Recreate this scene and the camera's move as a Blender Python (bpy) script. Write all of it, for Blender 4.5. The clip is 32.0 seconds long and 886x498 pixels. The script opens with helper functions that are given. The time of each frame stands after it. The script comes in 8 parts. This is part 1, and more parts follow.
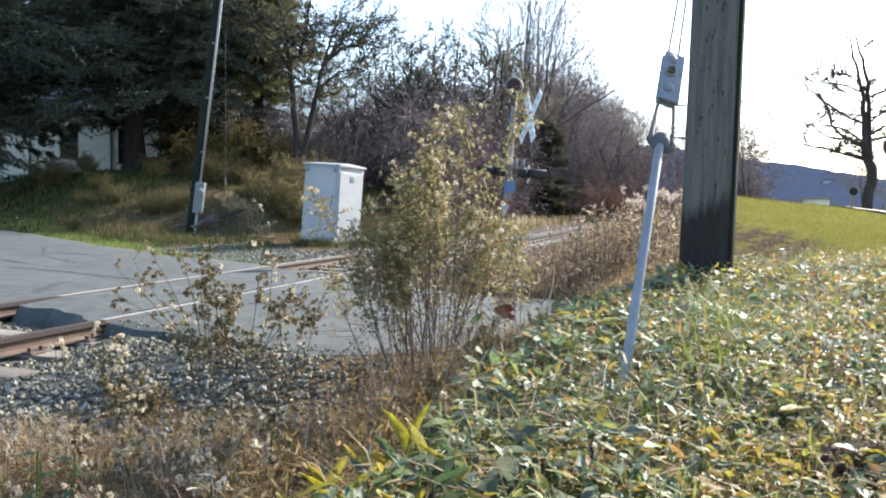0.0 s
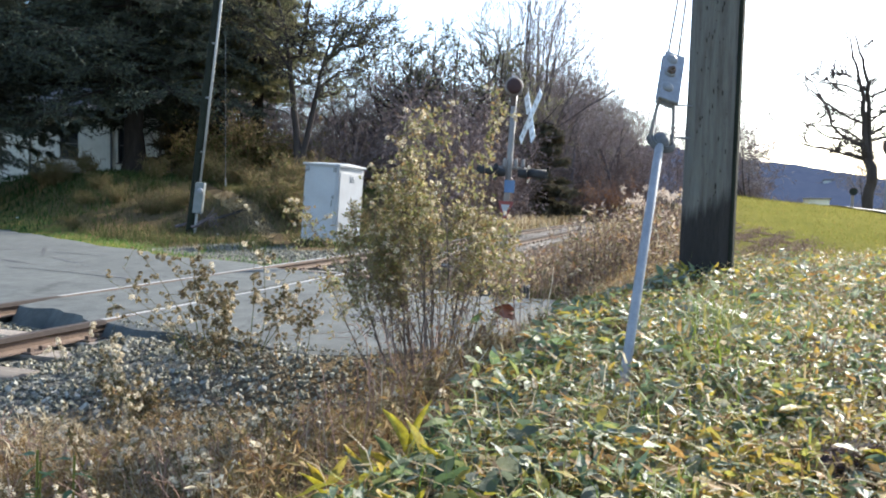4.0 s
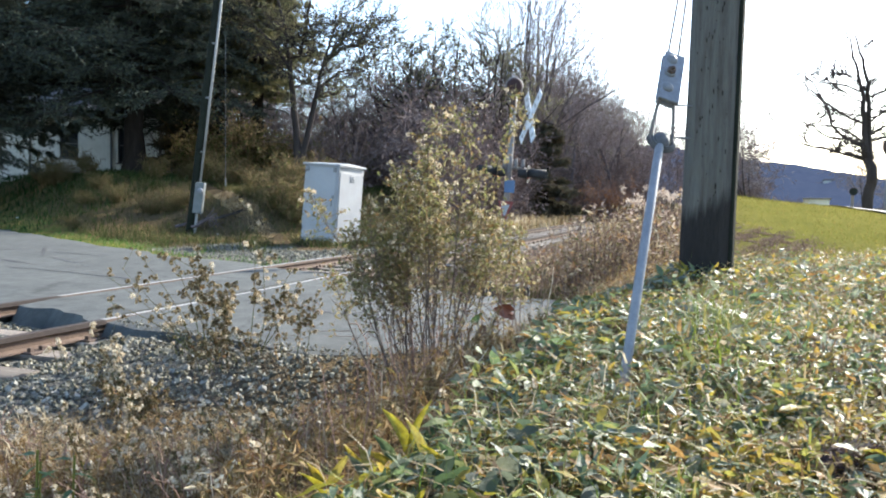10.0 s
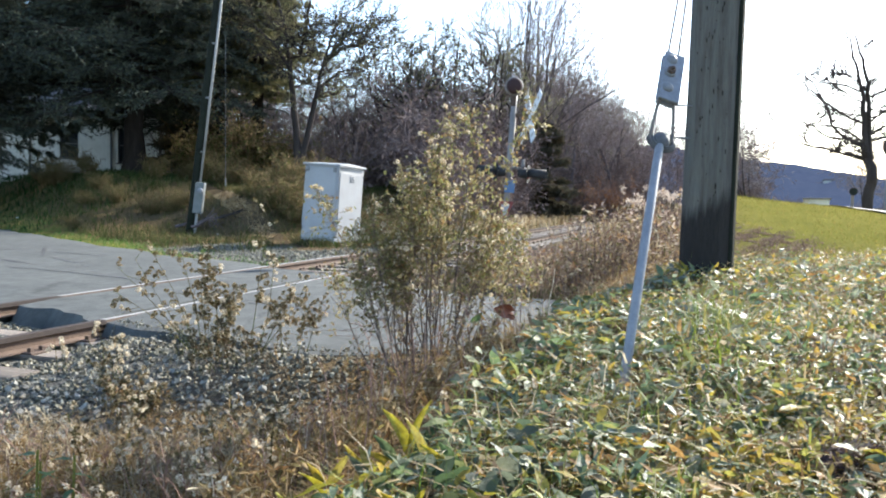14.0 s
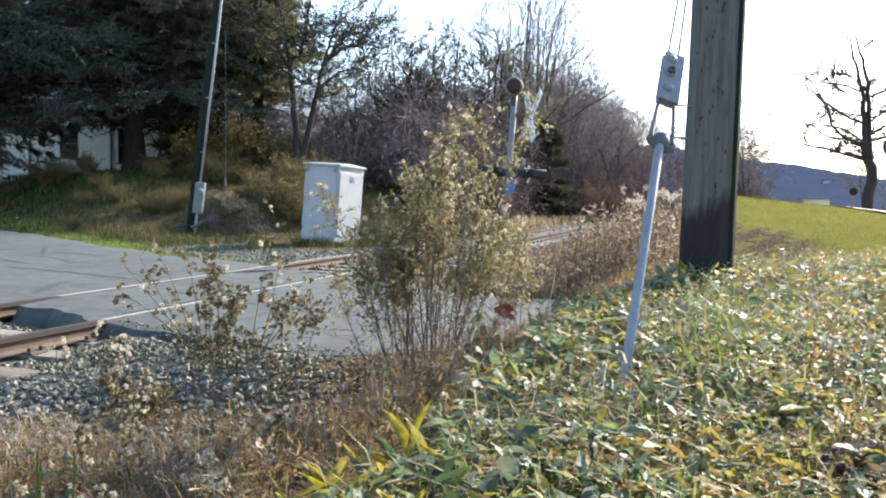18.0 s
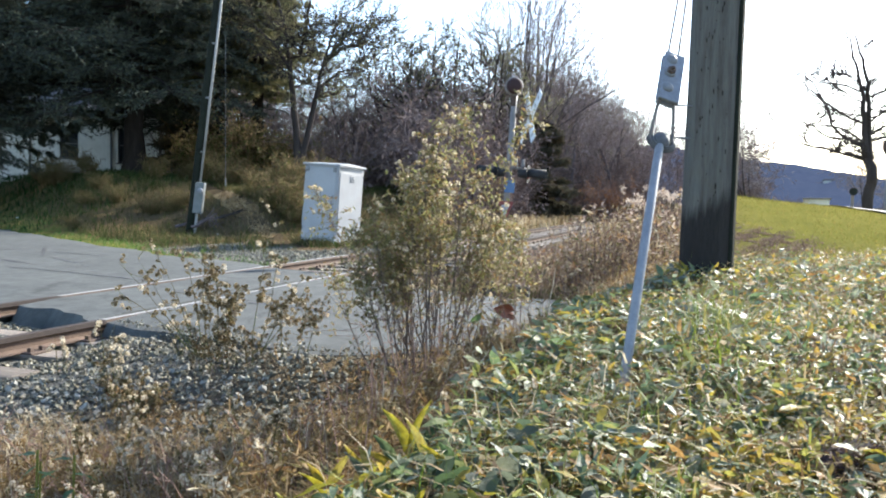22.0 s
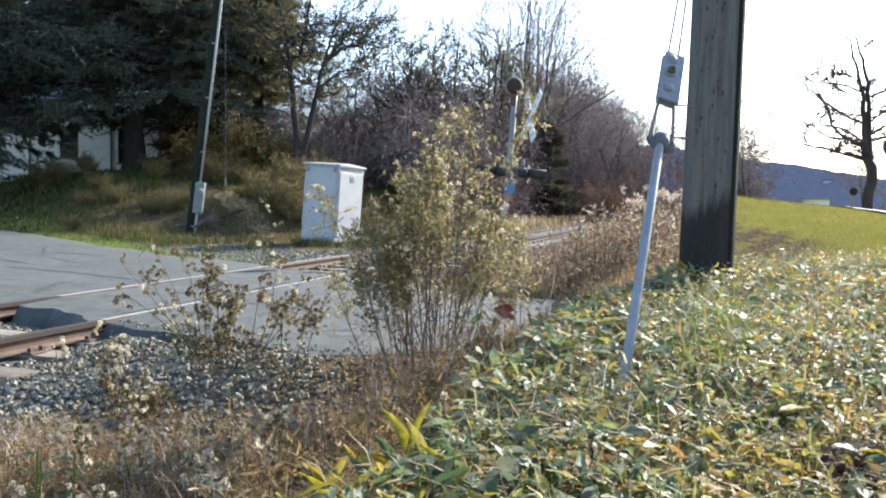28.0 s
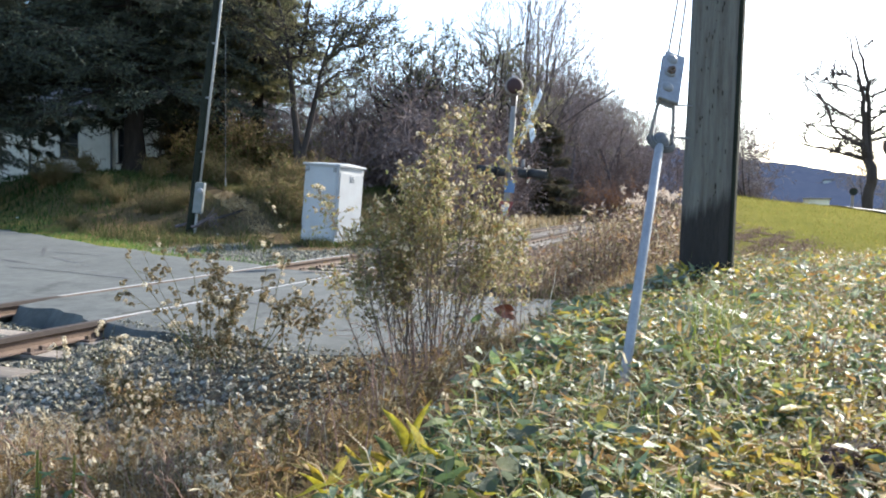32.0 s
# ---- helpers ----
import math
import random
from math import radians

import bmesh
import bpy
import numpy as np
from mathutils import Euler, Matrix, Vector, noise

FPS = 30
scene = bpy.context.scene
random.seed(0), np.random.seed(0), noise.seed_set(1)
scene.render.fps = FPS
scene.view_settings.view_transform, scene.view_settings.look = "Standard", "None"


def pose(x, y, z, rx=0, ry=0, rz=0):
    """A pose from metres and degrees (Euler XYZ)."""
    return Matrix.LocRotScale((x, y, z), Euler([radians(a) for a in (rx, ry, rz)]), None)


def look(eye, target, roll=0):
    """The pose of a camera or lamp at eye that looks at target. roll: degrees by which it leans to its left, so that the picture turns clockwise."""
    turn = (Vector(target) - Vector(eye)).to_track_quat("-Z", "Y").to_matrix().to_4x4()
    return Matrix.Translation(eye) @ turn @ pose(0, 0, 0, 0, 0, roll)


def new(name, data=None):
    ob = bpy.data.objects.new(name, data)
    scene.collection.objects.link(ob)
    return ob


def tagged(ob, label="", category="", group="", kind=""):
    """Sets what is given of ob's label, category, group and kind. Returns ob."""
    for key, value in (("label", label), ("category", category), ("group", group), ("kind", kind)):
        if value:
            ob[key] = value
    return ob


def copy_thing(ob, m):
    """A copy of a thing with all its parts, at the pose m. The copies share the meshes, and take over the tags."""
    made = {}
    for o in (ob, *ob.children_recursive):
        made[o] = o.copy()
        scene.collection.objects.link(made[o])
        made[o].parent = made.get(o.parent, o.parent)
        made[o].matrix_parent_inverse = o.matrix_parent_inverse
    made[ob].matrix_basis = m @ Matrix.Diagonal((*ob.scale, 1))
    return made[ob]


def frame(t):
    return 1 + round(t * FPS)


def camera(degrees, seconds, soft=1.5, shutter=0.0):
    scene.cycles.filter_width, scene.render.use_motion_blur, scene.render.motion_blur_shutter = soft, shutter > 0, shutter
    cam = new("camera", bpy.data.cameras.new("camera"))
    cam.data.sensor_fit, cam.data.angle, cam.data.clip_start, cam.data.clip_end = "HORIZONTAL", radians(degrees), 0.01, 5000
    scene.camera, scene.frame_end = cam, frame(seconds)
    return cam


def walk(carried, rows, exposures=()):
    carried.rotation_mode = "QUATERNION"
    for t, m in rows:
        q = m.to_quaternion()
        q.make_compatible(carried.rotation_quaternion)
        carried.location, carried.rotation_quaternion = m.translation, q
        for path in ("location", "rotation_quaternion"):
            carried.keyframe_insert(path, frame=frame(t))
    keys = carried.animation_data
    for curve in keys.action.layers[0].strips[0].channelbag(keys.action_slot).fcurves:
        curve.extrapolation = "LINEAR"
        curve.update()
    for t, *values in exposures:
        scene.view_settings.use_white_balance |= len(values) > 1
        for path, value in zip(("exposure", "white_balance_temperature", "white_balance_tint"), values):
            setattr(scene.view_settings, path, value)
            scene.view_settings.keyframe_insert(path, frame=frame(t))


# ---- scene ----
cam = camera(60.0, 32.0, soft=2.0)
STAND = look((0.0, 0.0, 1.03), (0.0, 10.0, 1.03 - 0.6406), roll=1.0)
walk(cam, [(0.0, STAND), (32.0, STAND)], exposures=[(0.0, 1.67, 6300, 9.5), (32.0, 1.67, 6300, 9.5)])

# ---- light: low autumn sun ahead to the right, hazy bright sky ----
SUN_AZ, SUN_EL = radians(42), radians(29)
world = bpy.data.worlds.new("sky")
world.use_nodes = True
scene.world = world
wn = world.node_tree
sky = wn.nodes.new("ShaderNodeTexSky")
sky.sky_type, sky.sun_disc = "NISHITA", False
sky.sun_elevation, sky.sun_rotation = SUN_EL, SUN_AZ
sky.air_density, sky.dust_density, sky.ozone_density = 1.0, 0.8, 1.5
wn.nodes["Background"].inputs["Strength"].default_value = 0.15
wn.links.new(sky.outputs["Color"], wn.nodes["Background"].inputs["Color"])
sun_data = bpy.data.lights.new("sun", "SUN")
sun_data.energy, sun_data.angle, sun_data.color = 5.0, radians(0.6), (1.0, 0.93, 0.82)
sun = new("sun", sun_data)
sun.matrix_world = look((math.sin(SUN_AZ) * math.cos(SUN_EL) * 50, math.cos(SUN_AZ) * math.cos(SUN_EL) * 50, math.sin(SUN_EL) * 50), (0, 0, 0))


# ---- materials ----
def shader(name):
    m = bpy.data.materials.new(name)
    m.use_nodes = True
    nt = m.node_tree
    return m, nt, nt.nodes["Principled BSDF"]


def noise_node(nt, scale, detail=4.0, rough=0.6, coord="Object", stretch=None):
    tc = nt.nodes.new("ShaderNodeTexCoord")
    nz = nt.nodes.new("ShaderNodeTexNoise")
    nz.inputs["Scale"].default_value, nz.inputs["Detail"].default_value, nz.inputs["Roughness"].default_value = scale, detail, rough
    if stretch:
        mp = nt.nodes.new("ShaderNodeMapping")
        mp.inputs["Scale"].default_value = stretch
        nt.links.new(tc.outputs[coord], mp.inputs["Vector"])
        nt.links.new(mp.outputs["Vector"], nz.inputs["Vector"])
    else:
        nt.links.new(tc.outputs[coord], nz.inputs["Vector"])
    return nz


def ramp(nt, source, stops, interp="LINEAR"):
    r = nt.nodes.new("ShaderNodeValToRGB")
    r.color_ramp.interpolation = interp
    els = r.color_ramp.elements
    while len(els) < len(stops):
        els.new(0.5)
    for e, (p, c) in zip(els, stops):
        e.position, e.color = p, (*c, 1)
    nt.links.new(source, r.inputs["Fac"])
    return r.outputs["Color"]


def mixed(nt, a, b, fac, mode="MIX"):
    x = nt.nodes.new("ShaderNodeMix")
    x.data_type, x.blend_type = "RGBA", mode
    for sock, v in ((x.inputs[0], fac), (x.inputs[6], a), (x.inputs[7], b)):
        if isinstance(v, (int, float)):
            sock.default_value = v
        elif isinstance(v, tuple):
            sock.default_value = (*v, 1)
        else:
            nt.links.new(v, sock)
    return x.outputs[2]


def surface(name, c1, c2, rough=0.7, metal=0.0, fine=40.0, coarse=3.0, bump=0.3, stretch=None, per_piece=0.0, stain=None, spec=0.5):
    """A surface with colour variation at two scales, relief, and a shift from piece to piece."""
    m, nt, bsdf = shader(name)
    big = noise_node(nt, coarse, 3.0, 0.55, stretch=stretch)
    small = noise_node(nt, fine, 5.0, 0.7, stretch=stretch)
    a = ramp(nt, small.outputs["Fac"], [(0.3, c1), (0.7, c2)])
    dark = tuple(v * 0.7 for v in c1)
    light = tuple(min(1.0, v * 1.12) for v in c2)
    b = ramp(nt, big.outputs["Fac"], [(0.32, stain or dark), (0.68, light)])
    col = mixed(nt, a, b, 0.4)
    if per_piece:
        info = nt.nodes.new("ShaderNodeObjectInfo")
        g = nt.nodes.new("ShaderNodeMapRange")
        g.inputs["To Min"].default_value, g.inputs["To Max"].default_value = 1 - per_piece, 1 + per_piece
        nt.links.new(info.outputs["Random"], g.inputs["Value"])
        v = nt.nodes.new("ShaderNodeVectorMath")
        v.operation = "SCALE"
        nt.links.new(col, v.inputs[0])
        nt.links.new(g.outputs["Result"], v.inputs["Scale"])
        col = v.outputs["Vector"]
    nt.links.new(col, bsdf.inputs["Base Color"])
    rr = nt.nodes.new("ShaderNodeMapRange")
    rr.inputs["To Min"].default_value, rr.inputs["To Max"].default_value = max(0.05, rough - 0.12), min(1, rough + 0.12)
    nt.links.new(big.outputs["Fac"], rr.inputs["Value"])
    nt.links.new(rr.outputs["Result"], bsdf.inputs["Roughness"])
    bsdf.inputs["Metallic"].default_value = metal
    bsdf.inputs["Specular IOR Level"].default_value = spec
    if bump:
        bn = nt.nodes.new("ShaderNodeBump")
        bn.inputs["Strength"].default_value, bn.inputs["Distance"].default_value = bump, 0.01
        nt.links.new(small.outputs["Fac"], bn.inputs["Height"])
        nt.links.new(bn.outputs["Normal"], bsdf.inputs["Normal"])
    return m


def foliage(name, colours, rough=0.5, through_light=0.35, spec=0.4, piece=False, crinkle=0.0):
    """Leaves: each leaf takes one of the colours; light shines partly through."""
    m, nt, bsdf = shader(name)
    if piece:
        info = nt.nodes.new("ShaderNodeObjectInfo")
        src = info.outputs["Random"]
    else:
        geo = nt.nodes.new("ShaderNodeNewGeometry")
        src = geo.outputs["Random Per Island"]
    k = len(colours)
    col = ramp(nt, src, [(i / k, c) for i, c in enumerate(colours)], "CONSTANT" if k > 3 else "LINEAR")
    nz = noise_node(nt, 60.0, 3.0)
    col = mixed(nt, col, ramp(nt, nz.outputs["Fac"], [(0.35, (0.55, 0.5, 0.45)), (0.65, (1.15, 1.15, 1.1))]), 0.8, "MULTIPLY")
    nt.links.new(col, bsdf.inputs["Base Color"])
    bsdf.inputs["Roughness"].default_value = rough
    bsdf.inputs["Specular IOR Level"].default_value = spec
    if crinkle:
        veins = noise_node(nt, 150.0, 3.0)
        bn = nt.nodes.new("ShaderNodeBump")
        bn.inputs["Strength"].default_value, bn.inputs["Distance"].default_value = crinkle, 0.004
        nt.links.new(veins.outputs["Fac"], bn.inputs["Height"])
        nt.links.new(bn.outputs["Normal"], bsdf.inputs["Normal"])
    if through_light:
        tr = nt.nodes.new("ShaderNodeBsdfTranslucent")
        nt.links.new(col, tr.inputs["Color"])
        mx = nt.nodes.new("ShaderNodeMixShader")
        mx.inputs["Fac"].default_value = through_light
        nt.links.new(bsdf.outputs["BSDF"], mx.inputs[1])
        nt.links.new(tr.outputs["BSDF"], mx.inputs[2])
        nt.links.new(mx.outputs["Shader"], nt.nodes["Material Output"].inputs["Surface"])
    return m


def ground_material():
    """Soil, lawn, gravel and leaf litter, blended by the sheet's own zones."""
    m, nt, bsdf = shader("ground_cover_soil")
    at = nt.nodes.new("ShaderNodeAttribute")
    at.attribute_name = "zone"
    sep = nt.nodes.new("ShaderNodeSeparateColor")
    nt.links.new(at.outputs["Color"], sep.inputs["Color"])
    big, mid, fine = noise_node(nt, 0.6, 4), noise_node(nt, 9.0, 4), noise_node(nt, 70.0, 5, 0.7)
    litter = mixed(nt, ramp(nt, mid.outputs["Fac"], [(0.3, (0.05, 0.037, 0.023)), (0.7, (0.16, 0.118, 0.065))]),
                   ramp(nt, fine.outputs["Fac"], [(0.35, (0.035, 0.025, 0.016)), (0.7, (0.2, 0.15, 0.09))]), 0.5)
    lawn = mixed(nt, ramp(nt, big.outputs["Fac"], [(0.35, (0.12, 0.12, 0.028)), (0.65, (0.18, 0.16, 0.044))]),
                 ramp(nt, fine.outputs["Fac"], [(0.3, (0.1, 0.105, 0.024)), (0.7, (0.21, 0.19, 0.055))]), 0.5)
    # gravel tone darkened to stand for shade in the gaps between stones
    gravel = ramp(nt, fine.outputs["Fac"], [(0.3, (0.045, 0.044, 0.04)), (0.7, (0.17, 0.167, 0.15))])
    far = mixed(nt, ramp(nt, mid.outputs["Fac"], [(0.3, (0.05, 0.06, 0.02)), (0.7, (0.12, 0.1, 0.05))]),
                ramp(nt, big.outputs["Fac"], [(0.3, (0.04, 0.05, 0.02)), (0.7, (0.14, 0.1, 0.06))]), 0.5)
    c = mixed(nt, far, litter, sep.outputs["Blue"])
    c = mixed(nt, c, lawn, sep.outputs["Red"])
    c = mixed(nt, c, gravel, sep.outputs["Green"])
    nt.links.new(c, bsdf.inputs["Base Color"])
    bsdf.inputs["Roughness"].default_value = 0.95
    bsdf.inputs["Specular IOR Level"].default_value = 0.0
    bn = nt.nodes.new("ShaderNodeBump")
    bn.inputs["Strength"].default_value, bn.inputs["Distance"].default_value = 0.8, 0.03
    nt.links.new(fine.outputs["Fac"], bn.inputs["Height"])
    nt.links.new(bn.outputs["Normal"], bsdf.inputs["Normal"])
    return m


def asphalt_material():
    m, nt, bsdf = shader("worn_asphalt")
    big, fine = noise_node(nt, 0.9, 4), noise_node(nt, 140.0, 4, 0.7)
    mid = noise_node(nt, 4.5, 6, 0.65)
    base = ramp(nt, big.outputs["Fac"], [(0.3, (0.047, 0.051, 0.05)), (0.7, (0.085, 0.091, 0.087))])
    base = mixed(nt, base, ramp(nt, fine.outputs["Fac"], [(0.35, (0.046, 0.049, 0.048)), (0.65, (0.15, 0.16, 0.155))]), 0.4)
    base = mixed(nt, base, ramp(nt, mid.outputs["Fac"], [(0.35, (0.55, 0.55, 0.55)), (0.6, (1.06, 1.06, 1.05))]), 0.65, "MULTIPLY")
    tc = nt.nodes.new("ShaderNodeTexCoord")
    vo = nt.nodes.new("ShaderNodeTexVoronoi")
    vo.feature, vo.inputs["Scale"].default_value = "DISTANCE_TO_EDGE", 0.75
    wob = noise_node(nt, 3.0, 4)
    ad = nt.nodes.new("ShaderNodeVectorMath")
    ad.operation = "MULTIPLY_ADD"
    ad.inputs[1].default_value = (0.35, 0.35, 0)
    nt.links.new(wob.outputs["Color"], ad.inputs[0])
    nt.links.new(tc.outputs["Object"], ad.inputs[2])
    nt.links.new(ad.outputs["Vector"], vo.inputs["Vector"])
    crack = ramp(nt, vo.outputs["Distance"], [(0.0, (0.35, 0.35, 0.35)), (0.012, (1, 1, 1))])
    base = mixed(nt, base, crack, 0.6, "MULTIPLY")
    nt.links.new(base, bsdf.inputs["Base Color"])
    bsdf.inputs["Roughness"].default_value = 0.88
    bsdf.inputs["Specular IOR Level"].default_value = 0.22
    bn = nt.nodes.new("ShaderNodeBump")
    bn.inputs["Strength"].default_value, bn.inputs["Distance"].default_value = 0.5, 0.006
    nt.links.new(fine.outputs["Fac"], bn.inputs["Height"])
    nt.links.new(bn.outputs["Normal"], bsdf.inputs["Normal"])
    return m


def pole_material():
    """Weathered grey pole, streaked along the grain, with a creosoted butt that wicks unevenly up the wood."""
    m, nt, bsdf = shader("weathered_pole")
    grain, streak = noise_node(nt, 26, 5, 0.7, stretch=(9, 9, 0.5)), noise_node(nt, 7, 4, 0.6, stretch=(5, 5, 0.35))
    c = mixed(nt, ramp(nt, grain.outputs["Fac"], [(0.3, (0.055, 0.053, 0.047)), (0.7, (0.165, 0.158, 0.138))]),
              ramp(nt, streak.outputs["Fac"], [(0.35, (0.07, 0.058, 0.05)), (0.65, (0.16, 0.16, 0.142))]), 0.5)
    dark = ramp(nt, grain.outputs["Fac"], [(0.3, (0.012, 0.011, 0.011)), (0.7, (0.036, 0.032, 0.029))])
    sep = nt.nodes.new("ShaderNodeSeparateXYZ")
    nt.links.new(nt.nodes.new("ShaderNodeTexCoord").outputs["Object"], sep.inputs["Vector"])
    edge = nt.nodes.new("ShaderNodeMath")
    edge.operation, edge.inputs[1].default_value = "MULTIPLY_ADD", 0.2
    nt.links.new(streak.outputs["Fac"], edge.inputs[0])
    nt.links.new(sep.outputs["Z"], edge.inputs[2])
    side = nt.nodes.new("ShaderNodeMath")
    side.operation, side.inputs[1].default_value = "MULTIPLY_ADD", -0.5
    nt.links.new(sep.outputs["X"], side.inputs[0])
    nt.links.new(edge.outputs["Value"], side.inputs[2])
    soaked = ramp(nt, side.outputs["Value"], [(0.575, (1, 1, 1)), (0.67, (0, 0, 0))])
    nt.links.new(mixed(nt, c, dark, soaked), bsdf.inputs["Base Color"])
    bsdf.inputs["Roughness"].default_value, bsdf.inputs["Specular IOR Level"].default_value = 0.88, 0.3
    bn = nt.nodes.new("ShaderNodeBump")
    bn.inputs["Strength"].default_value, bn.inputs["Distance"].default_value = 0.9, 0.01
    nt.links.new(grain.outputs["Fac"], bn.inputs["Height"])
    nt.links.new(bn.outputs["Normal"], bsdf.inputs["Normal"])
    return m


M_GROUND, M_ASPHALT = ground_material(), asphalt_material()
M_TAR = surface("tar_seam", (0.03, 0.03, 0.032), (0.06, 0.06, 0.06), 0.6)
M_RUST = surface("rusty_steel", (0.055, 0.036, 0.027), (0.125, 0.085, 0.063), 0.8, 0.2, 60, 6, 0.4)
M_RAILTOP = surface("worn_rail_head", (0.2, 0.198, 0.188), (0.3, 0.294, 0.282), 0.66, 0.2, 50, 8, 0.1)
M_WEB = surface("tan_rust_web", (0.062, 0.038, 0.026), (0.135, 0.088, 0.06), 0.85, 0, 60, 6, 0.4)
M_RAILDULL = surface("dull_rail_head", (0.026, 0.021, 0.019), (0.06, 0.047, 0.041), 0.88, 0.0, 50, 8, 0.2, spec=0.2)
M_TIE = surface("weathered_tie", (0.09, 0.075, 0.06), (0.24, 0.2, 0.16), 0.9, 0, 30, 4, 0.6, (1, 8, 8), 0.25)
M_STONE = surface("ballast_stone", (0.125, 0.124, 0.106), (0.275, 0.266, 0.228), 0.85, 0, 60, 9, 0.4, None, 0.4)
M_STONES = foliage("ballast_stones", [(0.115, 0.112, 0.09), (0.165, 0.162, 0.13), (0.225, 0.216, 0.17), (0.095, 0.092, 0.075), (0.21, 0.186, 0.134), (0.33, 0.315, 0.255)], 0.9, 0, 0.1)
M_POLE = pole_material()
M_CREOSOTE = surface("creosote_butt", (0.014, 0.012, 0.011), (0.035, 0.03, 0.026), 0.85, 0, 26, 2.5, 0.6, (9, 9, 0.7), spec=0.15)
M_GALV = surface("galvanised_steel", (0.17, 0.18, 0.2), (0.26, 0.27, 0.29), 0.6, 0.3, 90, 12, 0.15)
M_METER = surface("grey_green_meter_enamel", (0.105, 0.12, 0.12), (0.165, 0.18, 0.178), 0.55, 0, 60, 6, 0.05)
M_GALV_DARK = surface("weathered_fitting", (0.13, 0.135, 0.14), (0.24, 0.245, 0.25), 0.6, 0.35, 90, 12, 0.2)
M_EYE = surface("worn_dark_forging", (0.05, 0.05, 0.052), (0.13, 0.13, 0.132), 0.6, 0.3, 90, 25, 0.4)
M_WIRE = surface("steel_strand", (0.1, 0.085, 0.07), (0.17, 0.15, 0.13), 0.8, 0.0, 300, 40, 0.3)
M_WHITE = surface("white_paint", (0.4, 0.42, 0.44), (0.52, 0.53, 0.535), 0.55, 0, 30, 2.0, 0.08, None, 0, (0.5, 0.49, 0.46))
M_CABINET = surface("grey_white_cabinet_paint", (0.24, 0.255, 0.28), (0.31, 0.32, 0.335), 0.5, 0, 30, 2.0, 0.06, None, 0, (0.24, 0.24, 0.235))
M_SIGN = surface("white_sign_sheet", (0.6, 0.64, 0.67), (0.78, 0.8, 0.82), 0.5, 0, 30, 6, 0.05)
M_SILVER = surface("aluminium_paint", (0.14, 0.128, 0.12), (0.24, 0.225, 0.215), 0.7, 0.1, 40, 4, 0.1)
M_CONDUIT = surface("pale_conduit", (0.25, 0.25, 0.245), (0.36, 0.36, 0.35), 0.8, 0.0, 40, 4, 0.1)
M_BLACK = surface("black_enamel", (0.01, 0.01, 0.011), (0.022, 0.022, 0.022), 0.8, 0, 50, 5, 0.1)
M_MOULD = surface("dark_moulding", (0.012, 0.014, 0.011), (0.03, 0.034, 0.026), 0.95, 0, 50, 5, 0.2, spec=0.05)
M_GONG = surface("rusted_gong", (0.022, 0.008, 0.008), (0.045, 0.017, 0.016), 0.75, 0.1, 60, 9, 0.2)
M_BLUE = surface("blue_sign", (0.05, 0.11, 0.24), (0.07, 0.15, 0.3), 0.45, 0, 50, 6, 0.05)
M_RED = surface("red_sign", (0.15, 0.026, 0.024), (0.23, 0.05, 0.042), 0.6, 0, 50, 6, 0.05)
M_CONCRETE = surface("old_concrete", (0.3, 0.29, 0.27), (0.45, 0.43, 0.4), 0.9, 0, 60, 4, 0.4)
M_DARKSTONE = surface("dark_block", (0.04, 0.038, 0.035), (0.09, 0.085, 0.08), 0.9, 0, 40, 6, 0.5)
M_SIDING = surface("white_siding", (0.64, 0.63, 0.555), (0.76, 0.745, 0.67), 0.7, 0, 6, 0.7, 0.1, None, 0, (0.42, 0.41, 0.35))
M_ROOF = surface("grey_shingle", (0.05, 0.05, 0.05), (0.1, 0.095, 0.095), 0.9, 0, 14, 2, 0.4)
M_FRAME = surface("dark_frame", (0.05, 0.05, 0.055), (0.1, 0.1, 0.1), 0.5)
M_BARK = surface("dark_bark", (0.028, 0.023, 0.022), (0.068, 0.057, 0.053), 0.95, 0, 18, 2, 0.8, (3, 3, 0.6), spec=0.1)
M_PINEBARK = surface("dark_pine_bark", (0.012, 0.01, 0.009), (0.034, 0.028, 0.024), 0.95, 0, 18, 2, 0.8, (3, 3, 0.6), spec=0.05)
# grey bark and twig tones, lifted to imitate glare veiling the woods
M_BARK_GREY = surface("grey_bark", (0.078, 0.064, 0.067), (0.165, 0.138, 0.14), 0.95, 0, 18, 2, 0.8, (3, 3, 0.6), spec=0.1)
M_TWIG = foliage("bare_twigs", [(0.27, 0.222, 0.225), (0.35, 0.295, 0.295), (0.21, 0.175, 0.18)], 0.9, 0, 0.1)
M_BRUSH = foliage("brown_brush", [(0.207, 0.161, 0.161), (0.27, 0.213, 0.205), (0.161, 0.129, 0.131)], 0.9, 0.1, 0.1)
M_NEEDLE = foliage("pine_needles", [(0.04, 0.052, 0.044), (0.06, 0.074, 0.056), (0.05, 0.06, 0.052), (0.085, 0.097, 0.07)], 0.85, 0.1, 0.08)
M_SPRUCE = foliage("brownish_spruce_needles", [(0.085, 0.085, 0.06), (0.12, 0.105, 0.075), (0.07, 0.075, 0.055), (0.14, 0.115, 0.08)], 0.85, 0.2, 0.05)
M_CEDAR = foliage("olive_foliage", [(0.19, 0.2, 0.105), (0.25, 0.245, 0.125), (0.19, 0.18, 0.105), (0.3, 0.275, 0.15)], 0.7, 0.4, 0.2)
M_SPARSE = foliage("thin_autumn_leaves", [(0.19, 0.205, 0.11), (0.24, 0.24, 0.13), (0.16, 0.165, 0.09), (0.29, 0.265, 0.155)], 0.7, 0.5, 0.2)
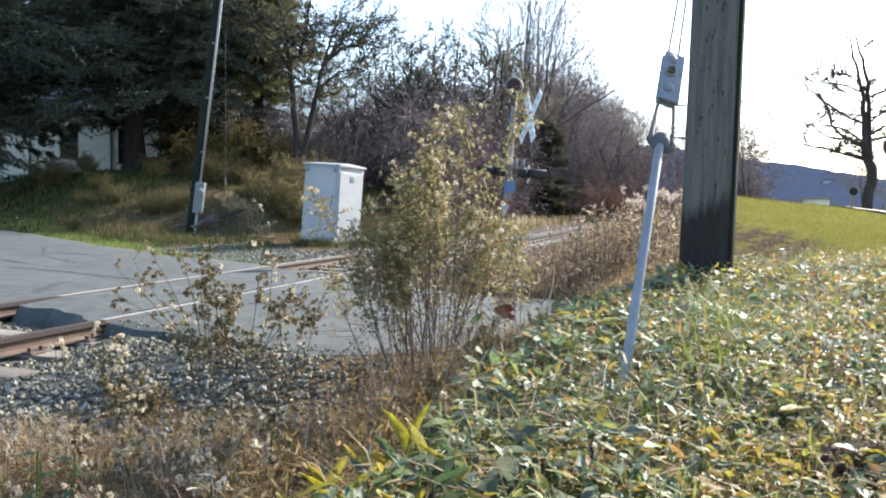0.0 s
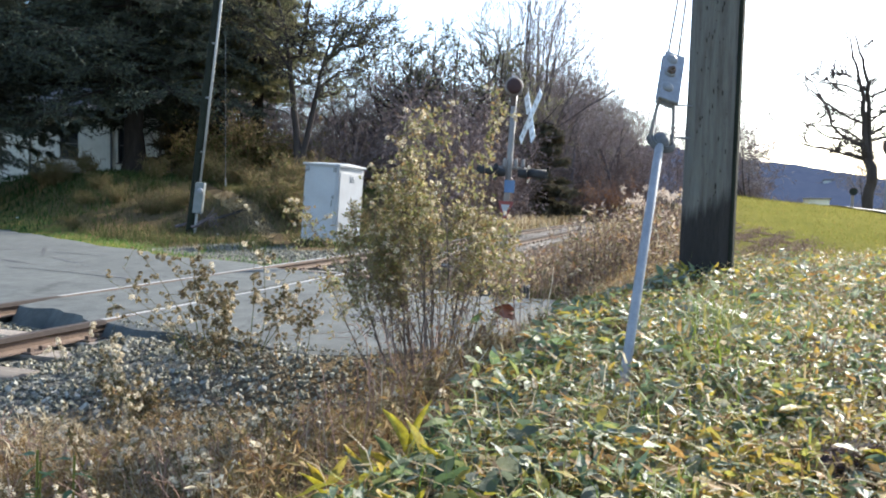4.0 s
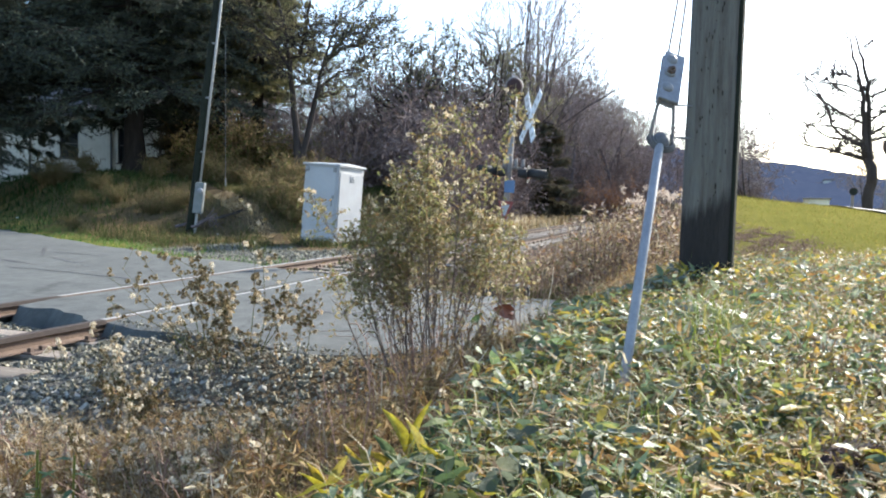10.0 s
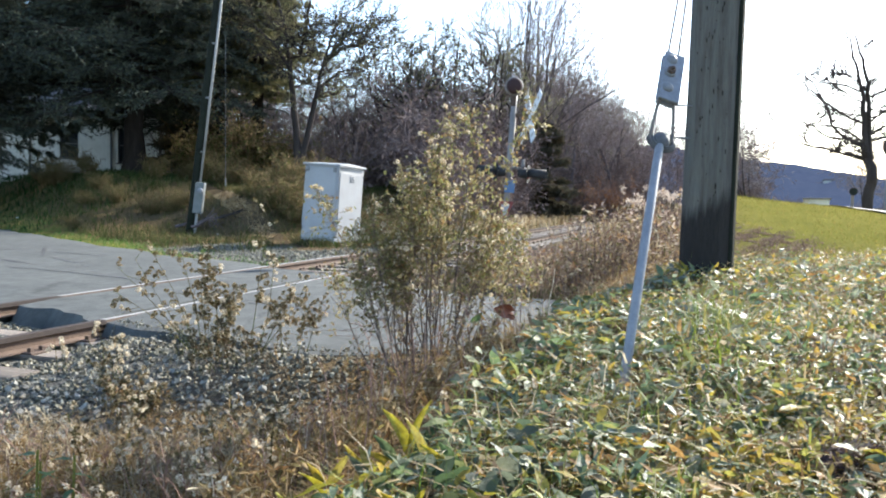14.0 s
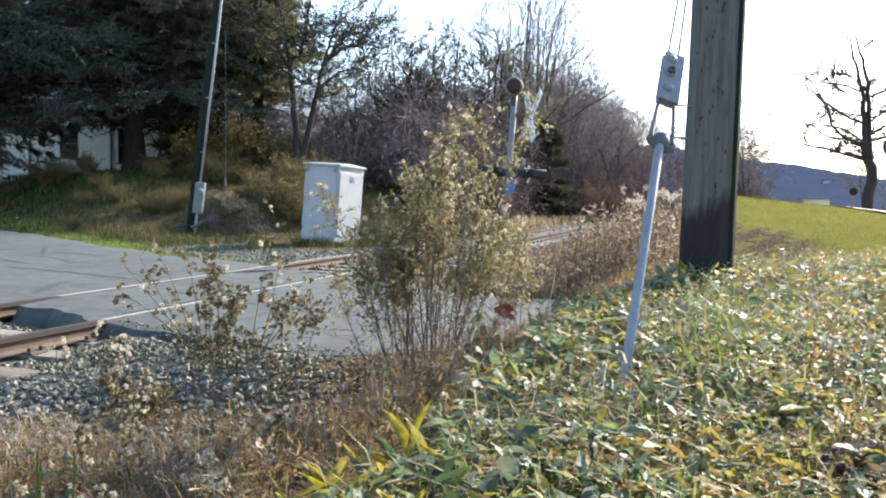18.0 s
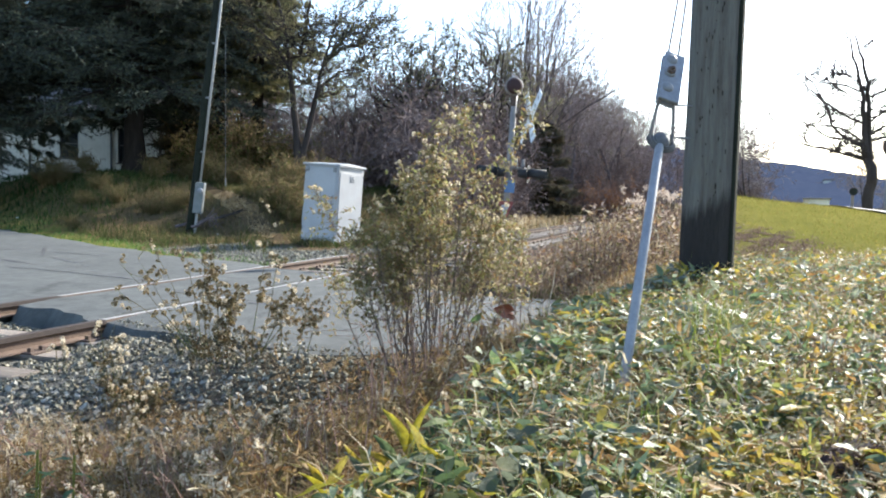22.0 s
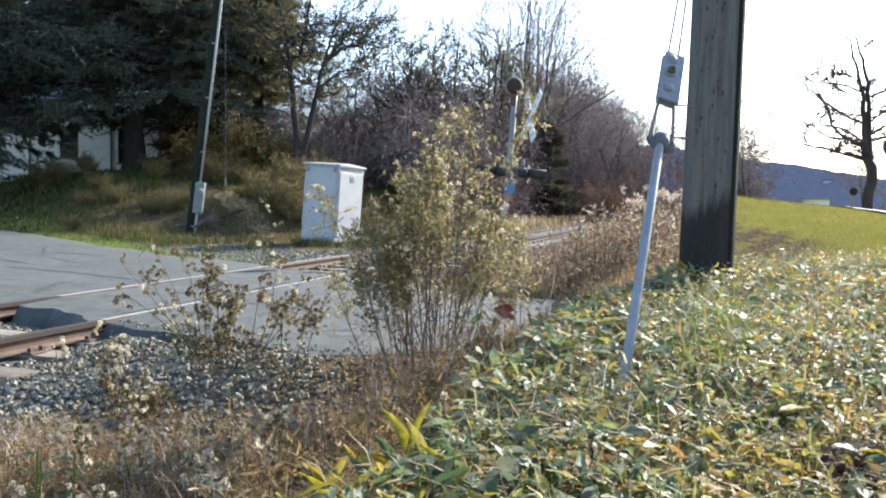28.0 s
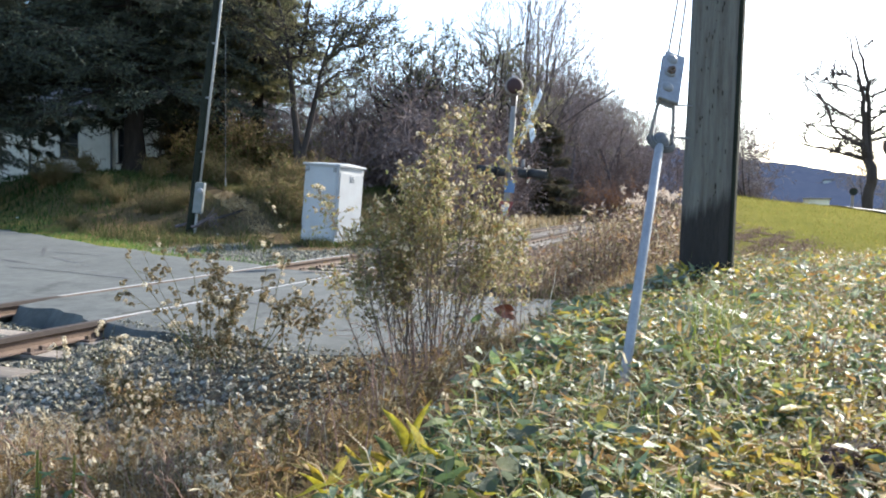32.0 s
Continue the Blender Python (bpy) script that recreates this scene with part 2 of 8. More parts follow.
M_SHRUB = foliage("shrub_leaves", [(0.246, 0.217, 0.098), (0.2, 0.199, 0.083), (0.279, 0.242, 0.122), (0.172, 0.18, 0.073), (0.242, 0.162, 0.073), (0.326, 0.29, 0.186)], 0.6, 0.5, 0.3)
M_SHRUB_DRY = foliage("dry_shrub_leaves", [(0.25, 0.14, 0.075), (0.33, 0.2, 0.1), (0.2, 0.11, 0.065), (0.4, 0.28, 0.16)], 0.7, 0.5, 0.2)
M_STEM = foliage("reddish_stems", [(0.28, 0.175, 0.14), (0.36, 0.235, 0.19), (0.22, 0.135, 0.11)], 0.8, 0, 0.2)
M_SHRUBSTEM = foliage("grey_brown_shrub_stems", [(0.13, 0.1, 0.085), (0.19, 0.14, 0.115), (0.09, 0.07, 0.06), (0.24, 0.18, 0.15)], 0.8, 0, 0.2)
M_PALESTALK = foliage("bleached_stalks", [(0.55, 0.48, 0.36), (0.66, 0.6, 0.48), (0.45, 0.37, 0.25)], 0.7, 0.0, 0.3)
M_PUFF = foliage("seed_puffs", [(0.72, 0.66, 0.52), (0.8, 0.75, 0.62), (0.6, 0.5, 0.36)], 0.9, 0.4, 0.1)
M_HEAD = foliage("dry_brown_heads", [(0.17, 0.13, 0.07), (0.25, 0.19, 0.105), (0.11, 0.085, 0.05), (0.32, 0.255, 0.155), (0.15, 0.13, 0.06), (0.5, 0.43, 0.3)], 0.85, 0.3, 0.1)
M_STRAW = foliage("dry_straw", [(0.36, 0.29, 0.17), (0.45, 0.38, 0.25), (0.27, 0.2, 0.11), (0.54, 0.47, 0.34), (0.22, 0.15, 0.09)], 0.8, 0.3, 0.2)
M_WEED = foliage("brown_weed", [(0.22, 0.138, 0.062), (0.32, 0.22, 0.108), (0.145, 0.085, 0.04), (0.4, 0.295, 0.165), (0.185, 0.125, 0.05), (0.22, 0.182, 0.068)], 0.8, 0.45, 0.2)
M_GREEN = foliage("glossy_green_leaves", [(0.115, 0.17, 0.085), (0.15, 0.205, 0.09), (0.1, 0.15, 0.095), (0.21, 0.24, 0.08), (0.22, 0.255, 0.185), (0.17, 0.205, 0.15)], 0.44, 0.45, 0.55, False, 0.9)
M_GREEN_PIECE = foliage("glossy_green_leaf", [(0.075, 0.12, 0.055), (0.12, 0.17, 0.08), (0.09, 0.13, 0.085), (0.17, 0.2, 0.08), (0.17, 0.205, 0.15), (0.14, 0.17, 0.12)], 0.55, 0.4, 0.25, True, 0.9)
M_BROAD = foliage("broad_green_leaf", [(0.08, 0.17, 0.075), (0.11, 0.21, 0.085), (0.07, 0.15, 0.08), (0.13, 0.22, 0.08)], 0.45, 0.5, 0.4, True, 0.6)
M_YELLOW = foliage("yellowing_leaves", [(0.36, 0.3, 0.055), (0.42, 0.32, 0.07), (0.3, 0.29, 0.07), (0.4, 0.27, 0.06), (0.36, 0.22, 0.08), (0.26, 0.27, 0.09)], 0.56, 0.4, 0.3, False, 0.7)
M_YELLOW_PIECE = foliage("yellowing_leaf", [(0.36, 0.32, 0.03), (0.42, 0.33, 0.04), (0.3, 0.29, 0.04), (0.34, 0.29, 0.06)], 0.45, 0.4, 0.55, True, 0.9)
M_DEAD = foliage("dead_cover_leaves", [(0.27, 0.165, 0.07), (0.34, 0.215, 0.1), (0.2, 0.12, 0.06), (0.4, 0.32, 0.2), (0.36, 0.2, 0.07), (0.42, 0.36, 0.26)], 0.7, 0.35, 0.15, False, 0.6)
M_GRASS = foliage("grass_blades", [(0.1, 0.16, 0.025), (0.15, 0.2, 0.03), (0.2, 0.22, 0.05), (0.24, 0.22, 0.07)], 0.55, 0.4, 0.3)
M_LAWN = foliage("lawn_blades", [(0.18, 0.17, 0.04), (0.21, 0.19, 0.05), (0.15, 0.155, 0.035), (0.25, 0.21, 0.075)], 0.9, 0.5, 0.0)
M_REED = foliage("reddish_dry_reeds", [(0.18, 0.13, 0.115), (0.24, 0.175, 0.145), (0.3, 0.23, 0.18), (0.14, 0.1, 0.09), (0.36, 0.28, 0.2)], 0.9, 0.25, 0.0)
# grass greens darkened to paint in the shade of the pines
M_SHADEGRASS = foliage("shade_painted_grass", [(0.018, 0.055, 0.018), (0.026, 0.07, 0.02), (0.036, 0.078, 0.02), (0.02, 0.048, 0.018)], 0.8, 0.3, 0.1)
M_BANKGRASS = foliage("brown_bank_grass", [(0.069, 0.078, 0.033), (0.103, 0.099, 0.046), (0.056, 0.073, 0.026), (0.138, 0.125, 0.066), (0.06, 0.094, 0.028)], 0.9, 0.25, 0.0)
M_VERGE = foliage("green_verge_grass", [(0.057, 0.146, 0.026), (0.081, 0.179, 0.033), (0.114, 0.196, 0.044), (0.133, 0.174, 0.055)], 0.65, 0.4, 0.2)
M_BANKBRUSH = foliage("olive_brown_brush", [(0.157, 0.133, 0.06), (0.241, 0.184, 0.094), (0.084, 0.089, 0.036), (0.277, 0.21, 0.121), (0.133, 0.159, 0.06), (0.204, 0.146, 0.094)], 0.85, 0.4, 0.1)
# trodden tan, lightened to stand in for sun falling on the strip
M_TANGRASS = foliage("trodden_tan_grass", [(0.483, 0.356, 0.207), (0.575, 0.448, 0.276), (0.391, 0.282, 0.155), (0.644, 0.529, 0.356)], 0.9, 0.3, 0.05)
M_LETTER = surface("faded_lettering", (0.33, 0.34, 0.35), (0.45, 0.45, 0.45), 0.7)
M_OLIVE = foliage("olive_dry_grass", [(0.12, 0.11, 0.045), (0.17, 0.14, 0.07), (0.09, 0.09, 0.035), (0.22, 0.17, 0.09), (0.1, 0.12, 0.035)], 0.8, 0.3, 0.15)
M_CLOD = surface("root_clod_soil", (0.075, 0.05, 0.058), (0.17, 0.12, 0.125), 0.95, 0, 160, 30, 1.0, spec=0.1)
M_ROOT = foliage("reddish_fine_roots", [(0.14, 0.08, 0.075), (0.22, 0.14, 0.12), (0.09, 0.055, 0.055), (0.3, 0.22, 0.18)], 0.85, 0, 0.2)
M_REDLEAF = surface("curled_red_leaf", (0.16, 0.05, 0.03), (0.3, 0.11, 0.06), 0.6, 0, 80, 20, 0.3)
M_BROWNLEAF = surface("curled_brown_leaf", (0.1, 0.055, 0.035), (0.22, 0.13, 0.085), 0.7, 0, 80, 20, 0.3)
M_PLUME = foliage("tan_plumes", [(0.42, 0.34, 0.29), (0.52, 0.44, 0.38), (0.34, 0.26, 0.22)], 0.9, 0.4, 0.0)
M_FLUFF = foliage("cream_plumes", [(0.6, 0.52, 0.45), (0.7, 0.62, 0.55), (0.5, 0.42, 0.36)], 0.9, 0.4, 0.0)
M_RUSSET = foliage("russet_leaves", [(0.22, 0.11, 0.05), (0.28, 0.15, 0.07), (0.16, 0.08, 0.045)], 0.8, 0.3, 0.15)


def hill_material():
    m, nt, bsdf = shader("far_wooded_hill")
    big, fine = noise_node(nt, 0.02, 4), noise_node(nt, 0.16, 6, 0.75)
    # blue tones put the distance haze into the woods' own colour
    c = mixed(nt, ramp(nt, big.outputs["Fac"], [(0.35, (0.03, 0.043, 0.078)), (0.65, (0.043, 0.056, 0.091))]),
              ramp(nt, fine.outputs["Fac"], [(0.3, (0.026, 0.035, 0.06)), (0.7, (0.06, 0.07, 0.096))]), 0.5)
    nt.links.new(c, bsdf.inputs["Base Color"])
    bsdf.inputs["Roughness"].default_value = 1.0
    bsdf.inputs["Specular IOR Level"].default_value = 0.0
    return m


def glass_material():
    m, nt, bsdf = shader("window_glass")
    bsdf.inputs["Base Color"].default_value = (0.02, 0.025, 0.03, 1)
    bsdf.inputs["Roughness"].default_value = 0.08
    return m


M_HILL, M_GLASS = hill_material(), glass_material()


# ---- mesh tools ----
def unit(v):
    return v / np.maximum(np.linalg.norm(v, axis=-1, keepdims=True), 1e-9)


def mesh_of(name, pieces, smooth=False):
    """pieces: (verts (N,3), faces (M,3 or 4), material). One mesh."""
    me = bpy.data.meshes.new(name)
    mats = []
    vs, loops, sizes, idx = [], [], [], []
    base = 0
    for v, fa, mt in pieces:
        v, fa = np.asarray(v, float).reshape(-1, 3), np.asarray(fa, int)
        if not len(fa):
            continue
        if mt not in mats:
            mats.append(mt)
        vs.append(v)
        loops.append((fa + base).ravel())
        sizes.append(np.full(len(fa), fa.shape[1]))
        idx.append(np.full(len(fa), mats.index(mt)))
        base += len(v)
    v, lo, sz, ix = np.concatenate(vs), np.concatenate(loops), np.concatenate(sizes), np.concatenate(idx)
    me.vertices.add(len(v))
    me.vertices.foreach_set("co", v.ravel())
    me.loops.add(len(lo))
    me.loops.foreach_set("vertex_index", lo)
    me.polygons.add(len(sz))
    me.polygons.foreach_set("loop_start", np.concatenate(([0], np.cumsum(sz)[:-1])))
    me.polygons.foreach_set("loop_total", sz)
    for mt in mats:
        me.materials.append(mt)
    me.polygons.foreach_set("material_index", ix)
    me.polygons.foreach_set("use_smooth", np.full(len(sz), smooth))
    me.update(calc_edges=True)
    me.validate()
    return me


def put(name, pieces, parent=None, label="", smooth=False):
    ob = new(name, mesh_of(name, pieces, smooth))
    if parent:
        ob.parent = parent
    return tagged(ob, label)


def part(name, bm, material, parent, label="", smooth=False):
    """Links a bmesh as one mesh under a thing or a part."""
    me = bpy.data.meshes.new(name)
    bmesh.ops.recalc_face_normals(bm, faces=bm.faces)
    bm.to_mesh(me)
    bm.free()
    me.materials.append(material)
    if smooth:
        me.polygons.foreach_set("use_smooth", [True] * len(me.polygons))
    ob = new(name, me)
    ob.parent = parent
    return tagged(ob, label)


def thing(name, m, label, category, group="", kind=""):
    ob = new(name)
    ob.matrix_basis = m
    ob.empty_display_size = 0.1
    return tagged(ob, label, category, group, kind)


def box_bm(sx, sy, sz, m=None, bevel=0.0):
    bm = bmesh.new()
    bmesh.ops.create_cube(bm, size=1.0, matrix=(m or Matrix()) @ Matrix.Diagonal((sx, sy, sz, 1)))
    if bevel:
        bmesh.ops.bevel(bm, geom=bm.edges[:], offset=bevel, segments=2, affect="EDGES", profile=0.5)
    return bm


def rod_bm(r0, r1, length, m=None, sides=16, bevel=0.0):
    """A round bar from the origin up along z."""
    bm = bmesh.new()
    mm = (m or Matrix()) @ Matrix.Translation((0, 0, length / 2))
    bmesh.ops.create_cone(bm, cap_ends=True, segments=sides, radius1=r0, radius2=r1, depth=length, matrix=mm)
    if bevel:
        ed = [e for e in bm.edges if any(len(f.verts) > 4 for f in e.link_faces)]
        bmesh.ops.bevel(bm, geom=ed, offset=bevel, segments=2, affect="EDGES", profile=0.5)
    return bm


def tubes(segs, sides=3):
    """Segments (N,8): start, end, two radii. Open tubes."""
    segs = np.asarray(segs, float).reshape(-1, 8)
    a, b, ra, rb = segs[:, :3], segs[:, 3:6], segs[:, 6], segs[:, 7]
    d = unit(b - a)
    ref = np.where(np.abs(d[:, 2:3]) > 0.9, np.array([[1.0, 0, 0]]), np.array([[0, 0, 1.0]]))
    u = unit(np.cross(d, ref))
    w = np.cross(d, u)
    ang = np.arange(sides) * 2 * np.pi / sides
    ring = u[:, None, :] * np.cos(ang)[None, :, None] + w[:, None, :] * np.sin(ang)[None, :, None]
    v = np.concatenate([a[:, None, :] + ring * ra[:, None, None], b[:, None, :] + ring * rb[:, None, None]], 1)
    k = np.arange(sides)
    f = np.stack([k, (k + 1) % sides, (k + 1) % sides + sides, k + sides], 1)
    faces = (np.arange(len(segs)) * 2 * sides)[:, None, None] + f[None]
    return v.reshape(-1, 3), faces.reshape(-1, 4)


def path_tube(points, radii, sides=8, cap=False):
    """One joined tube along a line of points."""
    p = np.asarray(points, float)
    r = np.broadcast_to(np.asarray(radii, float), (len(p),))
    d = unit(np.gradient(p, axis=0))
    ref = np.array([0, 1.0, 0]) if abs(d[:, 1]).mean() < 0.8 else np.array([1.0, 0, 0])
    u = unit(np.cross(d, ref))
    w = np.cross(d, u)
    ang = np.arange(sides) * 2 * np.pi / sides
    v = p[:, None] + (u[:, None] * np.cos(ang)[None, :, None] + w[:, None] * np.sin(ang)[None, :, None]) * r[:, None, None]
    k = np.arange(sides)
    f = np.stack([k, (k + 1) % sides, (k + 1) % sides + sides, k + sides], 1)
    faces = (np.arange(len(p) - 1) * sides)[:, None, None] + f[None]
    return v.reshape(-1, 3), faces.reshape(-1, 4)


def blades(pos, along, up, length, width, fold=0.15, droop=0.0, shoulder=0.42):
    """Leaves: five points and four triangles each, folded along the midrib."""
    pos, along, up = np.asarray(pos, float), unit(np.asarray(along, float)), np.asarray(up, float)
    n = len(pos)
    length, width = np.broadcast_to(length, (n,)).astype(float), np.broadcast_to(width, (n,)).astype(float)
    side = unit(np.cross(along, up))
    nor = np.cross(side, along)
    L, W = length[:, None], width[:, None]
    mid = pos + along * L * shoulder
    left = mid + side * W * 0.5 + nor * W * fold
    right = mid - side * W * 0.5 + nor * W * fold
    tip = pos + along * L - nor * L * droop
    v = np.stack([pos, right, tip, left, mid - nor * W * fold * 0.3], 1)
    f = np.array([[0, 1, 4], [1, 2, 4], [2, 3, 4], [3, 0, 4]])
    return v.reshape(-1, 3), ((np.arange(n) * 5)[:, None, None] + f[None]).reshape(-1, 3)


def grass(pos, along, length, width, bend):
    """Blades of grass: three joints, bowed over."""
    n = len(pos)
    along = unit(np.asarray(along, float))
    length, width, bend = (np.broadcast_to(q, (n,)).astype(float)[:, None] for q in (length, width, bend))
    side = unit(np.cross(along, np.array([0.01, 0.02, 1.0]) + 0 * along) + 1e-4)
    flat = unit(along * np.array([1, 1, 0]) + 1e-5)
    m = pos + along * length * 0.55
    t = pos + along * length + flat * length * bend - np.array([0, 0, 1.0]) * length * bend * 0.5
    v = np.stack([pos - side * width / 2, pos + side * width / 2, m + side * width * 0.4, m - side * width * 0.4, t], 1)
    vv = v.reshape(-1, 3)
    base = (np.arange(n) * 5)[:, None]
    f = np.concatenate([base + np.array([[0, 1, 2]]), base + np.array([[0, 2, 3]]), base + np.array([[3, 2, 4]])])
    return vv, f


def random_dirs(rng, n, lift=0.0):
    d = rng.normal(size=(n, 3))
    d[:, 2] += lift
    return unit(d)


STONE_V = np.array([[x, y, z] for z in (-1, 1) for y in (-1, 1) for x in (-1, 1)], float)
STONE_F = np.array([[0, 2, 3, 1], [4, 5, 7, 6], [0, 1, 5, 4], [2, 6, 7, 3], [0, 4, 6, 2], [1, 3, 7, 5]])


def stones(rng, pos, size):
    n = len(pos)
    s = np.asarray(size)[:, None, None]
    v = STONE_V[None] * rng.uniform(0.45, 1.0, (n, 8, 1)) * rng.uniform(0.55, 1.0, (n, 1, 3))
    a = rng.uniform(0, 2 * np.pi, (n, 3))
    for ax, (i, j) in enumerate(((0, 1), (1, 2), (0, 2))):
        c, q = np.cos(a[:, ax])[:, None], np.sin(a[:, ax])[:, None]
        vi, vj = v[:, :, i].copy(), v[:, :, j].copy()
        v[:, :, i], v[:, :, j] = vi * c - vj * q, vi * q + vj * c
    v = v * s * 0.5 + np.asarray(pos)[:, None, :]
    f = (np.arange(n) * 8)[:, None, None] + STONE_F[None]
    return v.reshape(-1, 3), f.reshape(-1, 4)


# ---- the plan: n across the track (to the right), s along it ----
HEAD = radians(19)
CH, SH = math.cos(HEAD), math.sin(HEAD)
TRACK_N, NEAR_N, FAR_N = -5.40, -4.66, -6.14
ROAD_NEAR = ((-45, 20), (-12, 7.8), (-6.5, 5.6), (-4.67, 5.0), (-3.3, 4.72), (-2.4, 4.55), (-1.2, 5.25), (0, 5.75), (3, 6.7), (45, 17))
ROAD_FAR = ((-45, 31), (-18.9, 16.4), (-14.4, 14.0), (-11.3, 12.3), (-8.9, 11.1), (-6.4, 10.2), (-2.44, 8.1), (-1.3, 8.15), (2, 8.9), (45, 21))


def to_ns(x, y):
    return x * CH - y * SH, x * SH + y * CH


def to_xy(n, s):
    return n * CH + s * SH, -n * SH + s * CH


def road_near(n):
    return np.interp(n, [p[0] for p in ROAD_NEAR], [p[1] for p in ROAD_NEAR])


def road_far(n):
    return np.interp(n, [p[0] for p in ROAD_FAR], [p[1] for p in ROAD_FAR])


def ease(v, a, b):
    t = np.clip((v - a) / (b - a), 0, 1)
    return t * t * (3 - 2 * t)


def ground_z(x, y):
    x, y = np.asarray(x, float), np.asarray(y, float)
    n, s = to_ns(x, y)
    near, far = road_near(n) - s, s - road_far(n)
    z = np.full(n.shape, -0.2)
    bank = (0.60 + 0.045 * np.clip(s, 0, 6) + 0.02 * np.clip(n, 0, 10)) * ease(n - 0.22 * ease(s, 3.2, 4.6), -1.9, -0.40) * ease(near, -0.15, 0.55)
    z = z + 0.1 * ease(n, -4.45, -4.2) * (1 - ease(n, -1.9, -1.2)) * (1 + 0.75 * ease(n, -3.5, -2.7)) * ease(near, -0.5, 0.0) * (1 - ease(near, 0.15, 1.0))
    z = z + bank + 0.04 * ease(n, -4.15, -3.95) * (1 - ease(n, -3.6, -2.6)) * ease(near, 0.0, 0.4) * (1 - ease(near, 5, 7))
    z = z + 0.043 * (1 - ease(np.abs(n - TRACK_N), 1.2, 1.9)) * np.maximum(ease(near, 0.0, 0.3), ease(far, 0.0, 0.3)) * (1 - ease(s, 60, 90))
    lawn = (1.5 - 0.1 * np.clip(x - 9.5, -6, 20)) * ease(far, 0.0, 19) * ease(n, -3.2, 0.8)
    lawn = lawn * (1 - 0.9 * ease(far, 21, 60))
    z = z + lawn
    rise = 2.05 * ease(far, 0.3, 6.5) * ease(-n, 15.2, 22.5) + 1.4 * ease(-n, 10.2, 13.2) * ease(far, 4.7, 8.3) * (1 - ease(-n, 15.2, 22.5))
    z = z + rise + 0.5 * ease(-n, 9, 13) * ease(far, 12, 25) * (1 - ease(-n, 13, 21))
    z = z + 0.35 * ease(s, 25, 90) * ease(np.abs(n - TRACK_N), 4, 12)
    r = np.hypot(x, y)
    z = z + 0.02 * np.sin(x * 2.1 + 0.7 * y) * np.cos(y * 1.7) * ease(np.abs(n - TRACK_N), 2.0, 4.0) * (1 - ease(r, 60, 120))
    return z


# ---- ground, road, track ----
def spread(fine_lo, fine_hi, step, lo, hi, grow=1.12):
    out = list(np.arange(fine_lo, fine_hi + 1e-6, step))
    d, v = step, out[-1]
    while v < hi:
        d = min(d * grow, 120)
        v += d
        out.append(v)
    d, v, left = step, out[0], []
    while v > lo:
        d = min(d * grow, 120)
        v -= d
        left.append(v)
    return np.array(left[::-1] + out)


def shoulder(n, far):
    """The gravel apron between the road and the foot of the bank, 0 to 1."""
    return ease(n, -12.6, -11.2) * ease(far, 1.0, 1.7) * (1 - ease(far + 0.3 * np.sin(n * 4), 4.4, 5.2)) * (1 - ease(n, -8.0, -7.2))


def build_ground():
    xs, ys = spread(-7, 7, 0.14, -1500, 1500), spread(-2, 13, 0.14, -300, 2500)
    X, Y = np.meshgrid(xs, ys)
    Z = ground_z(X, Y)
    v = np.stack([X, Y, Z], -1).reshape(-1, 3)
    w, h = len(xs), len(ys)
    i = (np.arange(h - 1)[:, None] * w + np.arange(w - 1)[None, :]).ravel()
    f = np.stack([i, i + 1, i + w + 1, i + w], 1)
    ob = put("ground", [(v, f, M_GROUND)], None, smooth=True)
    n, s = to_ns(v[:, 0], v[:, 1])
    far = s - road_far(n)
    lawn = np.maximum(ease(n, -2.0, 1.5) * ease(far, 2.5, 8.0) * (1 - ease(s, 90, 140)), 0.15 * ease(-n, 17, 22) * ease(far, 0.1, 1.0) * (1 - ease(far, 20, 40)))
    lawn = np.maximum(lawn, ease(far, 0.0, 0.3) * (1 - ease(far, 1.2, 2.6)) * ease(-n, 6.5, 8.0) * 0.9)
    gravel = np.maximum((1 - ease(np.abs(n - TRACK_N), 2.0, 3.2)) * (1 - ease(s, 60, 90)), shoulder(n, far))
    litter = np.clip(1 - ease(np.hypot(v[:, 0], v[:, 1]), 40, 80), 0, 1)
    at = ob.data.color_attributes.new("zone", "FLOAT_COLOR", "POINT")
    at.data.foreach_set("color", np.stack([lawn, gravel, litter, np.ones(len(n))], 1).ravel())
    tagged(ob, "uneven ground of soil, gravel, dry litter and grass", "ground", kind="structure")


